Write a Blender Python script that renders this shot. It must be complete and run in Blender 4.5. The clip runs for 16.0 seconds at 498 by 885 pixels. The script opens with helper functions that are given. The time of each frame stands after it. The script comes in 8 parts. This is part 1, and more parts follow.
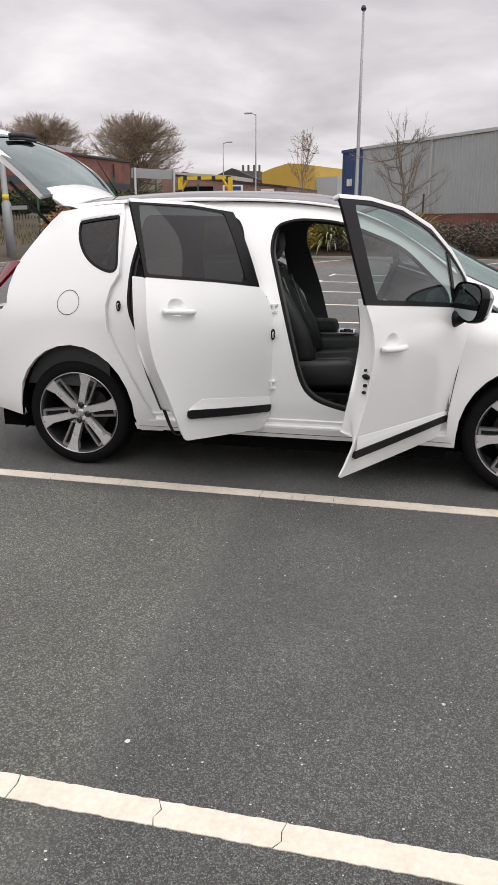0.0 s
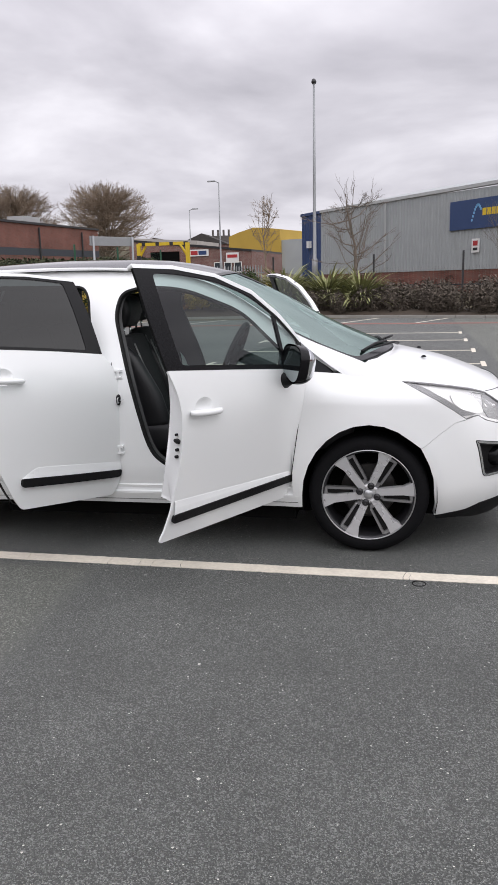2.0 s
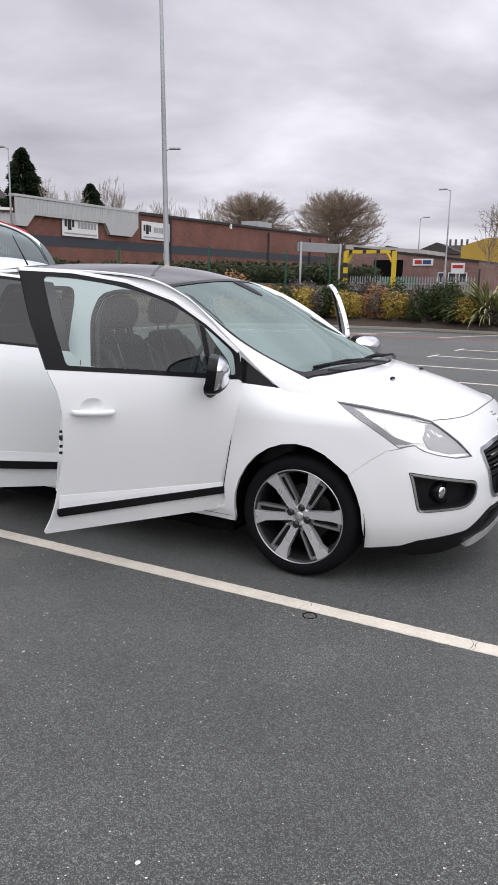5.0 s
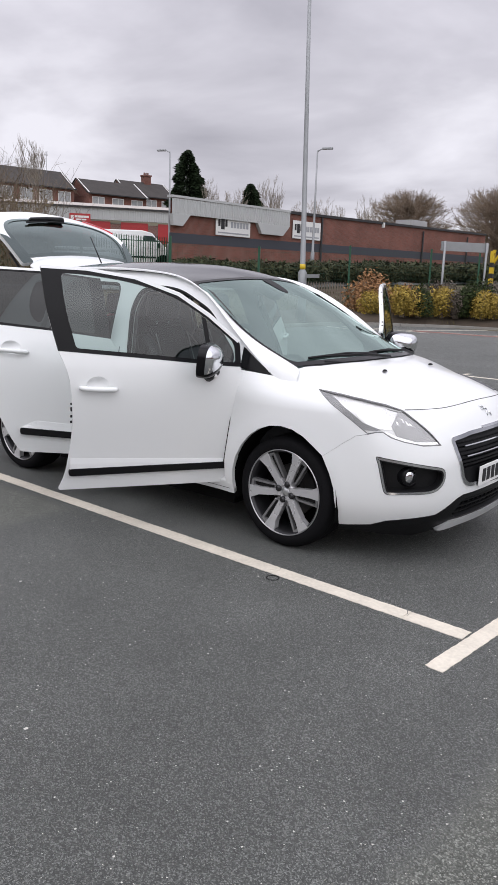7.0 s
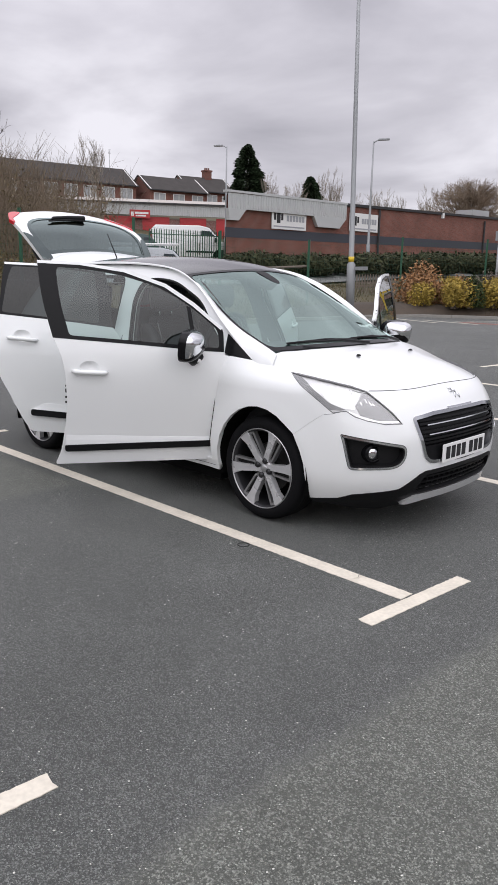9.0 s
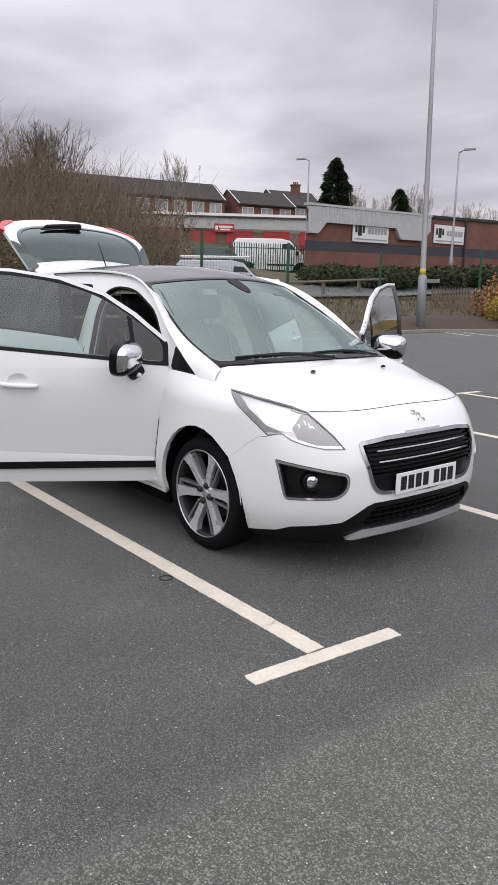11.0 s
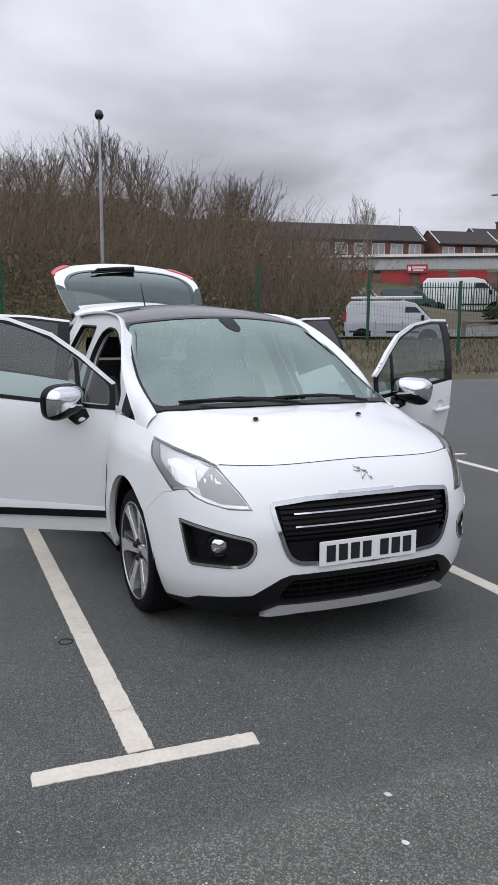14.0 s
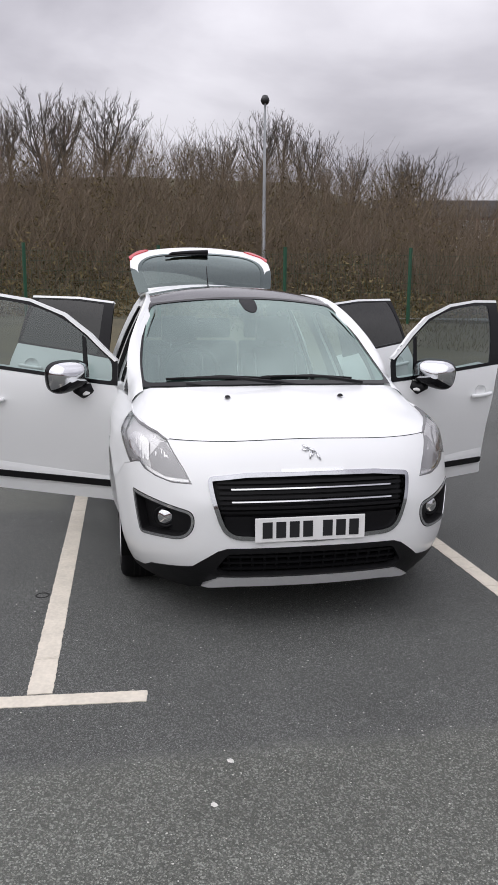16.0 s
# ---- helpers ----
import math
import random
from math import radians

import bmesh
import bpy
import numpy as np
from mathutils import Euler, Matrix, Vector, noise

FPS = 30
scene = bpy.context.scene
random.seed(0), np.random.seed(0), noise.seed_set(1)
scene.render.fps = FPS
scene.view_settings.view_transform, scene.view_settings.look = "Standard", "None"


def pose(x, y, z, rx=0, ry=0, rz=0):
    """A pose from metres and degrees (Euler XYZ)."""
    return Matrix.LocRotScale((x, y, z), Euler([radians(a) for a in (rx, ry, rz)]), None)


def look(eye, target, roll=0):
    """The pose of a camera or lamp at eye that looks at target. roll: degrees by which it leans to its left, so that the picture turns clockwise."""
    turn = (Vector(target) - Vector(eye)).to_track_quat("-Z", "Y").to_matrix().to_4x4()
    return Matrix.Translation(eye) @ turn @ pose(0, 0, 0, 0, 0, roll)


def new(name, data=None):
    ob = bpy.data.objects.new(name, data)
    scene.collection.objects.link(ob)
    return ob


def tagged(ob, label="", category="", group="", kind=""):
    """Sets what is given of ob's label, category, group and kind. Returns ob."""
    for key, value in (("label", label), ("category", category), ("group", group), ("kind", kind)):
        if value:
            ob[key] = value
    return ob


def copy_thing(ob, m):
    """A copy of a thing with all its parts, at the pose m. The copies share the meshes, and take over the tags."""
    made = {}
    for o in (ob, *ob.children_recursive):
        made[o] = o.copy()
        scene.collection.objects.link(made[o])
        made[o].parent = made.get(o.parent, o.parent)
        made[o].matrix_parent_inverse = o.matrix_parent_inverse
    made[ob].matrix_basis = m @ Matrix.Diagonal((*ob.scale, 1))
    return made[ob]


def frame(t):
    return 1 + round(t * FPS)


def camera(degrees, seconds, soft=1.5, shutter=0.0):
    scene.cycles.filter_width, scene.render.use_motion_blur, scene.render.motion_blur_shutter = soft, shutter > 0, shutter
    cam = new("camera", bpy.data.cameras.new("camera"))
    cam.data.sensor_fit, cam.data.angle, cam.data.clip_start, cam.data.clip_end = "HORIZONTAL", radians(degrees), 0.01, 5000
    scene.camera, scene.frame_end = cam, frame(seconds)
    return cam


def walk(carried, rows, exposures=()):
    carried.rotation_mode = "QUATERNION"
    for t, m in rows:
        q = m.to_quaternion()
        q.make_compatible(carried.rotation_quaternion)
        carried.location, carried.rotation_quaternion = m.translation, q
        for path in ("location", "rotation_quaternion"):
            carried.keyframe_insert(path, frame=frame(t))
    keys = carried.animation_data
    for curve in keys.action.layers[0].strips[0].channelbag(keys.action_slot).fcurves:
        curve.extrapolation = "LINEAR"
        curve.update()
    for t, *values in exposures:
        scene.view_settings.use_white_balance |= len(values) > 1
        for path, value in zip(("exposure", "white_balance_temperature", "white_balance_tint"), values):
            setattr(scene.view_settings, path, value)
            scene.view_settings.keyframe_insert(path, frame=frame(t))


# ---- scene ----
cam = camera(36.8, 16.0)
EXPOSURES = [(0.0, 0.41, 6850, 12), (1.0, 0.41, 6700, 12), (2.5, 0.40, 6450, 13), (4.0, 0.40, 6400, 13), (6.5, 0.30, 6400, 13), (9.0, 0.28, 6450, 13), (11.5, 0.22, 6500, 13), (12.0, 0.16, 6450, 13), (12.5, 0.08, 6350, 12), (13.0, 0.06, 6350, 13), (14.0, 0.03, 6150, 11), (14.5, 0.06, 6350, 13), (15.0, 0.10, 6400, 13), (16.0, 0.12, 6450, 13)]
PATH = [
    (0, (0.641, -5.026, 1.482), (0.248, -3.15, 0.91), 0.1),
    (0.5, (0.777, -5.132, 1.496), (0.415, -3.25, 0.924), -0.3),
    (1, (1.045, -5.155, 1.487), (0.675, -3.27, 0.931), -1.1),
    (1.5, (1.225, -5.04, 1.492), (0.832, -3.136, 1.025), -1.8),
    (2, (1.369, -4.872, 1.501), (1.023, -2.948, 1.079), -1.4),
    (2.5, (1.64, -4.825, 1.496), (1.27, -2.905, 1.076), -0.8),
    (3, (1.857, -4.765, 1.498), (1.391, -2.87, 1.064), -0.3),
    (3.5, (2.025, -4.586, 1.484), (1.437, -2.724, 1.05), -0.1),
    (4, (2.262, -4.496, 1.496), (1.563, -2.671, 1.072), 0.2),
    (6.5, (3.564, -4.205, 1.515), (2.423, -2.614, 1.107), 2.2),
    (7, (3.785, -4.271, 1.523), (2.56, -2.747, 1.106), 1.9),
    (7.5, (4.016, -4.313, 1.534), (2.712, -2.853, 1.126), 1.4),
    (8, (4.157, -4.417, 1.519), (2.857, -2.953, 1.109), 1.1),
    (8.5, (4.268, -4.417, 1.521), (2.959, -2.968, 1.087), 1.0),
    (9, (4.396, -4.222, 1.521), (3.051, -2.807, 1.084), 1.2),
    (11.5, (4.685, -3.065, 1.504), (3.122, -1.88, 1.113), 1.2),
    (12, (4.655, -2.786, 1.514), (3.028, -1.682, 1.147), 1.2),
    (12.5, (4.809, -2.525, 1.509), (3.129, -1.494, 1.171), 1.2),
    (13, (4.942, -2.3, 1.508), (3.218, -1.336, 1.194), 0.9),
    (13.5, (4.939, -2.08, 1.505), (3.176, -1.184, 1.201), 0.5),
    (14, (5.018, -1.876, 1.498), (3.217, -1.063, 1.191), 0.3),
    (14.5, (5.147, -1.646, 1.502), (3.302, -0.949, 1.174), 0.5),
    (15, (5.14, -1.406, 1.486), (3.258, -0.822, 1.144), 0.5),
    (15.5, (5.229, -1.106, 1.483), (3.316, -0.639, 1.135), 0.5),
    (16, (5.421, -0.923, 1.487), (3.488, -0.55, 1.135), 0.4),
]
walk(cam, [(t, look(eye, target, roll)) for t, eye, target, roll in PATH], exposures=EXPOSURES)

# ---- sky and sun: a bright overcast day ----
world = bpy.data.worlds.new("overcast_sky")
scene.world = world
world.use_nodes = True
wn, wl = world.node_tree.nodes, world.node_tree.links
wn.clear()
sky = wn.new("ShaderNodeTexSky")
sky.sky_type, sky.sun_disc = "NISHITA", False
sky.sun_elevation, sky.sun_rotation = radians(38), radians(200)
coord = wn.new("ShaderNodeTexCoord")
split = wn.new("ShaderNodeSeparateXYZ")
wl.new(coord.outputs["Generated"], split.inputs[0])


def wmath(op, a, b=None):
    n = wn.new("ShaderNodeMath")
    n.operation = op
    for k, v in enumerate((a, b)):
        if v is None:
            continue
        if isinstance(v, (int, float)):
            n.inputs[k].default_value = v
        else:
            wl.new(v, n.inputs[k])
    return n.outputs[0]


# cloud layer seen in perspective: direction divided by height
up = wmath("MAXIMUM", split.outputs[2], 0.0)
lift = wmath("ADD", up, 0.20)
comb = wn.new("ShaderNodeCombineXYZ")
wl.new(wmath("DIVIDE", split.outputs[0], lift), comb.inputs[0])
wl.new(wmath("DIVIDE", split.outputs[1], lift), comb.inputs[1])
big = wn.new("ShaderNodeTexNoise")
big.inputs["Scale"].default_value, big.inputs["Detail"].default_value, big.inputs["Roughness"].default_value = 1.05, 6.0, 0.50
big.inputs["Distortion"].default_value = 0.25
wl.new(comb.outputs[0], big.inputs["Vector"])
ramp = wn.new("ShaderNodeValToRGB")
ramp.color_ramp.elements[0].position, ramp.color_ramp.elements[0].color = 0.34, (0.365, 0.360, 0.395, 1)
ramp.color_ramp.elements[1].position, ramp.color_ramp.elements[1].color = 0.66, (0.74, 0.735, 0.775, 1)
mid = ramp.color_ramp.elements.new(0.5)
mid.color = (0.525, 0.518, 0.558, 1)
wl.new(big.outputs["Fac"], ramp.inputs["Fac"])
# overcast skies brighten towards the zenith
zen = wn.new("ShaderNodeMapRange")
zen.inputs["From Min"].default_value, zen.inputs["From Max"].default_value = 0.22, 0.9
zen.inputs["To Min"].default_value, zen.inputs["To Max"].default_value = 1.0, 2.3
wl.new(split.outputs[2], zen.inputs["Value"])
cloud = wn.new("ShaderNodeVectorMath")
cloud.operation = "SCALE"
wl.new(ramp.outputs["Color"], cloud.inputs[0])
wl.new(zen.outputs[0], cloud.inputs["Scale"])
bg_sky = wn.new("ShaderNodeBackground")
bg_sky.inputs["Strength"].default_value = 0.06
wl.new(sky.outputs[0], bg_sky.inputs["Color"])
bg_cloud = wn.new("ShaderNodeBackground")
bg_cloud.inputs["Strength"].default_value = 1.0
wl.new(cloud.outputs[0], bg_cloud.inputs["Color"])
add = wn.new("ShaderNodeMixShader")
add.inputs[0].default_value = 0.96
wl.new(bg_sky.outputs[0], add.inputs[1])
wl.new(bg_cloud.outputs[0], add.inputs[2])
wout = wn.new("ShaderNodeOutputWorld")
wl.new(add.outputs[0], wout.inputs["Surface"])

sun_data = bpy.data.lights.new("sun", "SUN")
sun_data.energy, sun_data.angle, sun_data.color = 1.3, radians(110), (0.97, 0.98, 0.95)
sun = new("sun", sun_data)
sun.matrix_world = look((40, -40, 50), (0, 0, 0))

# ---- materials ----
def node_material(name):
    m = bpy.data.materials.new(name)
    m.use_nodes = True
    nt = m.node_tree
    return m, nt, nt.nodes["Principled BSDF"]


def surface(name, colour, rough=0.6, metal=0.0, vary=0.12, scale=8.0, fine=90.0, bump=0.0, coat=0.0, spread=0.0, spec=0.5):
    """A painted or natural surface: colour varied at two scales, uneven gloss and fine relief."""
    m, nt, b = node_material(name)
    N, L = nt.nodes, nt.links
    tc = N.new("ShaderNodeTexCoord")
    a, f = N.new("ShaderNodeTexNoise"), N.new("ShaderNodeTexNoise")
    a.inputs["Scale"].default_value, a.inputs["Detail"].default_value = scale, 5
    f.inputs["Scale"].default_value, f.inputs["Detail"].default_value = fine, 3
    for n in (a, f):
        L.new(tc.outputs["Object"], n.inputs["Vector"])
    mix = N.new("ShaderNodeMath")
    mix.operation = "ADD"
    L.new(a.outputs["Fac"], mix.inputs[0])
    L.new(f.outputs["Fac"], mix.inputs[1])
    last = mix.outputs[0]
    if spread:
        info = N.new("ShaderNodeObjectInfo")
        mul = N.new("ShaderNodeMath")
        mul.operation, mul.inputs[1].default_value = "MULTIPLY", spread
        L.new(info.outputs["Random"], mul.inputs[0])
        s = N.new("ShaderNodeMath")
        L.new(last, s.inputs[0])
        L.new(mul.outputs[0], s.inputs[1])
        last = s.outputs[0]
    mr = N.new("ShaderNodeMapRange")
    mr.inputs["From Min"].default_value, mr.inputs["From Max"].default_value = 0.6, 1.4 + spread
    mr.inputs["To Min"].default_value, mr.inputs["To Max"].default_value = 1 - vary, 1 + vary
    L.new(last, mr.inputs["Value"])
    v = N.new("ShaderNodeVectorMath")
    v.operation = "SCALE"
    v.inputs[0].default_value = colour
    L.new(mr.outputs[0], v.inputs["Scale"])
    L.new(v.outputs[0], b.inputs["Base Color"])
    rr = N.new("ShaderNodeMapRange")
    rr.inputs["To Min"].default_value, rr.inputs["To Max"].default_value = rough * 0.85, min(1, rough * 1.15)
    L.new(a.outputs["Fac"], rr.inputs["Value"])
    if vary < 0.01:
        b.inputs["Roughness"].default_value = rough
    else:
        L.new(rr.outputs[0], b.inputs["Roughness"])
    b.inputs["Metallic"].default_value = metal
    b.inputs["Coat Weight"].default_value = coat
    b.inputs["Coat Roughness"].default_value = 0.04
    b.inputs["Specular IOR Level"].default_value = spec
    if bump:
        bp = N.new("ShaderNodeBump")
        bp.inputs["Strength"].default_value, bp.inputs["Distance"].default_value = min(1, bump), 0.01
        L.new(f.outputs["Fac"], bp.inputs["Height"])
        L.new(bp.outputs[0], b.inputs["Normal"])
    return m


def glass(name, tint, base=0.05, gloss=(1, 1, 1)):
    """Thin car glass: tinted see-through with a mirror gloss that grows towards grazing angles."""
    m, nt, b = node_material(name)
    N, L = nt.nodes, nt.links
    N.remove(b)
    t, g, f, mx = N.new("ShaderNodeBsdfTransparent"), N.new("ShaderNodeBsdfGlossy"), N.new("ShaderNodeLayerWeight"), N.new("ShaderNodeMixShader")
    t.inputs["Color"].default_value = (*tint, 1)
    g.inputs["Roughness"].default_value = 0.0
    g.inputs["Color"].default_value = (*gloss, 1)
    f.inputs["Blend"].default_value = 0.5
    pw, ma = N.new("ShaderNodeMath"), N.new("ShaderNodeMath")
    pw.operation, pw.inputs[1].default_value = "POWER", 4.0
    ma.operation, ma.inputs[1].default_value, ma.inputs[2].default_value = "MULTIPLY_ADD", 1 - base, base
    L.new(f.outputs["Facing"], pw.inputs[0])
    L.new(pw.outputs[0], ma.inputs[0])
    L.new(ma.outputs[0], mx.inputs[0])
    L.new(t.outputs[0], mx.inputs[1])
    L.new(g.outputs[0], mx.inputs[2])
    L.new(mx.outputs[0], N["Material Output"].inputs["Surface"])
    return m


WHITE = surface("white_car_paint", (0.805, 0.818, 0.818), 0.30, vary=0.003, scale=1.2, fine=4, coat=0.5)
BLACK_GLOSS = surface("gloss_black_trim", (0.007, 0.007, 0.008), 0.22, vary=0.2, coat=0.02, spec=0.17)
BLACK = surface("black_plastic", (0.008, 0.008, 0.009), 0.5, vary=0.2, scale=20, bump=0.15, spec=0.22)
SEAL_GAP = surface("rubber_seal", (0.010, 0.010, 0.010), 0.7, vary=0.2, spec=0.2)
DARK = surface("dark_underbody", (0.0025, 0.0025, 0.0025), 0.9, vary=0.3, spec=0.1)
CHROME = surface("chrome", (0.72, 0.73, 0.75), 0.1, metal=1.0, vary=0.05)
CHROME_SOFT = surface("satin_chrome", (0.66, 0.67, 0.69), 0.14, metal=1.0, vary=0.04)
SATIN = surface("satin_silver", (0.55, 0.56, 0.57), 0.32, metal=0.85, vary=0.05)
ALLOY = surface("alloy_face", (0.64, 0.64, 0.65), 0.28, metal=0.5, vary=0.05, fine=200)
ALLOY_DARK = surface("dark_painted_alloy", (0.03, 0.03, 0.033), 0.35, metal=0.4, vary=0.1)
TYRE = surface("tyre_rubber", (0.006, 0.006, 0.007), 0.75, vary=0.25, scale=14, bump=0.2, spec=0.12)
ALLOY_RIM = surface("turned_alloy_rim", (0.46, 0.46, 0.47), 0.34, metal=0.85, vary=0.08, fine=200)
ALLOY_MID = surface("grey_painted_alloy", (0.30, 0.30, 0.305), 0.35, metal=0.7, vary=0.1)
BOLT = surface("dark_steel_bolt", (0.035, 0.035, 0.037), 0.3, metal=0.6, vary=0.1)
DISC = surface("brake_disc", (0.07, 0.068, 0.066), 0.4, metal=0.6, vary=0.2)
CLOTH_SIDE = surface("seat_bolster_leather", (0.013, 0.013, 0.015), 0.45, vary=0.15, scale=20, fine=250, bump=0.15)
CLOTH = surface("seat_cloth", (0.018, 0.018, 0.020), 0.85, vary=0.25, scale=30, fine=300, bump=0.3)
DASH = surface("dash_plastic", (0.03, 0.032, 0.034), 0.6, vary=0.15, fine=300, bump=0.2)
PILLAR = surface("pillar_trim", (0.075, 0.075, 0.077), 0.7, vary=0.12, fine=200, bump=0.1)
TRIM_GREY = surface("grey_cabin_trim", (0.16, 0.16, 0.16), 0.75, vary=0.1)
ROOF_GLASS = surface("black_roof_glass", (0.016, 0.016, 0.018), 0.08, vary=0.2, coat=0.3)
RED_LAMP = surface("red_lamp_lens", (0.52, 0.010, 0.018), 0.2, vary=0.10, coat=0.15, spec=0.3)
TAIL_RED = surface("dark_red_lens", (0.17, 0.006, 0.012), 0.15, vary=0.15, coat=0.2, spec=0.3)
REFLECT = surface("lamp_reflector", (0.80, 0.80, 0.81), 0.14, metal=0.9, vary=0.05)
SLAT = surface("grille_black", (0.006, 0.006, 0.007), 0.45, vary=0.2, spec=0.15)
SKID = surface("silver_painted_plastic", (0.72, 0.72, 0.73), 0.30, metal=0.6, vary=0.05)
SCREEN = glass("windscreen_glass", (0.40, 0.54, 0.49), 0.23, (0.72, 0.89, 0.84))
SIDE = glass("side_glass", (0.43, 0.53, 0.51), 0.065)
TINT = glass("tinted_rear_glass", (0.045, 0.056, 0.055), 0.045)
GATE_TINT = glass("tailgate_glass", (0.08, 0.10, 0.098), 0.12, (0.85, 1.0, 0.98))
GATE_EDGE = glass("black_edged_glass", (0.012, 0.014, 0.014), 0.11, (0.85, 1.0, 0.98))
LENS = glass("headlamp_lens", (0.96, 0.96, 0.95), 0.03)
PLATE = surface("number_plate", (0.84, 0.84, 0.83), 0.35, vary=0.03)
INK = surface("plate_ink", (0.012, 0.012, 0.014), 0.5, vary=0.1)
DARK_CHROME = surface("dark_chrome", (0.45, 0.46, 0.48), 0.14, metal=1.0, vary=0.08)
MIRROR = surface("mirror_glass", (0.40, 0.45, 0.46), 0.03, metal=1.0, vary=0.01)
LINE = surface("worn_white_line", (0.640, 0.590, 0.500), 0.8, vary=0.14, scale=9, fine=55, bump=0.25)
GALV = surface("galvanised_steel", (0.30, 0.31, 0.32), 0.55, metal=0.4, vary=0.12, scale=3)
GREEN = surface("green_paint", (0.01, 0.07, 0.035), 0.5, vary=0.15)
YELLOW = surface("yellow_paint", (0.62, 0.43, 0.02), 0.5, vary=0.12)
CONCRETE = surface("concrete_kerb", (0.26, 0.25, 0.23), 0.9, vary=0.18, scale=3, bump=0.3)

# ---- mesh helpers ----
from mathutils.geometry import delaunay_2d_cdt


def link_mesh(name, verts, faces, mat, parent=None, label="", smooth=True, mats=None, ids=None):
    me = bpy.data.meshes.new(name)
    me.from_pydata([tuple(v) for v in verts], [], faces)
    for m in (mats or [mat]):
        me.materials.append(m)
    if ids:
        me.polygons.foreach_set("material_index", ids)
    me.polygons.foreach_set("use_smooth", [smooth] * len(faces))
    me.validate()
    ob = new(name, me)
    if parent:
        ob.parent = parent
    if label:
        ob["label"] = label
    return ob


def part(name, bm, mat, parent=None, label="", smooth=True):
    me = bpy.data.meshes.new(name)
    bm.to_mesh(me)
    bm.free()
    me.materials.append(mat)
    me.polygons.foreach_set("use_smooth", [smooth] * len(me.polygons))
    ob = new(name, me)
    if parent:
        ob.parent = parent
    if label:
        ob["label"] = label
    return ob


class Geo:
    """Collects vertices and faces for one mesh."""

    def __init__(self):
        self.v, self.f = [], []

    def add(self, verts, faces):
        n = len(self.v)
        self.v += [tuple(p) for p in verts]
        self.f += [tuple(i + n for i in f) for f in faces]
        return self

    def box(self, a, b, m=None):
        vs = [Vector((x, y, z)) for z in (a[2], b[2]) for y in (a[1], b[1]) for x in (a[0], b[0])]
        if m:
            vs = [m @ p for p in vs]
        return self.add(vs, [(0, 2, 3, 1), (4, 5, 7, 6), (0, 1, 5, 4), (2, 6, 7, 3), (0, 4, 6, 2), (1, 3, 7, 5)])

    def tube(self, pts, radii, n=10, cap=True):
        pts = [Vector(p) for p in pts]
        if not isinstance(radii, (list, tuple)):
            radii = [radii] * len(pts)
        rings, last = [], None
        for i, p in enumerate(pts):
            d = (pts[min(i + 1, len(pts) - 1)] - pts[max(i - 1, 0)]).normalized()
            if last is None:
                s = d.cross(Vector((0, 0, 1)) if abs(d.z) < 0.9 else Vector((1, 0, 0))).normalized()
            else:
                s = (last - d * last.dot(d)).normalized()
            last = s
            q = d.cross(s)
            rings.append([p + (s * math.cos(2 * math.pi * k / n) + q * math.sin(2 * math.pi * k / n)) * radii[i] for k in range(n)])
        vs = [p for r in rings for p in r]
        fs = [(i * n + k, i * n + (k + 1) % n, (i + 1) * n + (k + 1) % n, (i + 1) * n + k) for i in range(len(pts) - 1) for k in range(n)]
        if cap:
            fs += [tuple(range(n - 1, -1, -1)), tuple((len(pts) - 1) * n + k for k in range(n))]
        return self.add(vs, fs)

    def lathe(self, prof, n=48, m=None):
        """prof: (radius, y) turned round the y axis."""
        vs = [Vector((r * math.cos(2 * math.pi * k / n), y, r * math.sin(2 * math.pi * k / n))) for r, y in prof for k in range(n)]
        if m:
            vs = [m @ p for p in vs]
        fs = [(i * n + k, i * n + (k + 1) % n, (i + 1) * n + (k + 1) % n, (i + 1) * n + k) for i in range(len(prof) - 1) for k in range(n)]
        return self.add(vs, fs)

    def prism(self, poly, a, b, axis=1, m=None):
        """A polygon in the two other axes, drawn from a to b along the axis."""
        def p3(p, h):
            q = list(p)
            q.insert(axis, h)
            return Vector(q)
        vs = [p3(p, a) for p in poly] + [p3(p, b) for p in poly]
        if m:
            vs = [m @ p for p in vs]
        n = len(poly)
        return self.add(vs, [tuple(range(n)), tuple(range(2 * n - 1, n - 1, -1))] + [(k, k + n, (k + 1) % n + n, (k + 1) % n) for k in range(n)])

    def done(self, name, mat, parent=None, label="", smooth=False, fix=True, bevel=0.0):
        bm = bmesh.new()
        vs = [bm.verts.new(p) for p in self.v]
        for f in self.f:
            try:
                bm.faces.new([vs[i] for i in f])
            except ValueError:
                pass
        if fix:
            bmesh.ops.recalc_face_normals(bm, faces=bm.faces)
        if bevel:
            bmesh.ops.bevel(bm, geom=[e for e in bm.edges if len(e.link_faces) == 2 and e.calc_face_angle(0) > 0.6], offset=bevel, segments=2, affect="EDGES", profile=0.6)
        return part(name, bm, mat, parent, label, smooth)


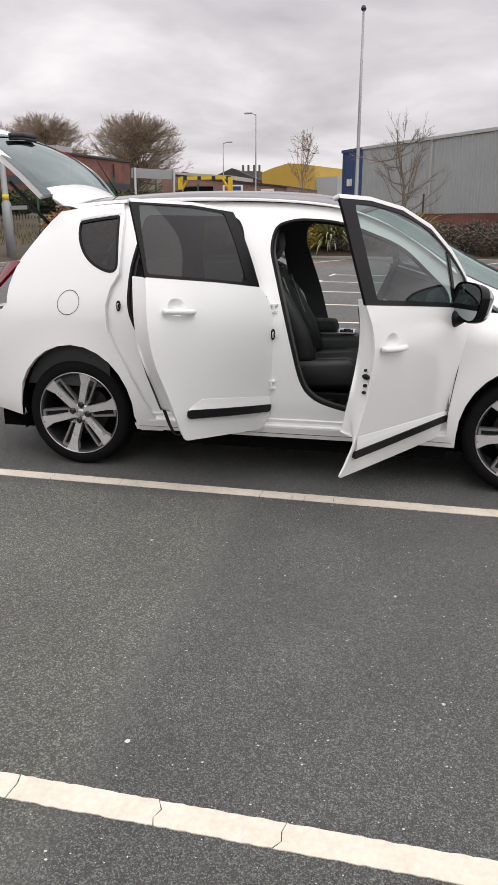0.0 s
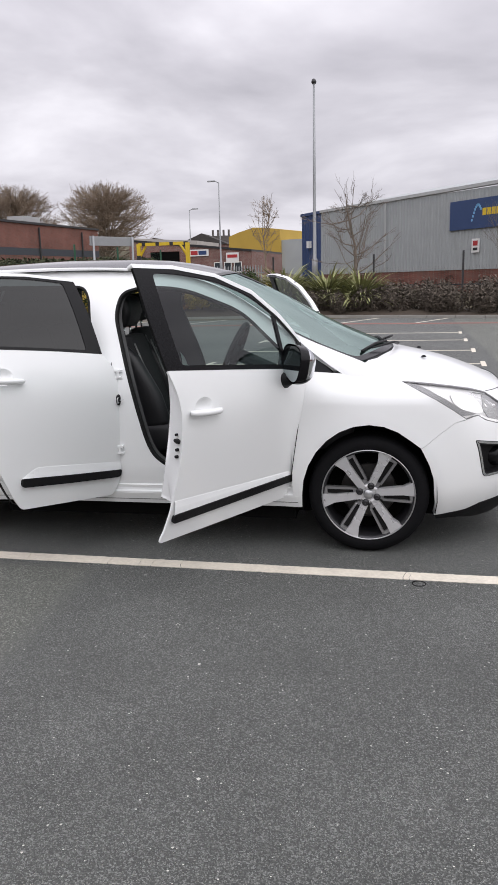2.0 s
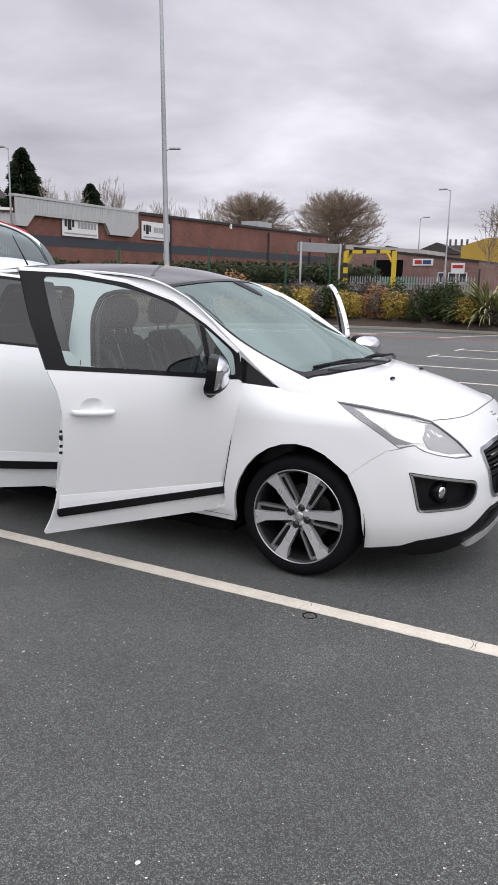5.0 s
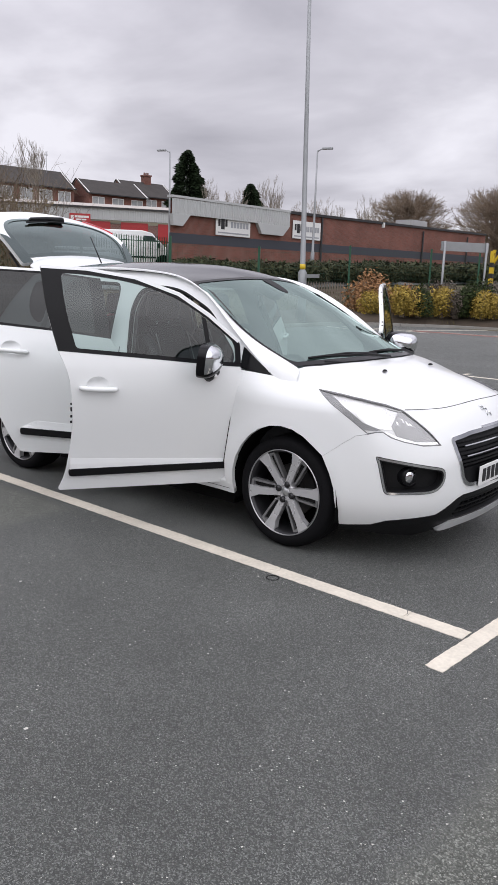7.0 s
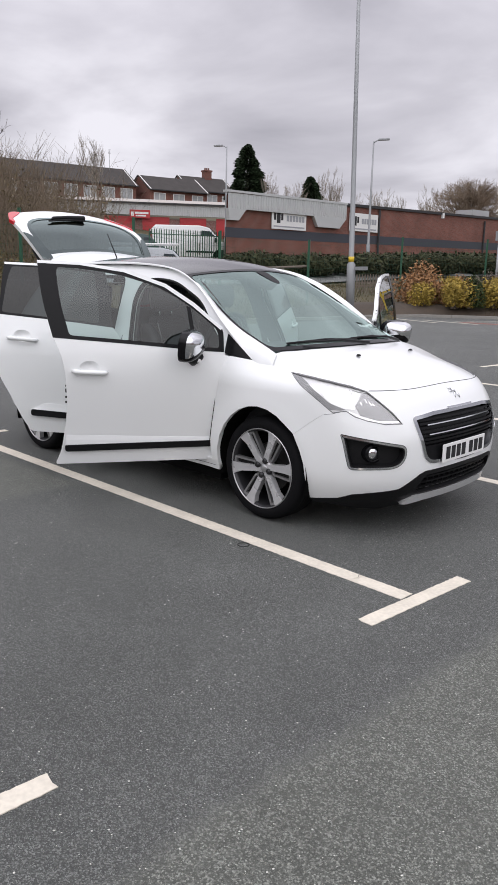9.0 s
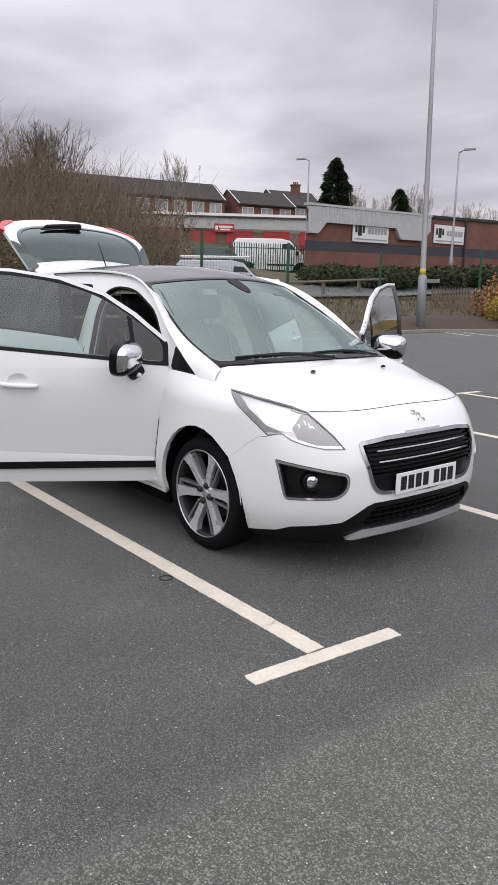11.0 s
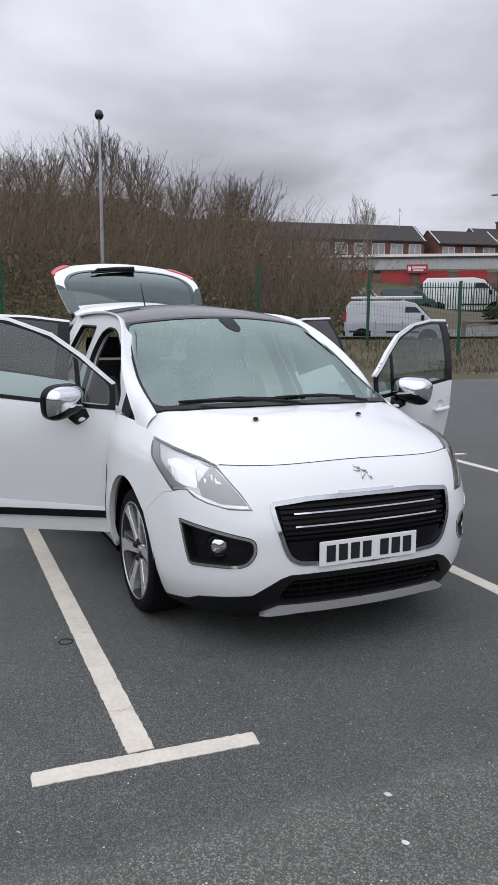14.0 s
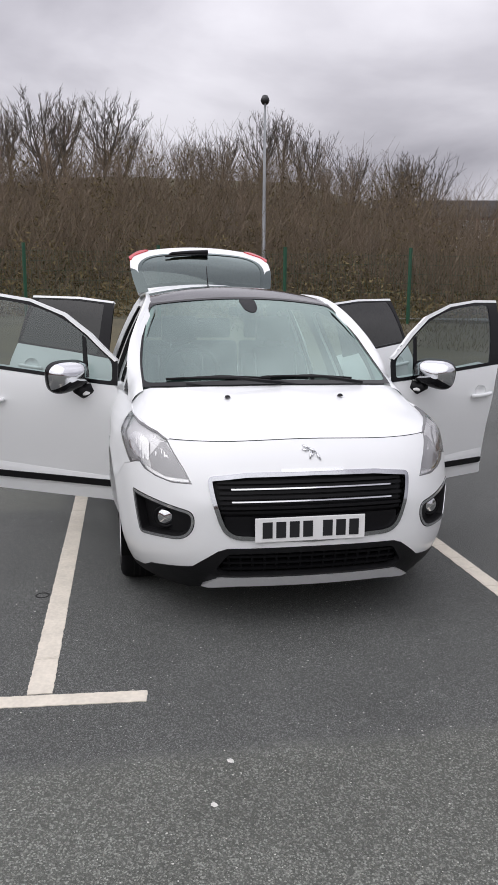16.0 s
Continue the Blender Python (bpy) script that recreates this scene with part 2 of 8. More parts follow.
def rounded(poly, r=0.03, n=5):
    """A closed polygon with its corners rounded; a point may carry its own radius as a third number."""
    out = []
    k = len(poly)
    for i in range(k):
        p0, p, p1 = (Vector(poly[(i + d) % k][:2]) for d in (-1, 0, 1))
        rr = poly[i][2] if len(poly[i]) > 2 else r
        a, b = p0 - p, p1 - p
        la, lb = min(rr, a.length * 0.48), min(rr, b.length * 0.48)
        if rr <= 0:
            out.append(tuple(p))
            continue
        a, b = p + a.normalized() * la, p + b.normalized() * lb
        for j in range(n + 1):
            t = j / n
            out.append(tuple(a * (1 - t) ** 2 + p * 2 * t * (1 - t) + b * t * t))
    return out


def dense(poly, step):
    out = []
    for i, p in enumerate(poly):
        q = poly[(i + 1) % len(poly)]
        d = math.hypot(q[0] - p[0], q[1] - p[1])
        if d < 1e-5:
            continue
        n = max(1, int(math.ceil(d / step)))
        out += [(p[0] + (q[0] - p[0]) * j / n, p[1] + (q[1] - p[1]) * j / n) for j in range(n)]
    return out


def inside(p, poly):
    c, n = False, len(poly)
    for i in range(n):
        (x1, y1), (x2, y2) = poly[i], poly[i - 1]
        if (y1 > p[1]) != (y2 > p[1]) and p[0] < (x2 - x1) * (p[1] - y1) / (y2 - y1) + x1:
            c = not c
    return c


def near(p, poly, d):
    for i in range(len(poly)):
        a, b = poly[i], poly[i - 1]
        ex, ey = b[0] - a[0], b[1] - a[1]
        t = max(0, min(1, ((p[0] - a[0]) * ex + (p[1] - a[1]) * ey) / (ex * ex + ey * ey + 1e-12)))
        if math.hypot(p[0] - a[0] - t * ex, p[1] - a[1] - t * ey) < d:
            return True
    return False


def skin(name, mat, outline, fn, parent=None, label="", holes=(), step=0.045, thick=0.015, back=False, flip=False, mirror=False, out=0.0):
    """A panel: the outline in (u, v) filled with triangles, laid on the surface fn(u, v) and folded inwards at its edges."""
    loops = [dense(outline, step)] + [dense(h, step) for h in holes]
    pts, edges = [], []
    for lp in loops:
        n = len(pts)
        pts += lp
        edges += [(n + i, n + (i + 1) % len(lp)) for i in range(len(lp))]
    us, vs = [p[0] for p in loops[0]], [p[1] for p in loops[0]]
    grid = []
    u = min(us) + step / 2
    while u < max(us):
        v = min(vs) + step / 2
        while v < max(vs):
            p = (u, v)
            if inside(p, loops[0]) and not any(inside(p, h) for h in loops[1:]) and not any(near(p, lp, step * 0.45) for lp in loops):
                grid.append(p)
            v += step
        u += step
    co, _, tri, *_ = delaunay_2d_cdt([Vector(p) for p in pts + grid], edges, [], 0, 1e-6)
    faces = []
    for t in tri:
        c = (sum(co[i][0] for i in t) / 3, sum(co[i][1] for i in t) / 3)
        (ax_, ay_), (bx_, by_), (cx_, cy_) = (co[i][:2] for i in t)
        sliver = abs((bx_ - ax_) * (cy_ - ay_) - (cx_ - ax_) * (by_ - ay_)) < 8e-6
        if inside(c, loops[0]) and not sliver and not any(inside(c, h) for h in loops[1:]):
            faces.append(tuple(t))
    e = 1e-3

    def normal(p):
        a = Vector(fn(p[0] + e, p[1])) - Vector(fn(p[0] - e, p[1]))
        b = Vector(fn(p[0], p[1] + e)) - Vector(fn(p[0], p[1] - e))
        n = a.cross(b).normalized()
        return -n if flip else n

    used = {}
    for f in faces:
        for a, b in ((f[0], f[1]), (f[1], f[2]), (f[2], f[0])):
            used[(a, b)] = used.get((a, b), 0) + 1
    rim = [(a, b) for (a, b) in used if (b, a) not in used]
    norm = [normal(p) for p in co]
    base = [Vector(fn(*p)) + n * out for p, n in zip(co, norm)]
    verts = list(base)
    allf = [f if not flip else f[::-1] for f in faces]
    if thick:
        r0, idx = len(verts), {}
        for a, b in rim:
            for i in (a, b):
                if i not in idx:
                    idx[i] = len(verts)
                    verts += [base[i], base[i] - norm[i] * thick]
        for a, b in rim:
            q = (idx[b], idx[a], idx[a] + 1, idx[b] + 1)
            allf.append(q if not flip else q[::-1])
        if back:
            n = len(verts)
            verts += [p - q * thick for p, q in zip(base, norm)]
            allf += [tuple(i + n for i in (f[::-1] if not flip else f)) for f in faces]
    if mirror:
        verts = [Vector((v.x, -v.y, v.z)) for v in verts]
        allf = [f[::-1] for f in allf]
    return link_mesh(name, verts, allf, mat, parent, label)


def strip(name, mat, a, b, n, parent=None, label="", thick=0.01, mirror=False, m=4):
    """A curved band between two edges a(t), b(t), with an inward fold."""
    rows = []
    for i in range(n + 1):
        p, q = Vector(a(i / n)), Vector(b(i / n))
        rows.append([p.lerp(q, j / m) for j in range(m + 1)])
    verts = [p for r in rows for p in r]
    w = m + 1
    faces = [(i * w + j, i * w + j + 1, (i + 1) * w + j + 1, (i + 1) * w + j) for i in range(n) for j in range(m)]
    if mirror:
        verts = [Vector((v.x, -v.y, v.z)) for v in verts]
        faces = [f[::-1] for f in faces]
    return link_mesh(name, verts, faces, mat, parent, label)

# ---- car body surface: plan curve of the right-hand side, front centre to rear centre ----
PLAN = [(2.240, 0.0), (2.232, 0.20), (2.205, 0.41), (2.145, 0.56), (2.03, 0.69), (1.88, 0.795), (1.72, 0.845), (1.45, 0.880), (0.9, 0.893),
        (0.3, 0.905), (-0.5, 0.910), (-1.1, 0.905), (-1.5, 0.885), (-1.8, 0.835), (-2.0, 0.73), (-2.09, 0.55), (-2.125, 0.3), (-2.13, 0.0)]
# half width by height, as a factor of the plan curve (cabin) and nose setback by height
WIDTH = [(0.10, 0.86), (0.20, 0.915), (0.28, 0.955), (0.38, 0.985), (0.55, 0.998), (0.75, 1.0), (0.90, 0.992), (1.02, 0.965), (1.12, 0.925), (1.30, 0.845), (1.45, 0.765), (1.56, 0.690), (1.62, 0.62), (1.66, 0.52)]
NOSE = [(0.10, -0.20), (0.18, -0.12), (0.24, -0.06), (0.34, -0.015), (0.45, 0.0), (0.58, 0.0), (0.68, -0.025), (0.78, -0.075), (0.86, -0.14), (0.92, -0.22), (1.0, -0.40), (1.1, -0.7), (1.7, -1.5)]
TAIL = [(0.10, 0.22), (0.25, 0.06), (0.4, 0.0), (0.7, 0.0), (0.95, 0.05), (1.15, 0.16), (1.3, 0.27), (1.45, 0.40), (1.56, 0.5), (1.7, 0.6)]


def spline(rows, x):
    """Monotone cubic through rows of (x, y)."""
    n = len(rows)
    if x <= rows[0][0]: return rows[0][1]
    if x >= rows[-1][0]: return rows[-1][1]
    for i in range(n - 1):
        if x <= rows[i + 1][0]: break
    d = [(rows[k + 1][1] - rows[k][1]) / (rows[k + 1][0] - rows[k][0]) for k in range(n - 1)]
    def slope(k):
        if k == 0: return d[0]
        if k == n - 1: return d[-1]
        return 0.0 if d[k - 1] * d[k] <= 0 else 2 * d[k - 1] * d[k] / (d[k - 1] + d[k])
    h = rows[i + 1][0] - rows[i][0]
    t = (x - rows[i][0]) / h
    a, b = slope(i) * h, slope(i + 1) * h
    return rows[i][1] * (1 + 2 * t) * (1 - t) ** 2 + a * t * (1 - t) ** 2 + rows[i + 1][1] * t * t * (3 - 2 * t) - b * t * t * (1 - t)


ARC = [0.0]
for _a, _b in zip(PLAN, PLAN[1:]):
    ARC.append(ARC[-1] + math.hypot(_b[0] - _a[0], _b[1] - _a[1]))
PLAN_X = [(s, p[0]) for s, p in zip(ARC, PLAN)]
PLAN_Y = [(s, p[1]) for s, p in zip(ARC, PLAN)]
X_TO_S = [(p[0], s) for s, p in zip(ARC, PLAN)][::-1]


def smooth(a, b, x):
    t = min(1.0, max(0.0, (x - a) / (b - a)))
    return t * t * (3 - 2 * t)


def catmull(rows, s):
    n = len(rows)
    s = min(max(s, rows[0][0]), rows[-1][0])
    for i in range(n - 1):
        if s <= rows[i + 1][0]: break
    def m(k):
        if k == 0: return (rows[1][1] - rows[0][1]) / (rows[1][0] - rows[0][0])
        if k == n - 1: return (rows[-1][1] - rows[-2][1]) / (rows[-1][0] - rows[-2][0])
        return (rows[k + 1][1] - rows[k - 1][1]) / (rows[k + 1][0] - rows[k - 1][0])
    h = rows[i + 1][0] - rows[i][0]
    t = (s - rows[i][0]) / h
    return rows[i][1] * (1 + 2 * t) * (1 - t) ** 2 + m(i) * h * t * (1 - t) ** 2 + rows[i + 1][1] * t * t * (3 - 2 * t) - m(i + 1) * h * t * t * (1 - t)


def body(s, z):
    """A point of the right-hand body side at arc s along the plan and height z."""
    x, y = catmull(PLAN_X, s), catmull(PLAN_Y, s)
    front, rear = smooth(1.3, 2.2, x), smooth(-1.0, -2.1, x)
    x2 = x + spline(NOSE, z) * front + spline(TAIL, z) * rear
    w = spline(WIDTH, z)
    # shoulders fall away towards the bonnet
    w *= 1 - 0.16 * smooth(0.86, 1.04, z) * smooth(0.7, 1.5, x) * (1 - smooth(1.04, 1.6, z))
    # a pressed step low on the doors
    w *= 1 + 0.004 * (1 - smooth(0.470, 0.520, z)) * smooth(0.34, 0.42, z) * smooth(0.95, 0.80, x) * smooth(-0.95, -0.80, x)
    # flared arches
    for ax in (1.3065, -1.3065):
        r = math.hypot(x - ax, z - 0.33)
        w *= 1 + 0.012 * math.exp(-((r - 0.40) / 0.07) ** 2)
    return (x2, -y * w, z)


def arc(x):
    """The arc at which the plan curve has that x."""
    return spline(X_TO_S, x)

# ---- ground ----
def asphalt():
    m, nt, b = node_material("wet_asphalt")
    N, L = nt.nodes, nt.links
    tc = N.new("ShaderNodeTexCoord")
    def noise_at(scale, detail=4, rough=0.5):
        n = N.new("ShaderNodeTexNoise")
        n.inputs["Scale"].default_value, n.inputs["Detail"].default_value, n.inputs["Roughness"].default_value = scale, detail, rough
        L.new(tc.outputs["Object"], n.inputs["Vector"])
        return n
    def rng(sock, a, b2, c, d):
        r = N.new("ShaderNodeMapRange")
        r.inputs["From Min"].default_value, r.inputs["From Max"].default_value, r.inputs["To Min"].default_value, r.inputs["To Max"].default_value = a, b2, c, d
        L.new(sock, r.inputs["Value"])
        return r.outputs[0]
    def mul(a, b2, op="MULTIPLY"):
        n = N.new("ShaderNodeMath")
        n.operation = op
        L.new(a, n.inputs[0])
        if isinstance(b2, float):
            n.inputs[1].default_value = b2
        else:
            L.new(b2, n.inputs[1])
        return n.outputs[0]
    patch, mid, grain = noise_at(0.35, 4), noise_at(2.2, 5, 0.6), noise_at(260, 2)
    stones = N.new("ShaderNodeTexVoronoi")
    stones.inputs["Scale"].default_value = 265
    L.new(tc.outputs["Object"], stones.inputs["Vector"])
    pale = N.new("ShaderNodeSeparateColor")
    L.new(stones.outputs["Color"], pale.inputs[0])
    tail = mul(pale.outputs[0], mul(pale.outputs[0], pale.outputs[0]))
    lum = rng(tail, 0.0, 1.0, 0.78, 2.55)
    coarse = N.new("ShaderNodeTexVoronoi")
    coarse.inputs["Scale"].default_value = 195
    L.new(tc.outputs["Object"], coarse.inputs["Vector"])
    big = N.new("ShaderNodeSeparateColor")
    L.new(coarse.outputs["Color"], big.inputs[0])
    worn = mul(rng(mul(big.outputs[0], mul(big.outputs[0], big.outputs[0])), 0.0, 1.0, 0.80, 2.35), rng(coarse.outputs["Distance"], 0.15, 0.75, 1.08, 0.80))
    tone = mul(mul(rng(patch.outputs["Fac"], 0.35, 0.65, 0.90, 1.12), rng(mid.outputs["Fac"], 0.3, 0.7, 0.90, 1.10)), 1.0)
    # the aisle is an older, paler course than the bays
    sep = N.new("ShaderNodeSeparateXYZ")
    L.new(tc.outputs["Object"], sep.inputs[0])
    ragged = rng(mid.outputs["Fac"], 0.3, 0.7, -0.035, 0.035)
    wob = mul(sep.outputs[0], mul(ragged, mul(sep.outputs[1], -0.03), "ADD"), "ADD")
    aisle = rng(wob, 3.10, 3.19, 0.0, 1.0)
    near = mul(rng(mul(sep.outputs[0], ragged, "ADD"), -0.24, -0.08, 1.0, 0.0), rng(sep.outputs[1], -1.3, -1.2, 1.0, 0.0))
    old = mul(aisle, near, "MAXIMUM")
    inv = rng(old, 0.0, 1.0, 1.0, 0.0)
    tone = mul(tone, mul(mul(lum, inv), mul(mul(worn, old), 1.46), "ADD"))
    fleck = rng(mul(pale.outputs[1], rng(old, 0.0, 1.0, 0.0, 0.05), "ADD"), 0.955, 0.970, 0.0, 1.0)
    core = rng(stones.outputs["Distance"], 0.15, 0.45, 1.0, 0.0)
    fl = mul(fleck, core)
    v = N.new("ShaderNodeVectorMath")
    v.operation = "SCALE"
    warm = N.new("ShaderNodeMix")
    warm.data_type = "RGBA"
    warm.inputs["A"].default_value, warm.inputs["B"].default_value = (0.104, 0.1080, 0.1025, 1), (0.102, 0.1060, 0.0950, 1)
    L.new(old, warm.inputs["Factor"])
    L.new(warm.outputs["Result"], v.inputs[0])
    L.new(tone, v.inputs["Scale"])
    mx = N.new("ShaderNodeMix")
    mx.data_type = "RGBA"
    L.new(mul(fl, 0.85), mx.inputs["Factor"])
    L.new(v.outputs[0], mx.inputs["A"])
    mx.inputs["B"].default_value = (0.44, 0.42, 0.35, 1)
    L.new(mx.outputs["Result"], b.inputs["Base Color"])
    L.new(rng(mid.outputs["Fac"], 0.3, 0.7, 0.48, 0.68), b.inputs["Roughness"])
    b.inputs["Specular IOR Level"].default_value = 0.17
    bp = N.new("ShaderNodeBump")
    bp.inputs["Strength"].default_value, bp.inputs["Distance"].default_value = 0.9, 0.006
    L.new(mul(mul(stones.outputs["Distance"], grain.outputs["Fac"], "ADD"), mul(mul(coarse.outputs["Distance"], old), 0.35), "ADD"), bp.inputs["Height"])
    L.new(bp.outputs[0], b.inputs["Normal"])
    return m


ASPHALT = asphalt()
GRASS = surface("rough_winter_grass", (0.080, 0.068, 0.036), 0.95, vary=0.45, scale=0.7, fine=14, bump=0.8)


def height(x, y):
    """Height of the land: flat car park, rising behind the kerbs to the west and north."""
    n = 1.6 * smooth(24, 62, y)
    d = -x - 14 + 0.35 * max(0, y - 20) * (1 if x < -10 else 0)
    k = smooth(34, 16, y)
    w = 0.9 * smooth(0, 6, d) + 1.6 * smooth(9, 30, d) + 7.0 * smooth(36, 80, d) * (1 - k) + k * (9.9 - 1.6 * smooth(0, -14, y)) * smooth(14, 50, d)
    return max(n, w) + 0.12 * smooth(0.2, 2, max(y - 25, -x - 13))


KERB = [(60, 14.0), (30, 18.5), (8, 22.5), (5, 23.2), (0, 24.8), (-5.3, 25.2), (-9.2, 24.6), (-11.6, 22.8), (-12.5, 20), (-12.4, 17), (-13.2, 14.2), (-15.6, 11), (-18, 6), (-19, 0), (-19.5, -20), (-19.5, -60)]
park = KERB + [(60, -60)]
me_v = [(x, y, 0.0) for x, y in park]
bm = bmesh.new()
f = bm.faces.new([bm.verts.new(p) for p in me_v])
bmesh.ops.triangulate(bm, faces=[f])
bmesh.ops.recalc_face_normals(bm, faces=bm.faces)
tarmac = part("road", bm, ASPHALT, smooth=False)
tagged(tarmac, "dark damp asphalt car park surface", "asphalt", kind="structure")

xs = sorted(set([-1500, -800, -400, -250, -180] + list(range(-140, 61, 4)) + [80, 120, 200, 400, 800, 1500]))
ys = sorted(set([-1500, -600, -200, -100] + list(range(-60, 141, 4)) + [170, 220, 300, 500, 900, 1500]))
vs = []
for y in ys:
    for x in xs:
        z = height(x, y)
        flat = x > -12 and y < 22
        vs.append((x, y, -0.10 if flat else z - 0.02 + 0.10 * noise.noise(Vector((x * 0.21, y * 0.21, 0))) * smooth(0, 3, z)))
w = len(xs)
fs = [(j * w + i, j * w + i + 1, (j + 1) * w + i + 1, (j + 1) * w + i) for j in range(len(ys) - 1) for i in range(w - 1)]
ground = link_mesh("ground", vs, fs, GRASS)
tagged(ground, "rough winter grass and earth round the car park", "ground", kind="structure")

# kerb stones along the edge
kerb = new("kerb")
tagged(kerb, "grey concrete kerb of the planted beds", "kerb", kind="structure")
stone = None
for a, b in zip(KERB[1:13], KERB[2:14]):
    a, b = Vector((*a, 0)), Vector((*b, 0))
    d = (b - a)
    L_ = d.length
    n = max(1, int(L_ / 0.92))
    for k in range(n):
        c = a.lerp(b, (k + 0.5) / n)
        m = Matrix.Translation(c) @ Matrix.Rotation(math.atan2(d.y, d.x), 4, "Z") @ Matrix.Diagonal((L_ / n / 0.92, 1, 1, 1))
        if stone is None:
            stone = Geo().box((-0.455, -0.07, -0.05), (0.455, 0.07, 0.11)).done("kerb_stone", CONCRETE, kerb, bevel=0.015)
            o = stone
        else:
            o = new("kerb_stone", stone.data)
            o.parent = kerb
        o.matrix_basis = m

# bay lines of worn paint, 3 mm thick, with bars at their ends
U, V = Vector((1, -0.024, 0)).normalized(), Vector((0.082, 1, 0)).normalized()


def painted(a, b, wd, name="bay_line", group="bay lines"):
    """A worn painted line with uneven edges and cracks across it."""
    a, b = Vector(a), Vector(b)
    d = (b - a).normalized()
    s = Vector((-d.y, d.x, 0))
    L_ = (b - a).length
    n = max(2, int(L_ / 0.018))
    vs, fs = [], []
    cracks = {random.randint(2, n - 1) for _ in range(int(L_ * 2.6))} if n > 80 else set()
    acr = (0.5, 0.2, -0.15, -0.5)

    def row(i, shift):
        """Four points across the line, on top and at the ground."""
        e = (random.uniform(-0.003, 0.0015), 0, 0, random.uniform(-0.0015, 0.003))
        q = [a + d * (L_ * i / n + shift[j]) + s * (wd * acr[j] + e[j]) for j in range(4)]
        vs.extend([p + Vector((0, 0, 0.003)) for p in q] + q)
        return len(vs) - 8

    last = row(0, [0.012 * random.random() for _ in range(4)])
    caps = [last]
    for i in range(1, n + 1):
        jag = [random.uniform(-0.012, 0.012) for _ in range(4)] if i in cracks or i == n else [0] * 4
        k = row(i, jag)
        for j in range(3):
            fs.append((last + j, last + j + 1, k + j + 1, k + j))
        fs += [(last + 4, last, k, k + 4), (last + 3, last + 7, k + 7, k + 3)]
        last = k
        if i in cracks:
            caps.append(k)
            last = row(i, [j + random.uniform(0.002, 0.0045) for j in jag])
            caps.append(last)
    caps.append(last)
    for k in caps:
        fs += [(k + j, k + 4 + j, k + 5 + j, k + j + 1) for j in range(3)]
    ob = link_mesh(name, vs, fs, LINE, smooth=False)
    return tagged(ob, "worn off-white painted parking bay line", "bay line", group, "structure")


BAYS = [-6.0, -3.578, -1.208, 1.115, 3.62, 6.20, 8.60, 11.10, 13.72, 16.2]
for yb in BAYS:
    end = Vector((2.668 + 0.045 * (yb + 1.21), yb, 0))
    painted(end - U * 0.045, end - U * 4.86, 0.10 if yb > -2 else 0.088)
    painted(end - V * 0.385, end + V * 0.405, 0.085)
    painted(end - U * 4.91 - V * 0.40, end - U * 4.91 + V * 0.40, 0.085)
    far = end + U * 6.6
    if yb > 3:
        painted(far, far + U * 4.8, 0.10)
# bays by the far bed: a red paved strip and short slanted marks
RED = surface("red_paving", (0.22, 0.10, 0.08), 0.85, vary=0.2, scale=2, fine=30, bump=0.4)
g = Geo()
for x in range(-9, 14):
    y0, y1 = 20.9 - 0.12 * max(0, x), 20.9 - 0.12 * max(0, x + 1)
    g.add([(x, y0 - 0.28, 0.004), (x + 1, y1 - 0.28, 0.004), (x + 1, y1 + 0.28, 0.004), (x, y0 + 0.28, 0.004)], [(0, 1, 2, 3)])
tagged(g.done("pavement", RED, fix=False), "faded red paved strip across the asphalt", "paving", kind="structure")
for x in (-8.5, -5.6, -2.7, 0.4, 3.0, 5.6):
    painted((x - 0.5, 21.3 - 0.1 * max(0, x), 0), (x + 0.9, 24.6 - 0.22 * max(0, x), 0), 0.10)
for k in range(5):
    painted((-13.2 + 1.3 * k, 20.6 + 0.15 * k, 0), (-10.6 + 1.3 * k, 19.2 + 0.5 * k, 0), 0.09)
# pale chips pressed into the asphalt, and an iron stop-tap ring
chips = Geo()
for x, y, r in ((-0.496, -1.876, 0.009), (0.663, -2.203, 0.008), (-0.092, -3.27, 0.011), (1.50, -1.31, 0.007), (1.769, -2.934, 0.009), (0.83, -2.895, 0.007), (3.182, -0.545, 0.014), (3.393, -0.632, 0.013)):
    chips.add([(x + r * math.cos(a) * random.uniform(0.7, 1.2), y + r * math.sin(a) * random.uniform(0.7, 1.2), 0.002) for a in (0, 1, 2, 3, 4, 5)], [(0, 1, 2, 3, 4, 5)])
for _ in range(11000):
    x, y = random.uniform(-3, 7), random.uniform(-6, 0.5)
    r = random.choice((0.0014, 0.0018, 0.002, 0.0022, 0.0026, 0.003, 0.004))
    chips.add([(x + r * math.cos(a) * random.uniform(0.6, 1.3), y + r * math.sin(a) * random.uniform(0.6, 1.3), 0.002) for a in (0.2, 1.3, 2.6, 3.7, 5.1)], [(0, 1, 2, 3, 4)])
CHIP = surface("pale_stone", (0.62, 0.61, 0.57), 0.7, vary=0.2)
tagged(chips.done("stone_chips", CHIP), "pale stone chips in the asphalt", "stone chips", kind="stuff")
ringg = Geo().lathe([(0.036, 0.0015), (0.036, 0.003), (0.030, 0.003), (0.030, 0.0015)], 24, Matrix.Translation((1.568, -1.275, 0)) @ pose(0, 0, 0, 90))
tagged(ringg.done("stop_tap_cover", BLACK), "small round black iron stop-tap cover", "utility cover")

# ---- the white car ----
car = new("car")
tagged(car, "white five-door crossover car with all doors and tailgate open", "car")
car.location, car.scale = (0, 0.0, 0), (1, 1.012, 1)


def side(x, z):
    return body(arc(x), z)


def nose(s, z):
    p = body(abs(s), z)
    return p if s >= 0 else (p[0], -p[1], p[2])


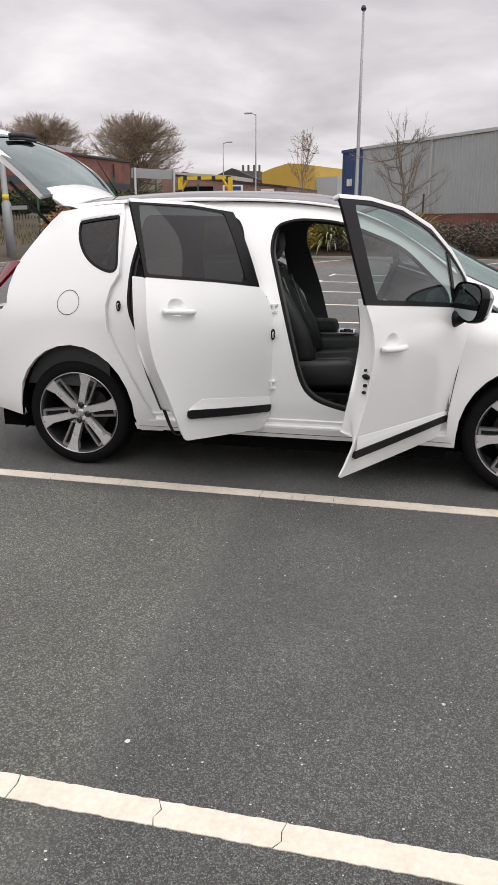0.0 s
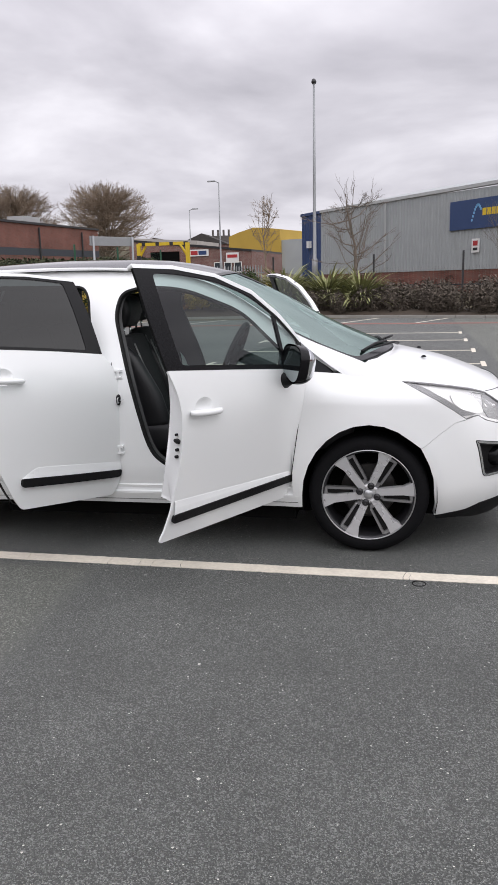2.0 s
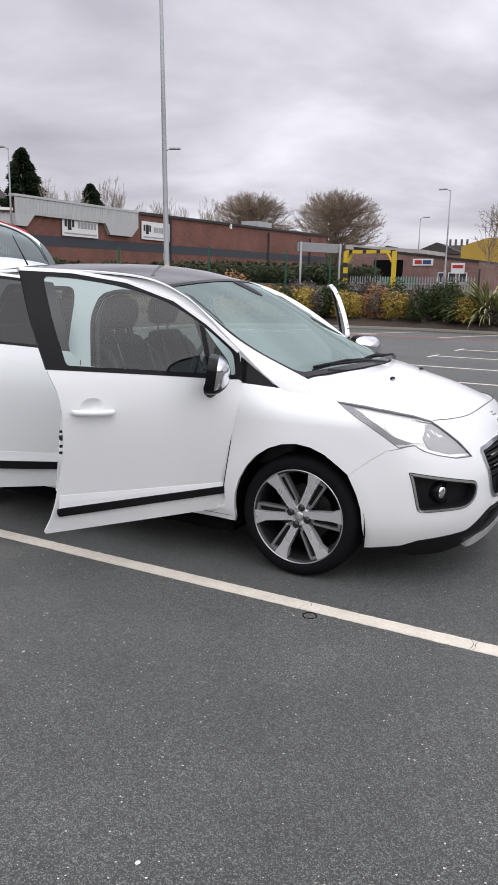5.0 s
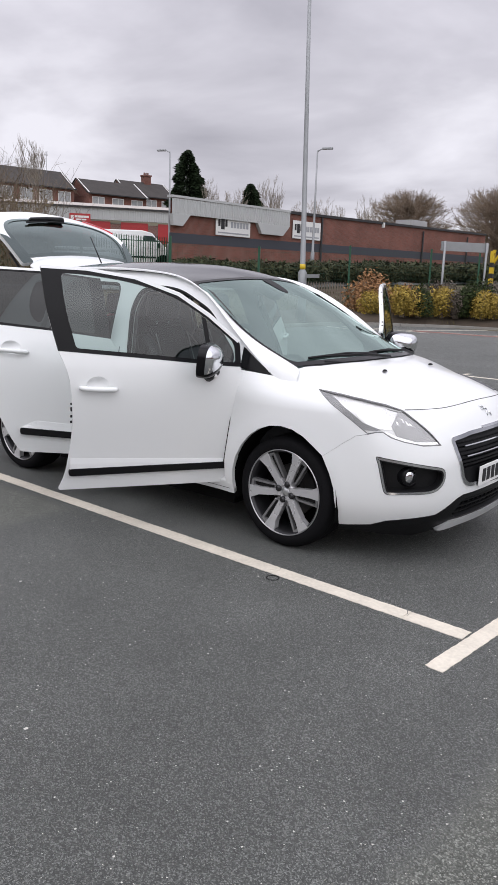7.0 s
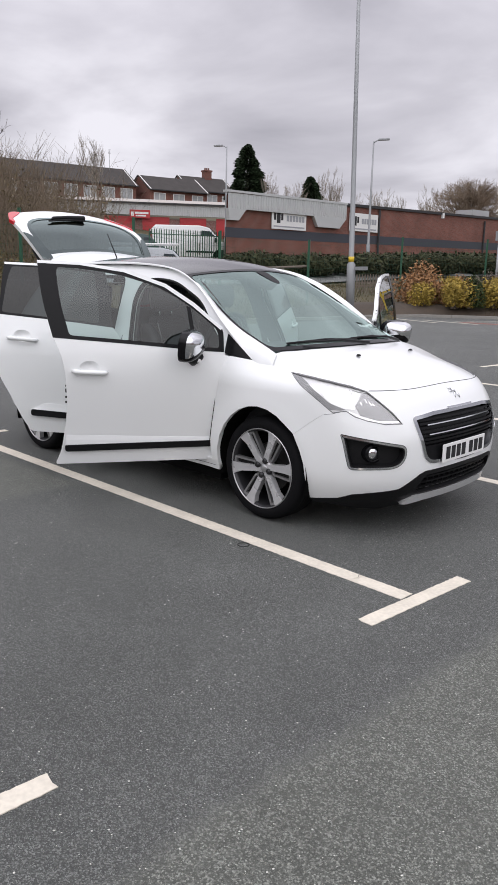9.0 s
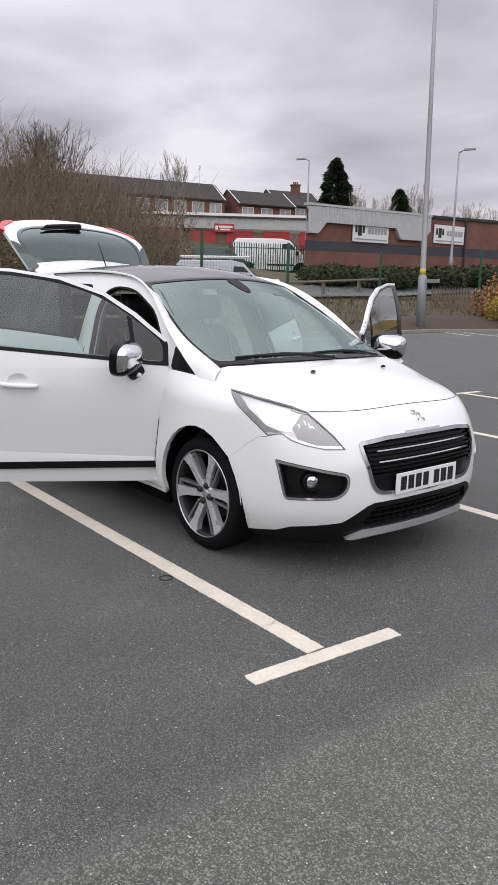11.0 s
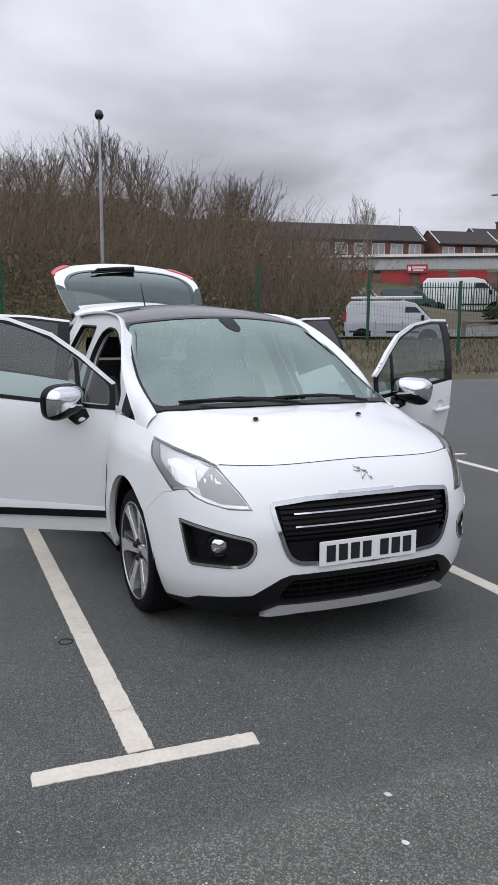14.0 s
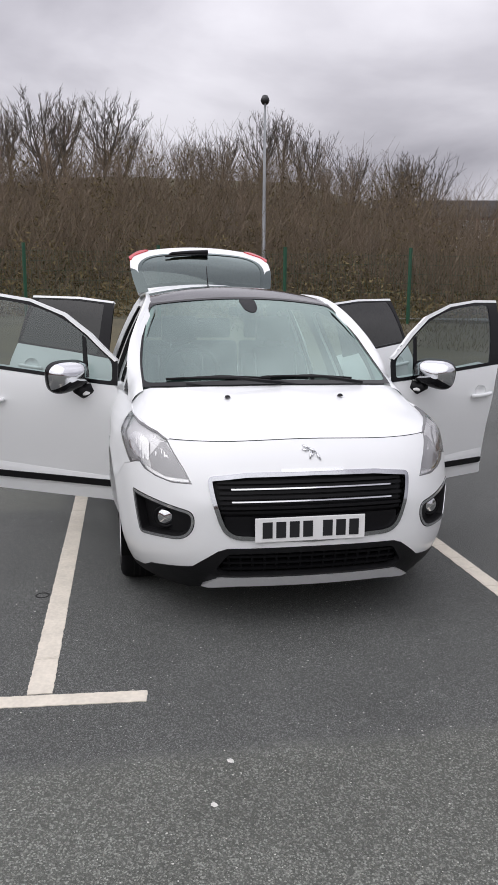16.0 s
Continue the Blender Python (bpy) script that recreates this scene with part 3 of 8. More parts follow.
def sx(pts):
    return [(arc(p[0]), *p[1:]) for p in pts]


def arch(cx, rx, top, foot, a0=0, a1=180, n=14):
    return [(cx + rx * math.cos(radians(a0 + (a1 - a0) * i / n)), 0.33 + (top - 0.33) * math.sin(radians(a0 + (a1 - a0) * i / n)), 0) for i in range(n + 1)]


F_ARCH = arch(1.3065, 0.362, 0.735, 0.25)
R_ARCH = arch(-1.3065, 0.385, 0.765, 0.25)

# bonnet: a height over the plan
CROWN = [(1.15, 1.115), (1.3, 1.102), (1.45, 1.080), (1.615, 1.047), (1.78, 1.005), (1.92, 0.955), (2.0, 0.922), (2.06, 0.893), (2.10, 0.872)]


def bonnet_z(x, y):
    fore = 0.118 * (abs(y) / 0.78) ** 2.2
    rear = 0.045 * (abs(y) / 0.70) ** 2 + 0.075 * smooth(0.69, 0.785, abs(y))
    k = smooth(1.32, 1.72, x)
    return (x, y, catmull(CROWN, x) - rear + (rear - fore) * k)


edge = [(1.284, -0.764), (1.38, -0.770), (1.475, -0.770), (1.60, -0.752), (1.75, -0.715), (1.885, -0.655), (1.918, -0.632), (1.983, -0.53), (2.030, -0.432), (2.056, -0.198), (2.060, 0.0)]
rear_edge = [(1.284, -0.764), (1.275, -0.712), (1.345, -0.58), (1.43, -0.25), (1.445, 0.0)]
bonnet_line = edge + [(x, -y) for x, y in edge[-2::-1]] + [(x, -y) for x, y in rear_edge[1:]] + rear_edge[-2:0:-1]
skin("bonnet", WHITE, bonnet_line, bonnet_z, car, step=0.05, thick=0.012, out=-0.006)


def under_bonnet(x, y):
    return (1.70 + (x - 1.70) * 1.02, y * 1.02, bonnet_z(x, y)[2] - 0.014)


skin("bonnet_landing", WHITE, bonnet_line, under_bonnet, car, "painted flange round the bonnet", step=0.06, thick=0.0)
# an added, unseen dark tray behind the bonnet line and round the lamps, so that no light comes up through the joints
Geo().box((0.98, -0.66, 0.30), (1.95, 0.66, 0.70)).done("engine_bay", DARK, car, "black light-blocking tray under the bonnet")

# nose and bumper in one piece, with openings for the grille and the fog lamps
HL_LOW = [(0.552, 0.700), (0.66, 0.698), (0.76, 0.716), (0.83, 0.738), (0.865, 0.765), (0.90, 0.762), (0.954, 0.752)]
half = [(0.0, 0.418), (0.40, 0.414), (0.44, 0.400), (0.565, 0.285), (0.70, 0.262), (0.85, 0.252), (0.93, 0.228), (arc(1.70), 0.212)]
half += [(arc(1.668), 0.33), (arc(1.655), 0.43), (arc(1.63), 0.51), (arc(1.585), 0.602)]
half += [(arc(1.70), 0.685), (arc(1.79), 0.738), (arc(1.850), 0.748)] + HL_LOW[-2::-1] + [(0.590, 0.765), (0.640, 0.828), (0.676, 0.875)]
half += [(0.44, 0.877), (0.2, 0.883), (0.0, 0.886)]
whole = half + [(-s, z) for s, z in half[-2:0:-1]]
GRILLE = [(0.0, 0.757, 0.0), (0.30, 0.753, 0.02), (0.480, 0.735, 0.03), (0.468, 0.64, 0.05), (0.410, 0.458, 0.08), (0.0, 0.440, 0.0)]
GRILLE = rounded([*GRILLE, *[(-p[0], *p[1:]) for p in GRILLE[-2:0:-1]]])
FOG = rounded([(0.935, 0.640, 0.015), (0.885, 0.428, 0.03), (0.605, 0.440, 0.07), (0.545, 0.50, 0.05), (0.548, 0.580, 0.04)])
skin("front_bumper", WHITE, whole, nose, car, "painted bumper and nose panel", holes=[GRILLE, FOG, [(-s, z) for s, z in FOG]], step=0.035, thick=0.03, flip=True)


def ring(poly, w):
    """The polygon drawn in by about w."""
    c = [sum(p[k] for p in poly) / len(poly) for k in (0, 1)]
    out = []
    n = len(poly)
    for i in range(n):
        a, b = Vector(poly[i - 2][:2]), Vector(poly[(i + 2) % n][:2])
        d = (b - a).normalized()
        nn = Vector((-d.y, d.x))
        q = Vector(poly[i]) + nn * w
        if not inside(tuple(q), poly):
            q = Vector(poly[i]) - nn * w
        out.append(tuple(q))
    return out


skin("grille_surround", DARK_CHROME, GRILLE, nose, car, "chrome grille surround", holes=[ring(GRILLE, 0.020)], step=0.03, thick=0.03, flip=True, out=0.006)
skin("grille_backing", SLAT, ring(GRILLE, 0.005), nose, car, "black grille insert", step=0.05, thick=0, flip=True, out=-0.035)


def bar_on(name, mat, s0, s1, z0, h, out, parent, label="", depth=0.02, sag=0.0):
    n = 24
    outline = [(s0 + (s1 - s0) * i / n, z0 + sag * (2 * i / n - 1) ** 2) for i in range(n + 1)]
    poly = outline + [(s, z + h) for s, z in outline[::-1]]
    return skin(name, mat, poly, nose, parent, label, step=0.05, thick=depth, flip=True, out=out)


for i in range(7):
    z = 0.575 + i * 0.0225
    w = 0.425 + 0.012 * (i / 6)
    bar_on("grille_slat", SLAT, -w, w, z, 0.013, -0.004 if i % 2 else -0.012, car, sag=-0.002)
for z in (0.628, 0.683):
    bar_on("grille_strip", CHROME, -0.375, 0.375, z, 0.0065, 0.0, car, "bright chrome grille strip", sag=-0.002)
bar_on("grille_lower_panel", SLAT, -0.41, 0.41, 0.466, 0.095, -0.012, car, "black number plate carrier")
bar_on("nose_badge_bar", CHROME_SOFT, -0.145, 0.145, 0.752, 0.013, 0.008, car, "silver strip above the grille")
for i in range(7):
    bar_on("badge_letter", ALLOY_DARK, -0.115 + i * 0.033, -0.097 + i * 0.033, 0.756, 0.005, 0.0095, car, depth=0.001)

seam = Geo().tube([nose(s_, 0.8885 - 0.0085 * smooth(0.0, 0.45, abs(s_))) for s_ in [-0.665 + 1.33 * i / 40 for i in range(41)]], 0.0020, 5)
seam.done("bonnet_seam", SEAL_GAP, car, "thin dark bonnet shut line", smooth=True)

# number plate with plain bars
plate = Geo().box((2.238, -0.275, 0.447), (2.246, 0.235, 0.560)).done("number_plate", PLATE, car, "white number plate with black bars", bevel=0.003)
for i in range(7):
    y = -0.242 + i * 0.062 + (0.030 if i > 3 else 0)
    Geo().box((2.244, y, 0.466), (2.2485, y + 0.045, 0.541)).done("plate_bar", INK, plate)

# fog lamp boxes
for sg in (1, -1):
    mir = sg < 0
    skin("fog_lamp_box", BLACK, FOG, nose, car, "black fog lamp recess", step=0.04, thick=0, flip=True, out=-0.045, mirror=mir)
    skin("fog_lamp_rim", BLACK, FOG, nose, car, "black recess frame", holes=[ring(FOG, 0.022)], step=0.03, thick=0.045, flip=True, out=0.001, mirror=mir)
    trim_line = FOG[7:]
    skin("fog_lamp_trim", CHROME, ring(FOG, 0.003), nose, car, "chrome recess trim", holes=[ring(FOG, 0.015)], step=0.03, thick=0.01, flip=True, out=0.004, mirror=mir)
    c = Vector((2.015, -0.655 * sg, 0.525))
    d = Vector((0.9, -0.3 * sg, 0.0)).normalized()
    m = Matrix.Translation(c) @ d.to_track_quat("-Y", "Z").to_matrix().to_4x4()
    lamp = Geo().lathe([(0.0, -0.012), (0.030, -0.008), (0.042, 0.0), (0.042, 0.05)], 24, m).done("fog_lamp", CHROME, car, "round clear fog lamp", smooth=True)
    Geo().lathe([(0.042, 0.0), (0.054, -0.006), (0.058, 0.01), (0.058, 0.05)], 24, m).done("fog_lamp_ring", BLACK_GLOSS, car, smooth=True)

# lower black apron, mesh intake and silver skid strip
low = [(0.0, 0.262), (0.46, 0.262), (0.50, 0.20), (0.62, 0.165), (0.80, 0.17), (0.93, 0.19), (arc(1.73), 0.190), (arc(1.70), 0.209), (0.93, 0.238), (0.85, 0.270), (0.70, 0.292), (0.575, 0.312), (0.442, 0.400), (0.40, 0.411), (0.0, 0.415)]
low = low + [(-s, z) for s, z in low[-1:0:-1]]
INTAKE = rounded([(0.0, 0.392, 0), (0.395, 0.388, 0.02), (0.462, 0.305, 0.02), (0.42, 0.275, 0.02), (0.0, 0.275, 0)])
INTAKE = INTAKE + [(-s, z) for s, z in INTAKE[::-1]]
skin("lower_apron", BLACK, low, nose, car, "black lower bumper apron", holes=[INTAKE], step=0.04, thick=0.03, flip=True, out=0.004)
skin("intake_backing", DARK, [(0.48, 0.27), (0.48, 0.40), (-0.48, 0.40), (-0.48, 0.27)], nose, car, step=0.06, thick=0, flip=True, out=-0.05)
for i in range(3):
    bar_on("intake_slat", SLAT, -0.44 + 0.012 * i, 0.44 - 0.012 * i, 0.292 + i * 0.033, 0.012, -0.015, car)
for i in range(15):
    s = -0.40 + i * 0.0571
    skin("intake_rib", SLAT, [(s - 0.005, 0.28), (s + 0.005, 0.28), (s + 0.005, 0.385), (s - 0.005, 0.385)], nose, car, step=0.05, thick=0.02, flip=True, out=-0.02)
skid = [(0.0, 0.220), (0.36, 0.220), (0.50, 0.207), (0.535, 0.213), (0.47, 0.250), (0.44, 0.262), (0.0, 0.262)]
skid = skid + [(-s, z) for s, z in skid[-1:0:-1]]


def skid_at(s, z):
    p = nose(s, 0.262)
    return (p[0] - 0.28 * (0.262 - z), p[1], z)


skin("skid_plate", SKID, skid, skid_at, car, "brushed silver skid strip", step=0.04, thick=0.04, flip=True, out=0.012)
Geo().box((1.62, -0.55, 0.17), (1.90, 0.55, 0.20)).done("front_undertray", DARK, car)

# headlamps
HL_TOP = [(0.552, 0.700), (0.590, 0.765), (0.640, 0.828), (0.680, 0.880)]
HEAD = HL_TOP + [(0.76, 0.905), (0.90, 0.928), (1.05, 0.944), (1.20, 0.953), (1.305, 0.957)] + [(1.20, 0.912), (1.10, 0.862), (1.02, 0.805), (0.972, 0.765)] + HL_LOW[:0:-1]
BOWL = surface("lamp_bowl", (0.66, 0.66, 0.67), 0.28, metal=0.6, vary=0.06)
LAMP_RIM = surface("lamp_rim_grey", (0.12, 0.12, 0.125), 0.3, vary=0.1)
BOWL_MID = surface("lamp_mid_grey", (0.34, 0.34, 0.35), 0.25, metal=0.5, vary=0.08)
BOWL_GREY = surface("lamp_grey", (0.24, 0.242, 0.25), 0.35, vary=0.1)
for mir in (False, True):
    lampm = skin("headlamp", LENS, HEAD, nose, car, "clear swept-back headlamp", step=0.03, thick=0.0, flip=True, out=0.002, mirror=mir)
    skin("lamp_housing", BOWL, HEAD, nose, lampm, "pale lamp bowl", step=0.03, thick=0, flip=True, out=-0.012, mirror=mir)
    skin("lamp_edge", LAMP_RIM, HEAD, nose, lampm, "dark grey lamp edge", holes=[ring(HEAD, 0.006)], step=0.03, thick=0.02, flip=True, out=-0.001, mirror=mir)
    back = [(1.295, 0.953), (1.20, 0.914), (1.10, 0.864), (1.02, 0.806), (0.975, 0.772), (0.90, 0.772), (0.868, 0.778), (0.90, 0.79), (0.965, 0.812), (1.02, 0.862), (1.10, 0.915), (1.18, 0.943)]
    skin("lamp_rear_trim", BOWL_GREY, back[::-1], nose, lampm, "grey lamp trim", step=0.03, thick=0.004, flip=True, out=-0.006, mirror=mir)
    tip = [(0.575, 0.722), (0.70, 0.722), (0.79, 0.748), (0.80, 0.80), (0.72, 0.868), (0.69, 0.868), (0.645, 0.815), (0.60, 0.758)]
    skin("lamp_front_chamber", BOWL_MID, tip, nose, lampm, "grey front chamber", step=0.03, thick=0.004, flip=True, out=-0.008, mirror=mir)
    for poly in ([(0.80, 0.775), (0.93, 0.788), (0.985, 0.842), (0.965, 0.888), (0.88, 0.893), (0.80, 0.862)], [(0.675, 0.752), (0.765, 0.770), (0.772, 0.815), (0.725, 0.842), (0.672, 0.805)]):
        def facet(u, v):
            k = 0.008 + 0.0010 * noise.noise(Vector((u * 70, v * 60, 1.0))) + 0.0004 * math.sin(u * 330)
            p = Vector(nose(u, v))
            return tuple(p + Vector((-0.8 * k, 0.5 * k, 0)))
        skin("lamp_reflector", REFLECT, rounded(poly, 0.02), facet, lampm, "faceted bright reflector", step=0.008, thick=0.0, flip=True, out=-0.002, mirror=mir)
    drl = [(0.568, 0.708), (0.70, 0.707), (0.80, 0.733), (0.85, 0.762), (0.85, 0.772), (0.79, 0.746), (0.69, 0.719), (0.572, 0.719)]
    skin("running_light", REFLECT, drl, nose, lampm, "clear running light strip", step=0.03, thick=0.004, flip=True, out=-0.004, mirror=mir)

# wings with arches
wing = [(0.893, 0.255), (0.893, 0.99), (0.905, 1.018), (1.02, 1.010), (1.148, 0.999), (1.22, 0.993), (1.30, 0.980), (1.40, 0.968), (1.515, 0.960)]
wing_s = sx(wing) + [(s, z) for s, z in HEAD[8:14]] + sx([(1.846, 0.750), (1.79, 0.7395), (1.70, 0.6868), (1.586, 0.604)])
wing_s += sx([(p[0], p[1]) for p in F_ARCH if p[0] < 1.575]) + sx([(0.943, 0.255)])
quarter = [(-0.895, 0.255), (-0.925, 0.345)] + [(p[0], p[1]) for p in R_ARCH if -1.66 < p[0] < -0.925]
quarter += [(-1.688, 0.345), (-1.70, 0.30), (-1.86, 0.325), (-2.0, 0.33), (-2.10, 0.33), (-2.128, 0.33), (-2.128, 0.80), (-2.05, 0.92), (-1.83, 0.955), (-1.80, 0.99), (-1.86, 1.10), (-1.905, 1.235), (-1.90, 1.35), (-1.90, 1.46), (-1.88, 1.525), (-1.5, 1.548), (-1.04, 1.570), (-1.02, 1.50), (-1.012, 1.18)]
quarter += [(-1.06, 1.10), (-1.085, 1.0), (-1.072, 0.86), (-1.02, 0.74), (-0.95, 0.62), (-0.86, 0.44), (-0.80, 0.34), (-0.76, 0.255)]
QWIN = rounded([(-1.455, 1.468, 0.03), (-1.050, 1.505, 0.02), (-1.022, 1.195, 0.05), (-1.08, 1.172, 0.08), (-1.24, 1.235, 0.12), (-1.38, 1.36, 0.1)])
sill_poly = [(0.935, 0.256), (0.94, 0.30), (0.90, 0.33), (-0.86, 0.33), (-0.93, 0.30), (-0.92, 0.262)]


def in_side(d):
    def fn(s, z):
        p = body(s, z)
        return (p[0], p[1] + d, p[2])
    return fn


FRONT_GAP = rounded([(-0.035, 0.97, 0.1), (0.067, 0.563, 0.12), (0.16, 0.478, 0.08), (0.35, 0.425, 0.08), (0.80, 0.415, 0.06), (0.855, 0.52, 0.08), (0.865, 1.10, 0.06), (0.60, 1.345, 0.1), (0.25, 1.478, 0.12), (0.0, 1.490, 0.06), (-0.12, 1.455, 0.05), (-0.145, 1.33, 0.06)])
REAR_GAP = rounded([(-0.255, 0.425, 0.05), (-0.225, 0.62, 0.06), (-0.235, 1.0, 0.05), (-0.278, 1.30, 0.1), (-0.300, 1.43, 0.05), (-0.345, 1.497, 0.05), (-0.90, 1.505, 0.04), (-0.965, 1.20, 0.08), (-0.965, 0.98, 0.08), (-0.85, 0.72, 0.08), (-0.72, 0.49, 0.06), (-0.66, 0.425, 0.05)])
frame_poly = [(0.935, 0.26), (0.925, 1.03), (1.145, 1.008), (0.90, 1.195), (0.70, 1.340), (0.5, 1.455), (0.25, 1.537), (-0.05, 1.570), (-0.5, 1.581), (-1.08, 1.570), (-1.10, 1.10), (-1.10, 0.80), (-0.90, 0.45), (-0.86, 0.26)]
for mir in (False, True):
    # dark strips laid on the panels draw the shade in the door joints
    meet = [(0.884, 0.415), (0.898, 0.514), (0.912, 0.613), (0.927, 0.712), (0.939, 0.811), (0.947, 0.911), (0.944, 0.985)]
    skin("shut_line", SEAL_GAP, sx([(x - 0.0022, z) for x, z in meet][::-1] + [(x + 0.0015, z) for x, z in meet]), body, car, "dark joint between wing and open door", step=0.05, thick=0.003, flip=True, out=0.003, mirror=mir)
    meet = [(-0.110, 0.415), (-0.103, 0.517), (-0.097, 0.617), (-0.093, 0.717), (-0.090, 0.817), (-0.090, 0.917), (-0.099, 1.018), (-0.107, 1.068)]
    skin("shut_line", SEAL_GAP, sx([(x - 0.0315, z) for x, z in meet][::-1] + [(x - 0.0285, z) for x, z in meet]), in_side(0.035), car, "dark joint between pillar and open rear door", step=0.05, thick=0.003, flip=True, out=0.003, mirror=mir)
    skin("front_wing", WHITE, wing_s, body, car, "painted front wing", step=0.04, thick=0.03, flip=True, mirror=mir)
    q = skin("rear_quarter", WHITE, sx(quarter), body, car, "painted rear quarter with arch", holes=[sx(QWIN)], step=0.045, thick=0.03, flip=True, mirror=mir)
    skin("quarter_window", TINT, sx(QWIN), body, car, "dark tinted quarter window", step=0.05, thick=0, flip=True, out=-0.006, mirror=mir)
    top_q = [p for p in sx([(-1.455, 1.480), (-1.25, 1.500), (-1.045, 1.517), (-1.045, 1.507), (-1.25, 1.490), (-1.45, 1.469)])]
    skin("quarter_trim", SATIN, top_q, body, car, "bright strip over the quarter window", step=0.05, thick=0.003, flip=True, out=0.003, mirror=mir)
    skin("quarter_seal", BLACK_GLOSS, sx(QWIN), body, car, "black window border", holes=[ring(sx(QWIN), 0.016)], step=0.04, thick=0.006, flip=True, out=0.001, mirror=mir)
    skin("sill", WHITE, sx(sill_poly), body, car, "painted sill", step=0.06, thick=0.06, flip=True, mirror=mir)
    skin("side_frame", WHITE, sx(frame_poly), in_side(0.035), car, "painted door aperture frame", holes=[sx(FRONT_GAP), sx(REAR_GAP)], step=0.05, thick=0.05, flip=True, mirror=mir)
    skin("inner_trim", PILLAR, sx(frame_poly), in_side(0.095), car, "dark cabin pillar trim", holes=[ring(sx(FRONT_GAP), 0.02), ring(sx(REAR_GAP), 0.02)], step=0.07, thick=0.0, flip=True, mirror=mir)
    for nm, gap in (("door_seal", FRONT_GAP), ("door_seal", REAR_GAP)):
        skin(nm, SEAL_GAP, sx(gap), in_side(0.040), car, "black rubber door seal", holes=[ring(sx(gap), 0.014)], step=0.05, thick=0.03, flip=True, out=0.004, mirror=mir)
    for z0, z1 in ((0.284, 0.287),):
        ln = [(arc(0.92), z0), (arc(0.92), z1), (arc(-0.90), z1), (arc(-0.90), z0)]
        skin("sill_line", SEAL_GAP, ln, body, car, "dark sill joint", step=0.08, thick=0.0, flip=True, out=0.002, mirror=mir)
    # stepped top of the sill
    xs_ = [0.925 - 0.0735 * i for i in range(25)]
    steps = [[(body(arc(x), z)[0], (body(arc(x), z)[1] + d) * (-1 if mir else 1), z) for x in xs_] for z, d in ((0.322, -0.002), (0.334, 0.004), (0.338, 0.020), (0.350, 0.026), (0.368, 0.024), (0.374, 0.034), (0.395, 0.0352))]
    link_mesh("sill_step", [p for r in steps for p in r], [(i * 25 + j, i * 25 + j + 1, i * 25 + 26 + j, i * 25 + 25 + j)[::1 if mir else -1] for i in range(6) for j in range(24)], WHITE, car, "stepped painted sill top", smooth=False)
    for x, z in ((-0.100, 0.575), (-0.094, 1.005)):
        hp = Vector(side(x, z)) + Vector((0.0, 0.030, 0))
        hp.y *= -1 if mir else 1
        hb = Geo().box(hp - Vector((0.030, 0.012, 0.026)), hp + Vector((0.026, 0.012, -0.012))).box(hp - Vector((0.030, 0.012, -0.012)), hp + Vector((0.026, 0.012, 0.026)))
        hb.tube([hp + Vector((0.004, -0.004, -0.024)), hp + Vector((0.004, -0.004, 0.024))], 0.010, 10)
        hb.done("door_hinge", WHITE, car, "white painted hinge", bevel=0.003)
    mini = rounded([(0.915, 1.158, 0.01), (0.925, 1.030, 0.015), (1.128, 1.012, 0.015)])
    skin("front_quarter_light", BLACK_GLOSS, sx(mini), body, car, "small dark front quarter light", step=0.04, thick=0.004, flip=True, out=-0.03, mirror=mir)
    fuel = [(arc(-1.335) + 0.078 * math.cos(a * math.pi / 12), 1.010 + 0.072 * math.sin(a * math.pi / 12)) for a in range(24)]
    if not mir:
        skin("fuel_flap_gap", SEAL_GAP, fuel, body, car, "shadow gap of the round fuel flap", holes=[ring(fuel, 0.004)], step=0.04, thick=0.0, flip=True, out=0.0012)
    # tail lamp on the body
    tl = rounded([(-1.885, 1.235, 0.02), (-1.925, 1.15, 0.03), (-1.98, 1.05, 0.03), (-2.06, 0.98, 0.02), (-2.09, 1.15, 0.03), (-2.05, 1.22, 0.03)])
    skin("tail_lamp", TAIL_RED, sx(tl), body, car, "red tail lamp", step=0.04, thick=0.02, flip=True, out=0.004, mirror=mir)
    # latch loops on the pillars, on dark plates
    for x, z in ((-1.012, 0.995), (-0.090, 0.862)):
        p = Vector(side(x, z)) + Vector((0.0, 0.026, 0))
        sg = -1 if mir else 1
        p.y *= sg
        m = Matrix.Translation(p) @ Matrix.Diagonal((0.62, sg, 1.5, 1))
        plate = Geo().lathe([(0.0, -0.008), (0.015, -0.008), (0.020, -0.004), (0.021, 0.01)], 20, m).done("latch_plate", BLACK, car, "dark latch plate on the pillar", smooth=True)
        Geo().tube([p + Vector((0.004, 0.0, 0.014)), p + Vector((0.004, -0.022 * sg, 0.014)), p + Vector((0.004, -0.022 * sg, -0.014)), p + Vector((0.004, 0.0, -0.014))], 0.004, 8).done("latch_loop", SATIN, plate, "steel latch loop", smooth=True)
        Geo().tube([p + Vector((0.012, -0.006 * sg, 0.0)), p + Vector((0.034, -0.004 * sg, 0.002))], 0.0022, 6).done("latch_screw", SATIN, plate)

for mir in (False, True):
    lining = [(-1.09, 0.50), (-1.09, 1.56), (-1.50, 1.535), (-1.82, 1.50), (-1.84, 1.10), (-1.78, 0.95), (-1.90, 0.80), (-1.90, 0.50)]
    skin("quarter_lining", DASH, sx(lining), in_side(0.07), car, "dark lining of the rear quarter", holes=[ring(sx(QWIN), -0.02)], step=0.07, thick=0.0, flip=True, mirror=mir)

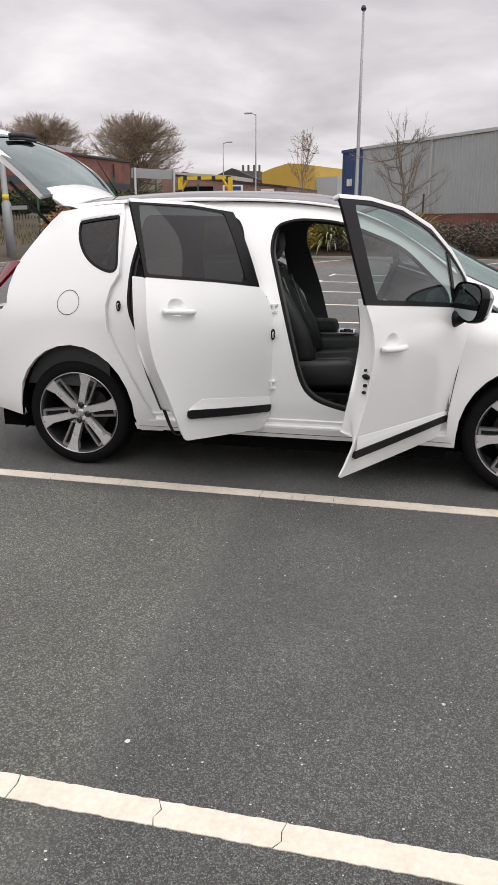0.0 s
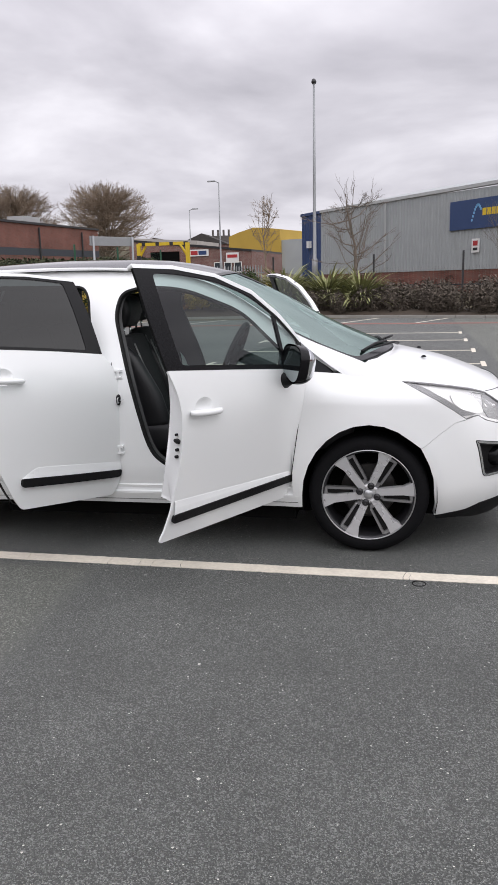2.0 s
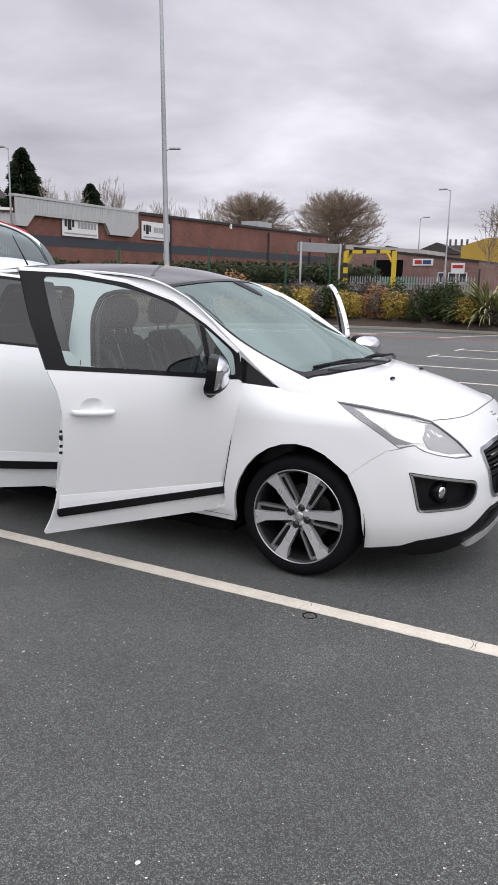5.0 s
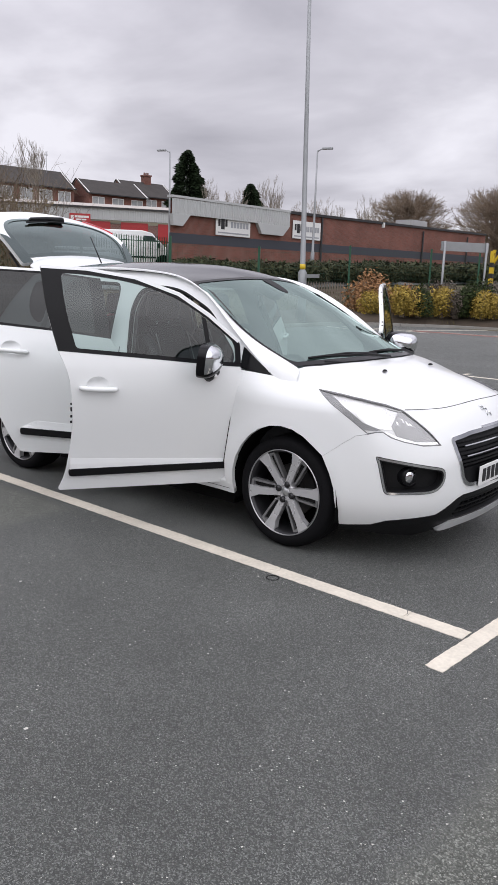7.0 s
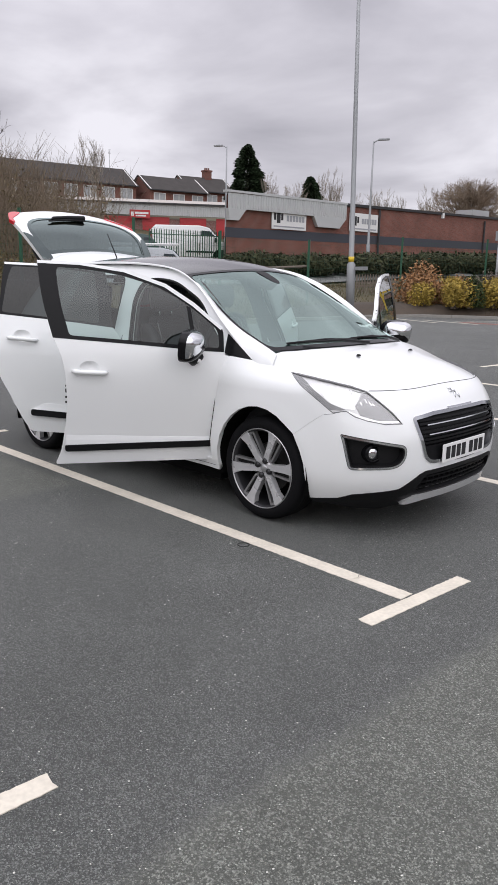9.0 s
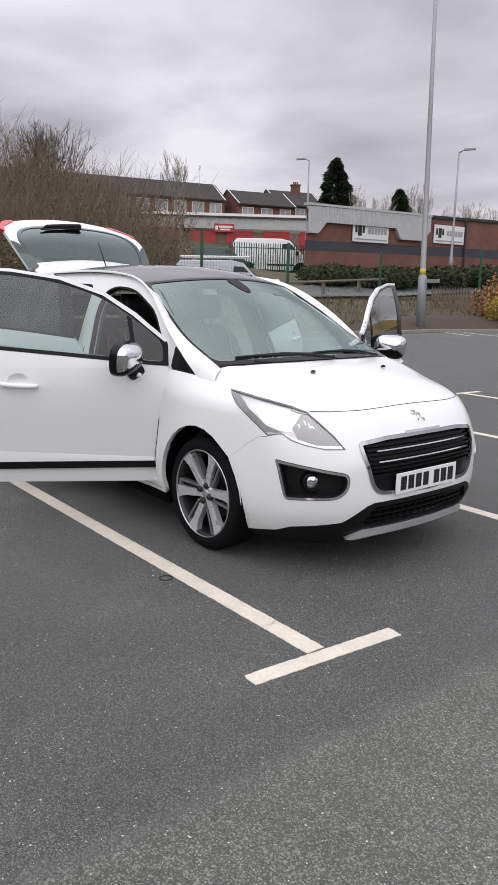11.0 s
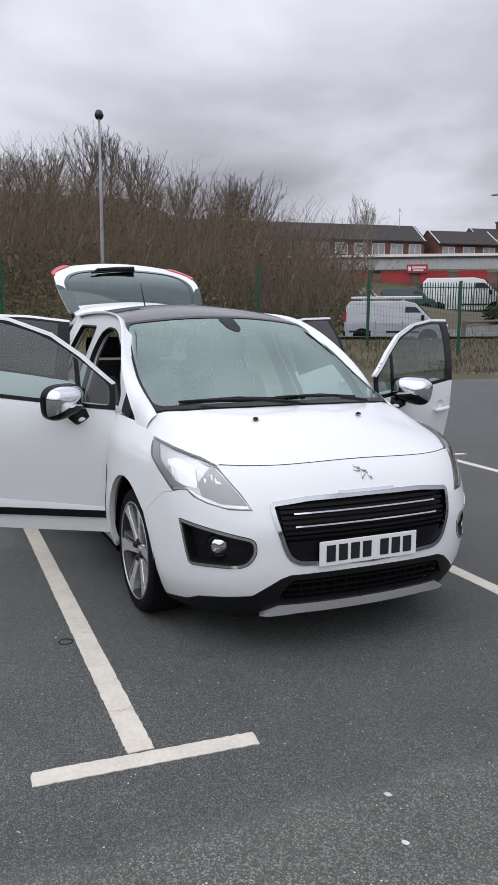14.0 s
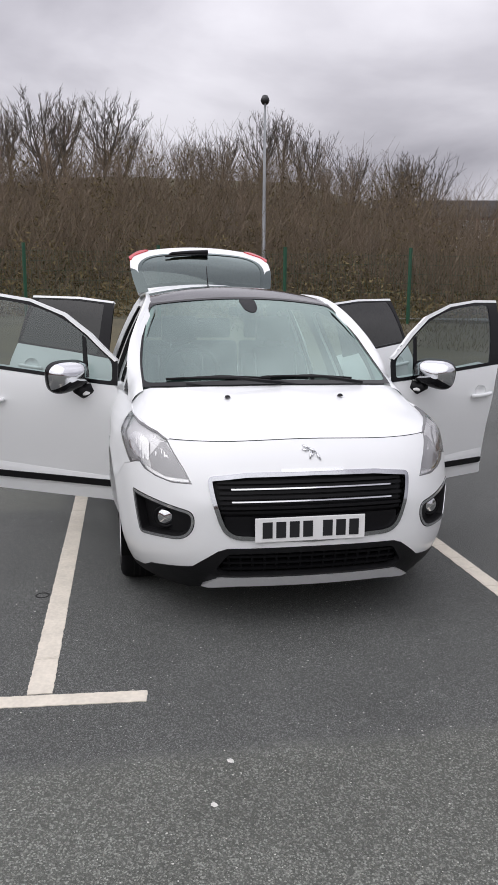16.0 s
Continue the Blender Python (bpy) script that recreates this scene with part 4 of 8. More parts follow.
# dark wheel housings
for ax, tr in ((1.3065, 0.735), (-1.3065, 0.765)):
    for sg in (1, -1):
        g = Geo()
        n = 20
        for k in range(n):
            a0, a1 = math.pi * (k / n) * 1.16 - 0.25, math.pi * ((k + 1) / n) * 1.16 - 0.25
            r, o = 0.372, tr - 0.33 + 0.005
            q = [(ax + r * math.cos(a), y, 0.33 + o * math.sin(a)) for a in (a0, a1) for y in (-0.855 * sg, -0.50 * sg)]
            g.add(q, [(0, 1, 3, 2)])
        g.add([(ax - 0.40, -0.52 * sg, 0.16), (ax + 0.40, -0.52 * sg, 0.16), (ax + 0.40, -0.52 * sg, 0.80), (ax - 0.40, -0.52 * sg, 0.80)], [(0, 1, 2, 3)])
        g.done("wheel_housing", DARK, car, "black wheel arch liner", fix=False)
Geo().box((-1.95, -0.62, 0.165), (1.75, 0.62, 0.27)).done("underbody", DARK, car, "black underbody")
Geo().box((-0.85, -0.80, 0.17), (0.90, 0.80, 0.275)).done("cabin_floor", DARK, car)

# roof, pillars, screen
INNER = [(0.0, (1.262, -0.712, 1.056)), (0.16, (0.92, -0.708, 1.200)), (0.30, (0.60, -0.666, 1.378)), (0.43, (0.313, -0.611, 1.513)), (0.54, (0.05, -0.592, 1.566)), (0.70, (-0.45, -0.580, 1.594)), (0.86, (-1.0, -0.568, 1.588)), (1.0, (-1.52, -0.53, 1.553))]
OUTER = [(0.0, (1.292, 0.977)), (0.10, (1.148, 1.004)), (0.20, (0.885, 1.206)), (0.30, (0.68, 1.355)), (0.38, (0.5, 1.458)), (0.48, (0.25, 1.540)), (0.58, (-0.05, 1.573)), (0.72, (-0.5, 1.584)), (0.86, (-1.04, 1.573)), (1.0, (-1.62, 1.540))]


def inner_edge(t):
    return tuple(catmull([(k, p[i]) for k, p in INNER], t) for i in range(3))


def outer_edge(t):
    x, z = (catmull([(k, p[i]) for k, p in OUTER], t) for i in range(2))
    return side(x, z)


for mir in (False, True):
    n, w = 60, 6
    vs, fs = [], []
    for i in range(n + 1):
        a, b = Vector(outer_edge(i / n)), Vector(inner_edge(i / n))
        for j in range(w + 1):
            p = a.lerp(b, j / w)
            k = math.sin(math.pi * j / w) * 0.016
            vs.append(p + Vector((0.3 * k, -0.55 * k, 0.75 * k)))
    fs = [(i * (w + 1) + j, i * (w + 1) + j + 1, (i + 1) * (w + 1) + j + 1, (i + 1) * (w + 1) + j) for i in range(n) for j in range(w)]
    # the foot runs on under the bonnet's corner
    k0 = len(vs)
    vs += [v + Vector((0.030, 0.0, -0.016)) for v in vs[:w + 1]]
    fs += [(k0 + j, k0 + j + 1, j + 1, j) for j in range(w)]
    if mir:
        vs = [Vector((v.x, -v.y, v.z)) for v in vs]
        fs = [f[::-1] for f in fs]
    link_mesh("roof_pillar", vs, [f[::-1] for f in fs], WHITE, car, "painted windscreen pillar and roof rail")


def roof_at(a, b):
    """a: -1..1 across, b: 0..1 from the screen's top to the tail."""
    e = Vector(inner_edge(0.43 + 0.57 * b))
    k = 1 - a * a
    return (e.x + 0.10 * k * (1 - b) ** 2, -e.y * a, e.z + k * (0.048 + 0.022 * smooth(0, 0.3, b) - 0.014 * b))


def screen_at(a, b):
    """a: -1..1 across, b: 0..1 from the cowl to the roof."""
    e = Vector(inner_edge(0.43 * b))
    k = 1 - a * a
    return (e.x + k * (0.176 - 0.076 * b), -e.y * a, e.z + k * (0.024 + 0.024 * b))


quad = [(-1, 0), (1, 0), (1, 1), (-1, 1)]
skin("roof_panel", ROOF_GLASS, quad, roof_at, car, "black glass roof", step=0.1, thick=0.0, flip=False)
skin("headliner", TRIM_GREY, [(-0.99, 0.03), (0.99, 0.03), (0.99, 0.97), (-0.99, 0.97)], roof_at, car, "grey headliner", step=0.15, thick=0.0, out=-0.035)
skin("windscreen", SCREEN, [(-0.985, 0.01), (0.985, 0.01), (0.985, 0.985), (-0.985, 0.985)], screen_at, car, "raked greenish windscreen", step=0.1, thick=0)
skin("windscreen_border", BLACK_GLOSS, quad, screen_at, car, "black windscreen border", holes=[rounded([(-0.984, 0.045), (0.984, 0.045), (0.978, 0.970), (-0.978, 0.970)], 0.07)], step=0.08, thick=0, out=0.003)
skin("roof_front_band", ROOF_GLASS, [(-1, 0.0), (1, 0.0), (1, 0.018), (-1, 0.018)], roof_at, car, step=0.1, thick=0, out=0.003)
# black patch added on the glass so that the pod behind reads dark
patch = rounded([(-0.075, 0.97), (0.10, 0.97), (0.095, 0.82), (0.03, 0.77), (-0.05, 0.82)], 0.05)
skin("sensor_patch", BLACK, patch, screen_at, car, "black patch added on the screen to darken the sensor pod", step=0.03, thick=0, out=0.002)
# sensor pod behind the screen
pod = [(screen_at(a, b)) for a, b in ((-0.09, 0.93), (0.09, 0.93), (0.07, 0.80), (-0.07, 0.80))]
g = Geo()
vv = [Vector(p) + Vector((-0.012, 0, -0.012)) for p in pod]
g.add(vv + [p + Vector((-0.06, 0, -0.05)) for p in vv], [(0, 1, 2, 3), (4, 7, 6, 5), (0, 4, 5, 1), (1, 5, 6, 2), (2, 6, 7, 3), (3, 7, 4, 0)])
g.done("sensor_pod", BLACK, car, "black rain sensor pod", bevel=0.01)
# cowl between screen and bonnet
cowl_a = [screen_at(-0.94 + 1.88 * i / 24, 0.02) for i in range(25)]
vs = []
for i in range(25):
    p = Vector(cowl_a[i])
    y = p.y
    rx = catmull(sorted([(abs(q[1]), q[0]) for q in rear_edge]), min(abs(y), 0.712))
    vs += [p, Vector((rx + 0.03, y * 1.0, bonnet_z(rx, y)[2] - 0.022))]
link_mesh("cowl", vs, [(2 * i, 2 * i + 1, 2 * i + 3, 2 * i + 2) for i in range(24)], BLACK, car, "black plastic cowl")
for k, (a0, a1, b1) in enumerate(((0.02, -0.68, 0.055), (0.70, 0.04, 0.06))):
    p0, p1 = Vector(screen_at(a0, 0.0)) + Vector((0.03, 0, 0.012)), Vector(screen_at(a1, b1)) + Vector((0.012, 0, 0.018))
    pm = (p0 + p1) / 2 + Vector((0.05, 0, 0.02))
    w = Geo().tube([p0, pm, p1], [0.011, 0.008, 0.005], 8)
    w.tube([Vector(screen_at(a0 - 0.06, 0.05)) + Vector((0.006, 0, 0.01)), Vector(screen_at((a0 + a1) / 2 - 0.06, 0.085)) + Vector((0.006, 0, 0.008)), Vector(screen_at(a1 - 0.14, 0.07)) + Vector((0.006, 0, 0.008))], 0.008, 6)
    w.done("wiper", BLACK, car, "black windscreen wiper", smooth=True)
for sg in (1, -1):
    p = Vector(bonnet_z(1.615, 0.30 * sg))
    Geo().lathe([(0.0, 0.013), (0.011, 0.010), (0.016, 0.0)], 12, Matrix.Translation(p) @ pose(0, 0, 0, 90, 0, 0)).done("washer_nozzle", BLACK, car, smooth=True)
# plain badge on the nose
bz = Geo()
for y0, z0, y1, z1, r in ((-0.03, 0.862, 0.005, 0.845, 0.007), (0.0, 0.85, 0.03, 0.83, 0.008), (0.03, 0.83, 0.045, 0.80, 0.007), (0.012, 0.842, -0.005, 0.805, 0.006), (-0.035, 0.845, -0.005, 0.838, 0.006), (0.02, 0.825, 0.0, 0.818, 0.005)):
    a, b = Vector(nose(-y0, z0)), Vector(nose(-y1, z1))
    bz.tube([a, (a + b) / 2 + Vector((0.004, 0, 0.003)), b], [r * 0.6, r, r * 0.6], 8)
bz.done("nose_badge", CHROME, car, "plain chrome badge shape", smooth=True)

# ---- doors, tailgate, mirrors, wheels ----
def hinge(x, y, angle, tilt, mir, rake=0.0):
    """The turn of an open door about its leaning hinge line, right-hand side or its mirror."""
    m = Matrix.Translation((x, y, 0.7)) @ Matrix.Rotation(radians(angle), 4, Vector((rake, tilt, 1)).normalized()) @ Matrix.Translation((-x, -y, -0.7))
    if mir:
        k = Matrix.Diagonal((1, -1, 1, 1))
        m = k @ m @ k
    return m


F_SKIN = rounded([(0.886, 0.318, 0.03), (-0.165, 0.318, 0.02), (-0.125, 0.42, 0.1), (-0.095, 0.72, 0.1), (-0.12, 0.99, 0.1), (-0.178, 1.118, 0.01), (0.35, 1.085, 0.2), (0.872, 1.045, 0.02), (0.886, 0.98, 0.04)])
F_UP = rounded([(-0.18, 1.12, 0.0), (0.35, 1.087, 0.2), (0.874, 1.047, 0.0), (0.868, 1.190, 0.04), (0.68, 1.335, 0.1), (0.5, 1.438, 0.1), (0.25, 1.508, 0.15), (-0.02, 1.535, 0.1), (-0.262, 1.535, 0.02), (-0.240, 1.33, 0.1)])
F_GLASS = rounded([(-0.085, 1.135, 0.02), (0.35, 1.108, 0.2), (0.842, 1.072, 0.02), (0.835, 1.180, 0.04), (0.66, 1.312, 0.1), (0.48, 1.412, 0.1), (0.24, 1.478, 0.12), (-0.02, 1.504, 0.1), (-0.158, 1.504, 0.03), (-0.14, 1.33, 0.1)])
F_RAIL = [(0.868, 1.190), (0.68, 1.335), (0.5, 1.438), (0.25, 1.508), (-0.02, 1.535), (-0.262, 1.535), (-0.260, 1.520), (-0.02, 1.520), (0.245, 1.492), (0.49, 1.420), (0.665, 1.318), (0.85, 1.180)]
R_SKIN = rounded([(-0.195, 0.315, 0.03), (-0.79, 0.338, 0.02), (-0.85, 0.42, 0.08), (-0.94, 0.60, 0.1), (-1.02, 0.74, 0.1), (-1.062, 0.87, 0.1), (-1.07, 1.0, 0.1), (-1.03, 1.165, 0.01), (-0.55, 1.142, 0.1), (-0.235, 1.118, 0.01), (-0.150, 1.0, 0.1), (-0.112, 0.72, 0.1), (-0.14, 0.42, 0.1)])
R_UP = rounded([(-1.032, 1.167, 0.0), (-0.55, 1.144, 0.1), (-0.237, 1.12, 0.0), (-0.262, 1.33, 0.1), (-0.300, 1.520, 0.03), (-0.60, 1.535, 0.1), (-1.005, 1.522, 0.02), (-1.02, 1.40, 0.1)])
R_GLASS = rounded([(-1.012, 1.181, 0.02), (-0.55, 1.157, 0.1), (-0.335, 1.142, 0.02), (-0.352, 1.33, 0.1), (-0.376, 1.497, 0.02), (-0.60, 1.510, 0.1), (-0.955, 1.501, 0.02), (-0.985, 1.40, 0.1)])
R_RAIL = [(-0.300, 1.520), (-0.60, 1.535), (-1.005, 1.522), (-1.004, 1.507), (-0.60, 1.520), (-0.305, 1.506)]


def panel(s, z):
    """The door's outer surface: as the body, but hardly tucked in below the strip."""
    p, q = body(s, max(z, 0.42)), body(s, z)
    return (q[0], p[1] + 0.3 * (q[1] - p[1]), z)


def cup_of(x, z):
    """Outline of the hand recess behind a handle that starts at x."""
    return [(arc(x - 0.1045) + 0.060 * math.cos(a * math.pi / 10), z + 0.012 + 0.042 * math.sin(a * math.pi / 10)) for a in range(20)]


def handle(x, z, door, mir):
    """A pull handle over a pressed cup, with its lock."""
    L = 0.205
    pts, rad = [], []
    for i in range(13):
        t = i / 12
        p = Vector(side(x - L * t, z - 0.011 + 0.008 * t))
        p.y -= 0.010 + 0.020 * math.sin(math.pi * min(1, max(0, t))) ** 0.4
        pts.append(p)
        rad.append(0.0145 if 0 < i < 12 else 0.011)
    cup = cup_of(x, z)

    def dish(s, zz):
        p = body(s, zz)
        r = math.hypot((s - arc(x - L * 0.55)) / 0.060, (zz - z - 0.012) / 0.042)
        return (p[0], p[1] + 0.028 * max(0, 1 - r * r) - 0.001, p[2])
    if mir:
        pts = [Vector((p.x, -p.y, p.z)) for p in pts]
    skin("handle_cup", WHITE, cup, dish, door, "pressed hand recess", step=0.012, thick=0.0, flip=True, mirror=mir)
    Geo().tube(pts, rad, 10).done("door_handle", WHITE, door, "white pull handle", smooth=True)


def mirror_on(door, mir):
    """A door mirror: black foot, chrome cap, dark housing rim and glass."""
    sg = -1 if mir else 1
    c = Vector((0.628, -0.945, 1.120))

    nu, nv = 64, 22
    vs, cells = [], []
    for i in range(nv + 1):
        v = math.sin(0.5 * math.pi * i / nv)
        k = math.sqrt(max(0.0, 1 - (v * 0.99) ** 2.6))
        for j in range(nu):
            a = 2 * math.pi * j / nu
            ca, sa = math.cos(a), math.sin(a)
            r = (abs(ca / 0.132) ** 3 + abs(sa / 0.092) ** 3) ** (-1 / 3)
            q = Matrix.Rotation(radians(-34), 3, "Z") @ Vector((0.115 * v - 0.03, -r * ca * k - 0.012 * v, r * sa * k * (1.0 + 0.12 * ca)))
            p = c + q
            vs.append(Vector((p.x, p.y * sg, p.z)))
        if i < nv:
            cells += [(i, sa_, (i * nu + j, i * nu + (j + 1) % nu, (i + 1) * nu + (j + 1) % nu, (i + 1) * nu + j)) for j in range(nu) for sa_ in [math.sin(2 * math.pi * (j + 0.5) / nu)]]
    cap, low = Geo(), Geo()
    cap.v, low.v = vs, vs
    # chrome over the front and top, black round the glass and below
    cap.f = [f for i, sa_, f in cells if i >= 6 and sa_ > -0.42] + [tuple(nv * nu + j for j in range(nu))]
    low.f = [f for i, sa_, f in cells if not (i >= 6 and sa_ > -0.42)]
    cap.done("mirror_cap", CHROME_SOFT, door, "chrome mirror cap", smooth=True)
    low.done("mirror_housing", BLACK_GLOSS, door, "black mirror housing", smooth=True)
    ring0 = [vs[j] for j in range(nu)]
    mid = sum(ring0, Vector()) / nu
    g = Geo().add([mid.lerp(p, 0.90) + Vector((0.004, 0, 0)) for p in ring0], [tuple(range(nu))])
    g.done("mirror_glass", MIRROR, door, "mirror glass")
    g = Geo()
    a = Vector(side(0.68, 1.045))
    q = [(a.x + 0.035, a.y + 0.02, a.z - 0.02), (c.x + 0.035, c.y + 0.075, c.z - 0.115), (c.x + 0.03, c.y + 0.03, c.z - 0.080)]
    q = [Vector((p[0], p[1] * sg, p[2])) for p in q]
    lp = Vector((q[1].x + 0.028, q[1].y - 0.012 * sg, q[1].z))
    Geo().lathe([(0.0, -0.020), (0.016, -0.016), (0.022, 0.0), (0.016, 0.016), (0.0, 0.020)], 12, Matrix.Translation(lp) @ Matrix.Diagonal((1.2, 1.6, 0.6, 1))).done("mirror_lamp", PLATE, door, "small clear lamp under the mirror", smooth=True)
    g.tube(q, [0.036, 0.041, 0.034], 12).done("mirror_foot", BLACK, door, "black mirror foot", smooth=True)


def strip_on(pts, door, mir, h=0.044):
    lo = [(arc(x), z) for x, z in pts]
    poly = rounded([(s, z, 0.0) for s, z in lo[1:-1]] + [(*lo[-1], 0.02), (lo[-1][0], lo[-1][1] + h, 0.02)] + [(s, z + h, 0.0) for s, z in lo[-2:0:-1]] + [(lo[0][0], lo[0][1] + h, 0.006), (*lo[0], 0.03)])
    skin("side_strip", BLACK, poly, body, door, "black side protection strip", step=0.06, thick=0.014, flip=True, out=0.016, mirror=mir)


def ribbon(name, mat, rows, door, label, mir, closed=False, flat=False):
    """Quads between rows of points; every row has as many points as the first."""
    q = len(rows[0])
    k = len(rows)
    vs = [Vector((p[0], -p[1] if mir else p[1], p[2])) for r in rows for p in r]
    fs = [(i * q + j, i * q + (j + 1) % q, (i + 1) * q + (j + 1) % q, (i + 1) * q + j) for i in range(k - 1) for j in range(q if closed else q - 1)]
    if mir:
        fs = [f[::-1] for f in fs]
    g = Geo()
    g.v, g.f = vs, fs
    return g.done(name, mat, door, label, smooth=not flat)


def out_of(s, z, d):
    p = panel(s, z)
    return (p[0], p[1] - d, p[2])


def moulding_on(pts, rises, door, mir, h=0.042, fade=0.0):
    """The pressed shelf above the strip: proud at the strip, level with the panel at its crease."""
    n = 20
    (x0, z0), (x1, z1) = pts[0], pts[-1]
    rows = [[], [], [], [], []]
    for i in range(n + 1):
        t = i / n
        s, z = arc(x0 + (x1 - x0) * t), z0 + (z1 - z0) * t + h
        r = (rises[0] + (rises[1] - rises[0]) * t) * (min(1.0, (1 - t) / fade + 0.04) if fade else 1.0)
        for row, (u, d) in zip(rows, ((0.0, -0.01), (0.0, 0.011), (0.5, 0.0065), (1.0, 0.002), (1.02, -0.004))):
            row.append(out_of(s, z + r * u, d))
    ribbon("door_moulding", WHITE, rows, door, "pressed white moulding above the strip", mir, flat=True)


def latch_on(skn, z, door, mir):
    """Black latch mouth and two bolts in the rear end face of a door."""
    x = min(p[0] for p in skn if abs(p[1] - z) < 0.16) + 0.009
    y = body(arc(x), z)[1]
    sg = -1 if mir else 1
    for z0, dy, a, b in ((z, 0.030, 0.020, 0.011), (z + 0.028, 0.040, 0.006, 0.006), (z - 0.040, 0.026, 0.008, 0.007), (z - 0.072, 0.024, 0.008, 0.007)):
        m = Matrix.Translation((x, (y + dy) * sg, z0)) @ pose(0, 0, 0, 0, 0, 90) @ Matrix.Diagonal((1.0, 1.0, b / a, 1.0))
        Geo().lathe([(0.0, 0.003), (a * 0.9, 0.003), (a, 0.001), (a, -0.02)], 14, m).done("door_latch" if a > 0.01 else "latch_bolt", BLACK, door, "black door latch" if a > 0.01 else "", smooth=True)


def door(kind, mir):
    front = kind == "front"
    skn, upr, gl, rail = (F_SKIN, F_UP, F_GLASS, F_RAIL) if front else (R_SKIN, R_UP, R_GLASS, R_RAIL)
    lo = skin(kind + "_door", WHITE, sx(skn), panel, car, "open white %s door" % kind, holes=[cup_of(*((0.135, 0.938) if front else (-0.765, 1.014)))], step=0.05, thick=0.010, flip=True, mirror=mir)
    skin("window_frame", BLACK_GLOSS, sx(upr), body, lo, "gloss black window frame", holes=[sx(gl)], step=0.035, thick=0.012, back=True, flip=True, mirror=mir)
    skin("window_glass", SIDE if front else TINT, sx(gl), body, lo, "clear side window" if front else "dark tinted side window", step=0.06, thick=0, flip=True, out=-0.003, mirror=mir)
    skin("top_rail", WHITE, sx(rail), body, lo, "white painted top rail", step=0.04, thick=0.03, flip=True, out=0.002, mirror=mir)
    edge = ring(sx(skn), 0.003)

    def deep(z):
        """How far the end face reaches inwards: full at mid height, thin at the hem."""
        return 0.012 + 0.092 * smooth(0.40, 0.68, z) - 0.03 * smooth(0.85, 1.12, z)
    card = [(min(q[0], arc(-0.085)) if front else q[0], max(q[1], 0.50)) for q in edge]
    skin("door_card", DASH, card, body, lo, "black door card", step=0.07, thick=0.0, flip=True, out=-0.102, mirror=mir)
    ends = [[out_of(p[0], p[1], -0.004) for p in edge], [out_of(p[0], p[1], -0.010) for p in edge]]
    ends += [[out_of(p[0] + (c[0] - p[0]) * k, p[1] + (c[1] - p[1]) * k * k, -(0.010 + (deep(p[1]) - 0.010) * k)) for p, c in zip(edge, card)] for k in (0.35, 0.7, 1.0)]
    ribbon("inner_edge", WHITE, ends + [[out_of(c[0], c[1], -0.104) for c in card]], lo, "painted inner door edge", mir, closed=True)
    if front:
        latch_on(skn, 0.80, lo, mir)
    else:
        ribbon("edge_seal", SEAL_GAP, [[out_of(p[0], p[1], -d) for p in ring(sx(skn), 0.009)] for d in (0.075, 0.106)], lo, "black rubber door seal", mir, closed=True)
    if front:
        handle(0.135, 0.938, lo, mir)
        strip_on([(0.865, 0.420), (0.4, 0.418), (-0.11, 0.412)], lo, mir)
        moulding_on([(0.862, 0.420), (-0.105, 0.412)], (0.018, 0.065), lo, mir)
        mirror_on(lo, mir)
        bar = [(0.665, 1.085), (0.692, 1.083), (0.655, 1.305), (0.628, 1.320)]
        skin("window_divider", BLACK_GLOSS, sx(bar), body, lo, "black window divider", step=0.04, thick=0.012, flip=True, out=0.0, mirror=mir)
        key = Vector(side(-0.026, 0.934)) + Vector((0, -0.033, 0))
        key.y *= -1 if mir else 1
        Geo().lathe([(0.0, -0.006 if not mir else 0.006), (0.012, 0.0), (0.012, 0.02 if not mir else -0.02)], 12, Matrix.Translation(key)).done("key_lock", SATIN, lo, "small lock", smooth=True)
        lo.matrix_basis = hinge(0.872, -0.81, FRONT_OPEN[mir], 0.10 if mir else 0.12, mir, 0.15)
    else:
        handle(-0.765, 1.014, lo, mir)
        strip_on([(-0.155, 0.420), (-0.5, 0.440), (-0.80, 0.462)], lo, mir)
        moulding_on([(-0.155, 0.420), (-0.79, 0.462)], (0.045, 0.055), lo, mir, fade=0.14)
        lo.matrix_basis = hinge(-0.16, -0.83, REAR_OPEN[mir], 0.07, mir)
    return lo


FRONT_OPEN = {False: 62.0, True: 65.0}
REAR_OPEN = {False: 59.0, True: 60.0}
for mir in (False, True):
    door("front", mir)
    door("rear", mir)


# tailgate, raised
def gate_at(a, b):
    """a: -1..1 across, b: 0..1 from the roof hinge to the free lower edge."""
    w = 0.60 + 0.075 * math.sin(math.pi * min(1, b * 0.75)) - 0.05 * b * b
    bow = 0.07 * math.sin(math.pi * b)
    k = (1 - a * a)
    x = -1.56 - 0.60 * b + 0.55 * bow
    z = 1.605 + 0.40 * b + 0.75 * bow
    return (x + 0.02 * k - 0.06 * k * b, -w * a, z + 0.01 + 0.05 * k * (1 - 0.4 * b) + 0.035 * k * b)


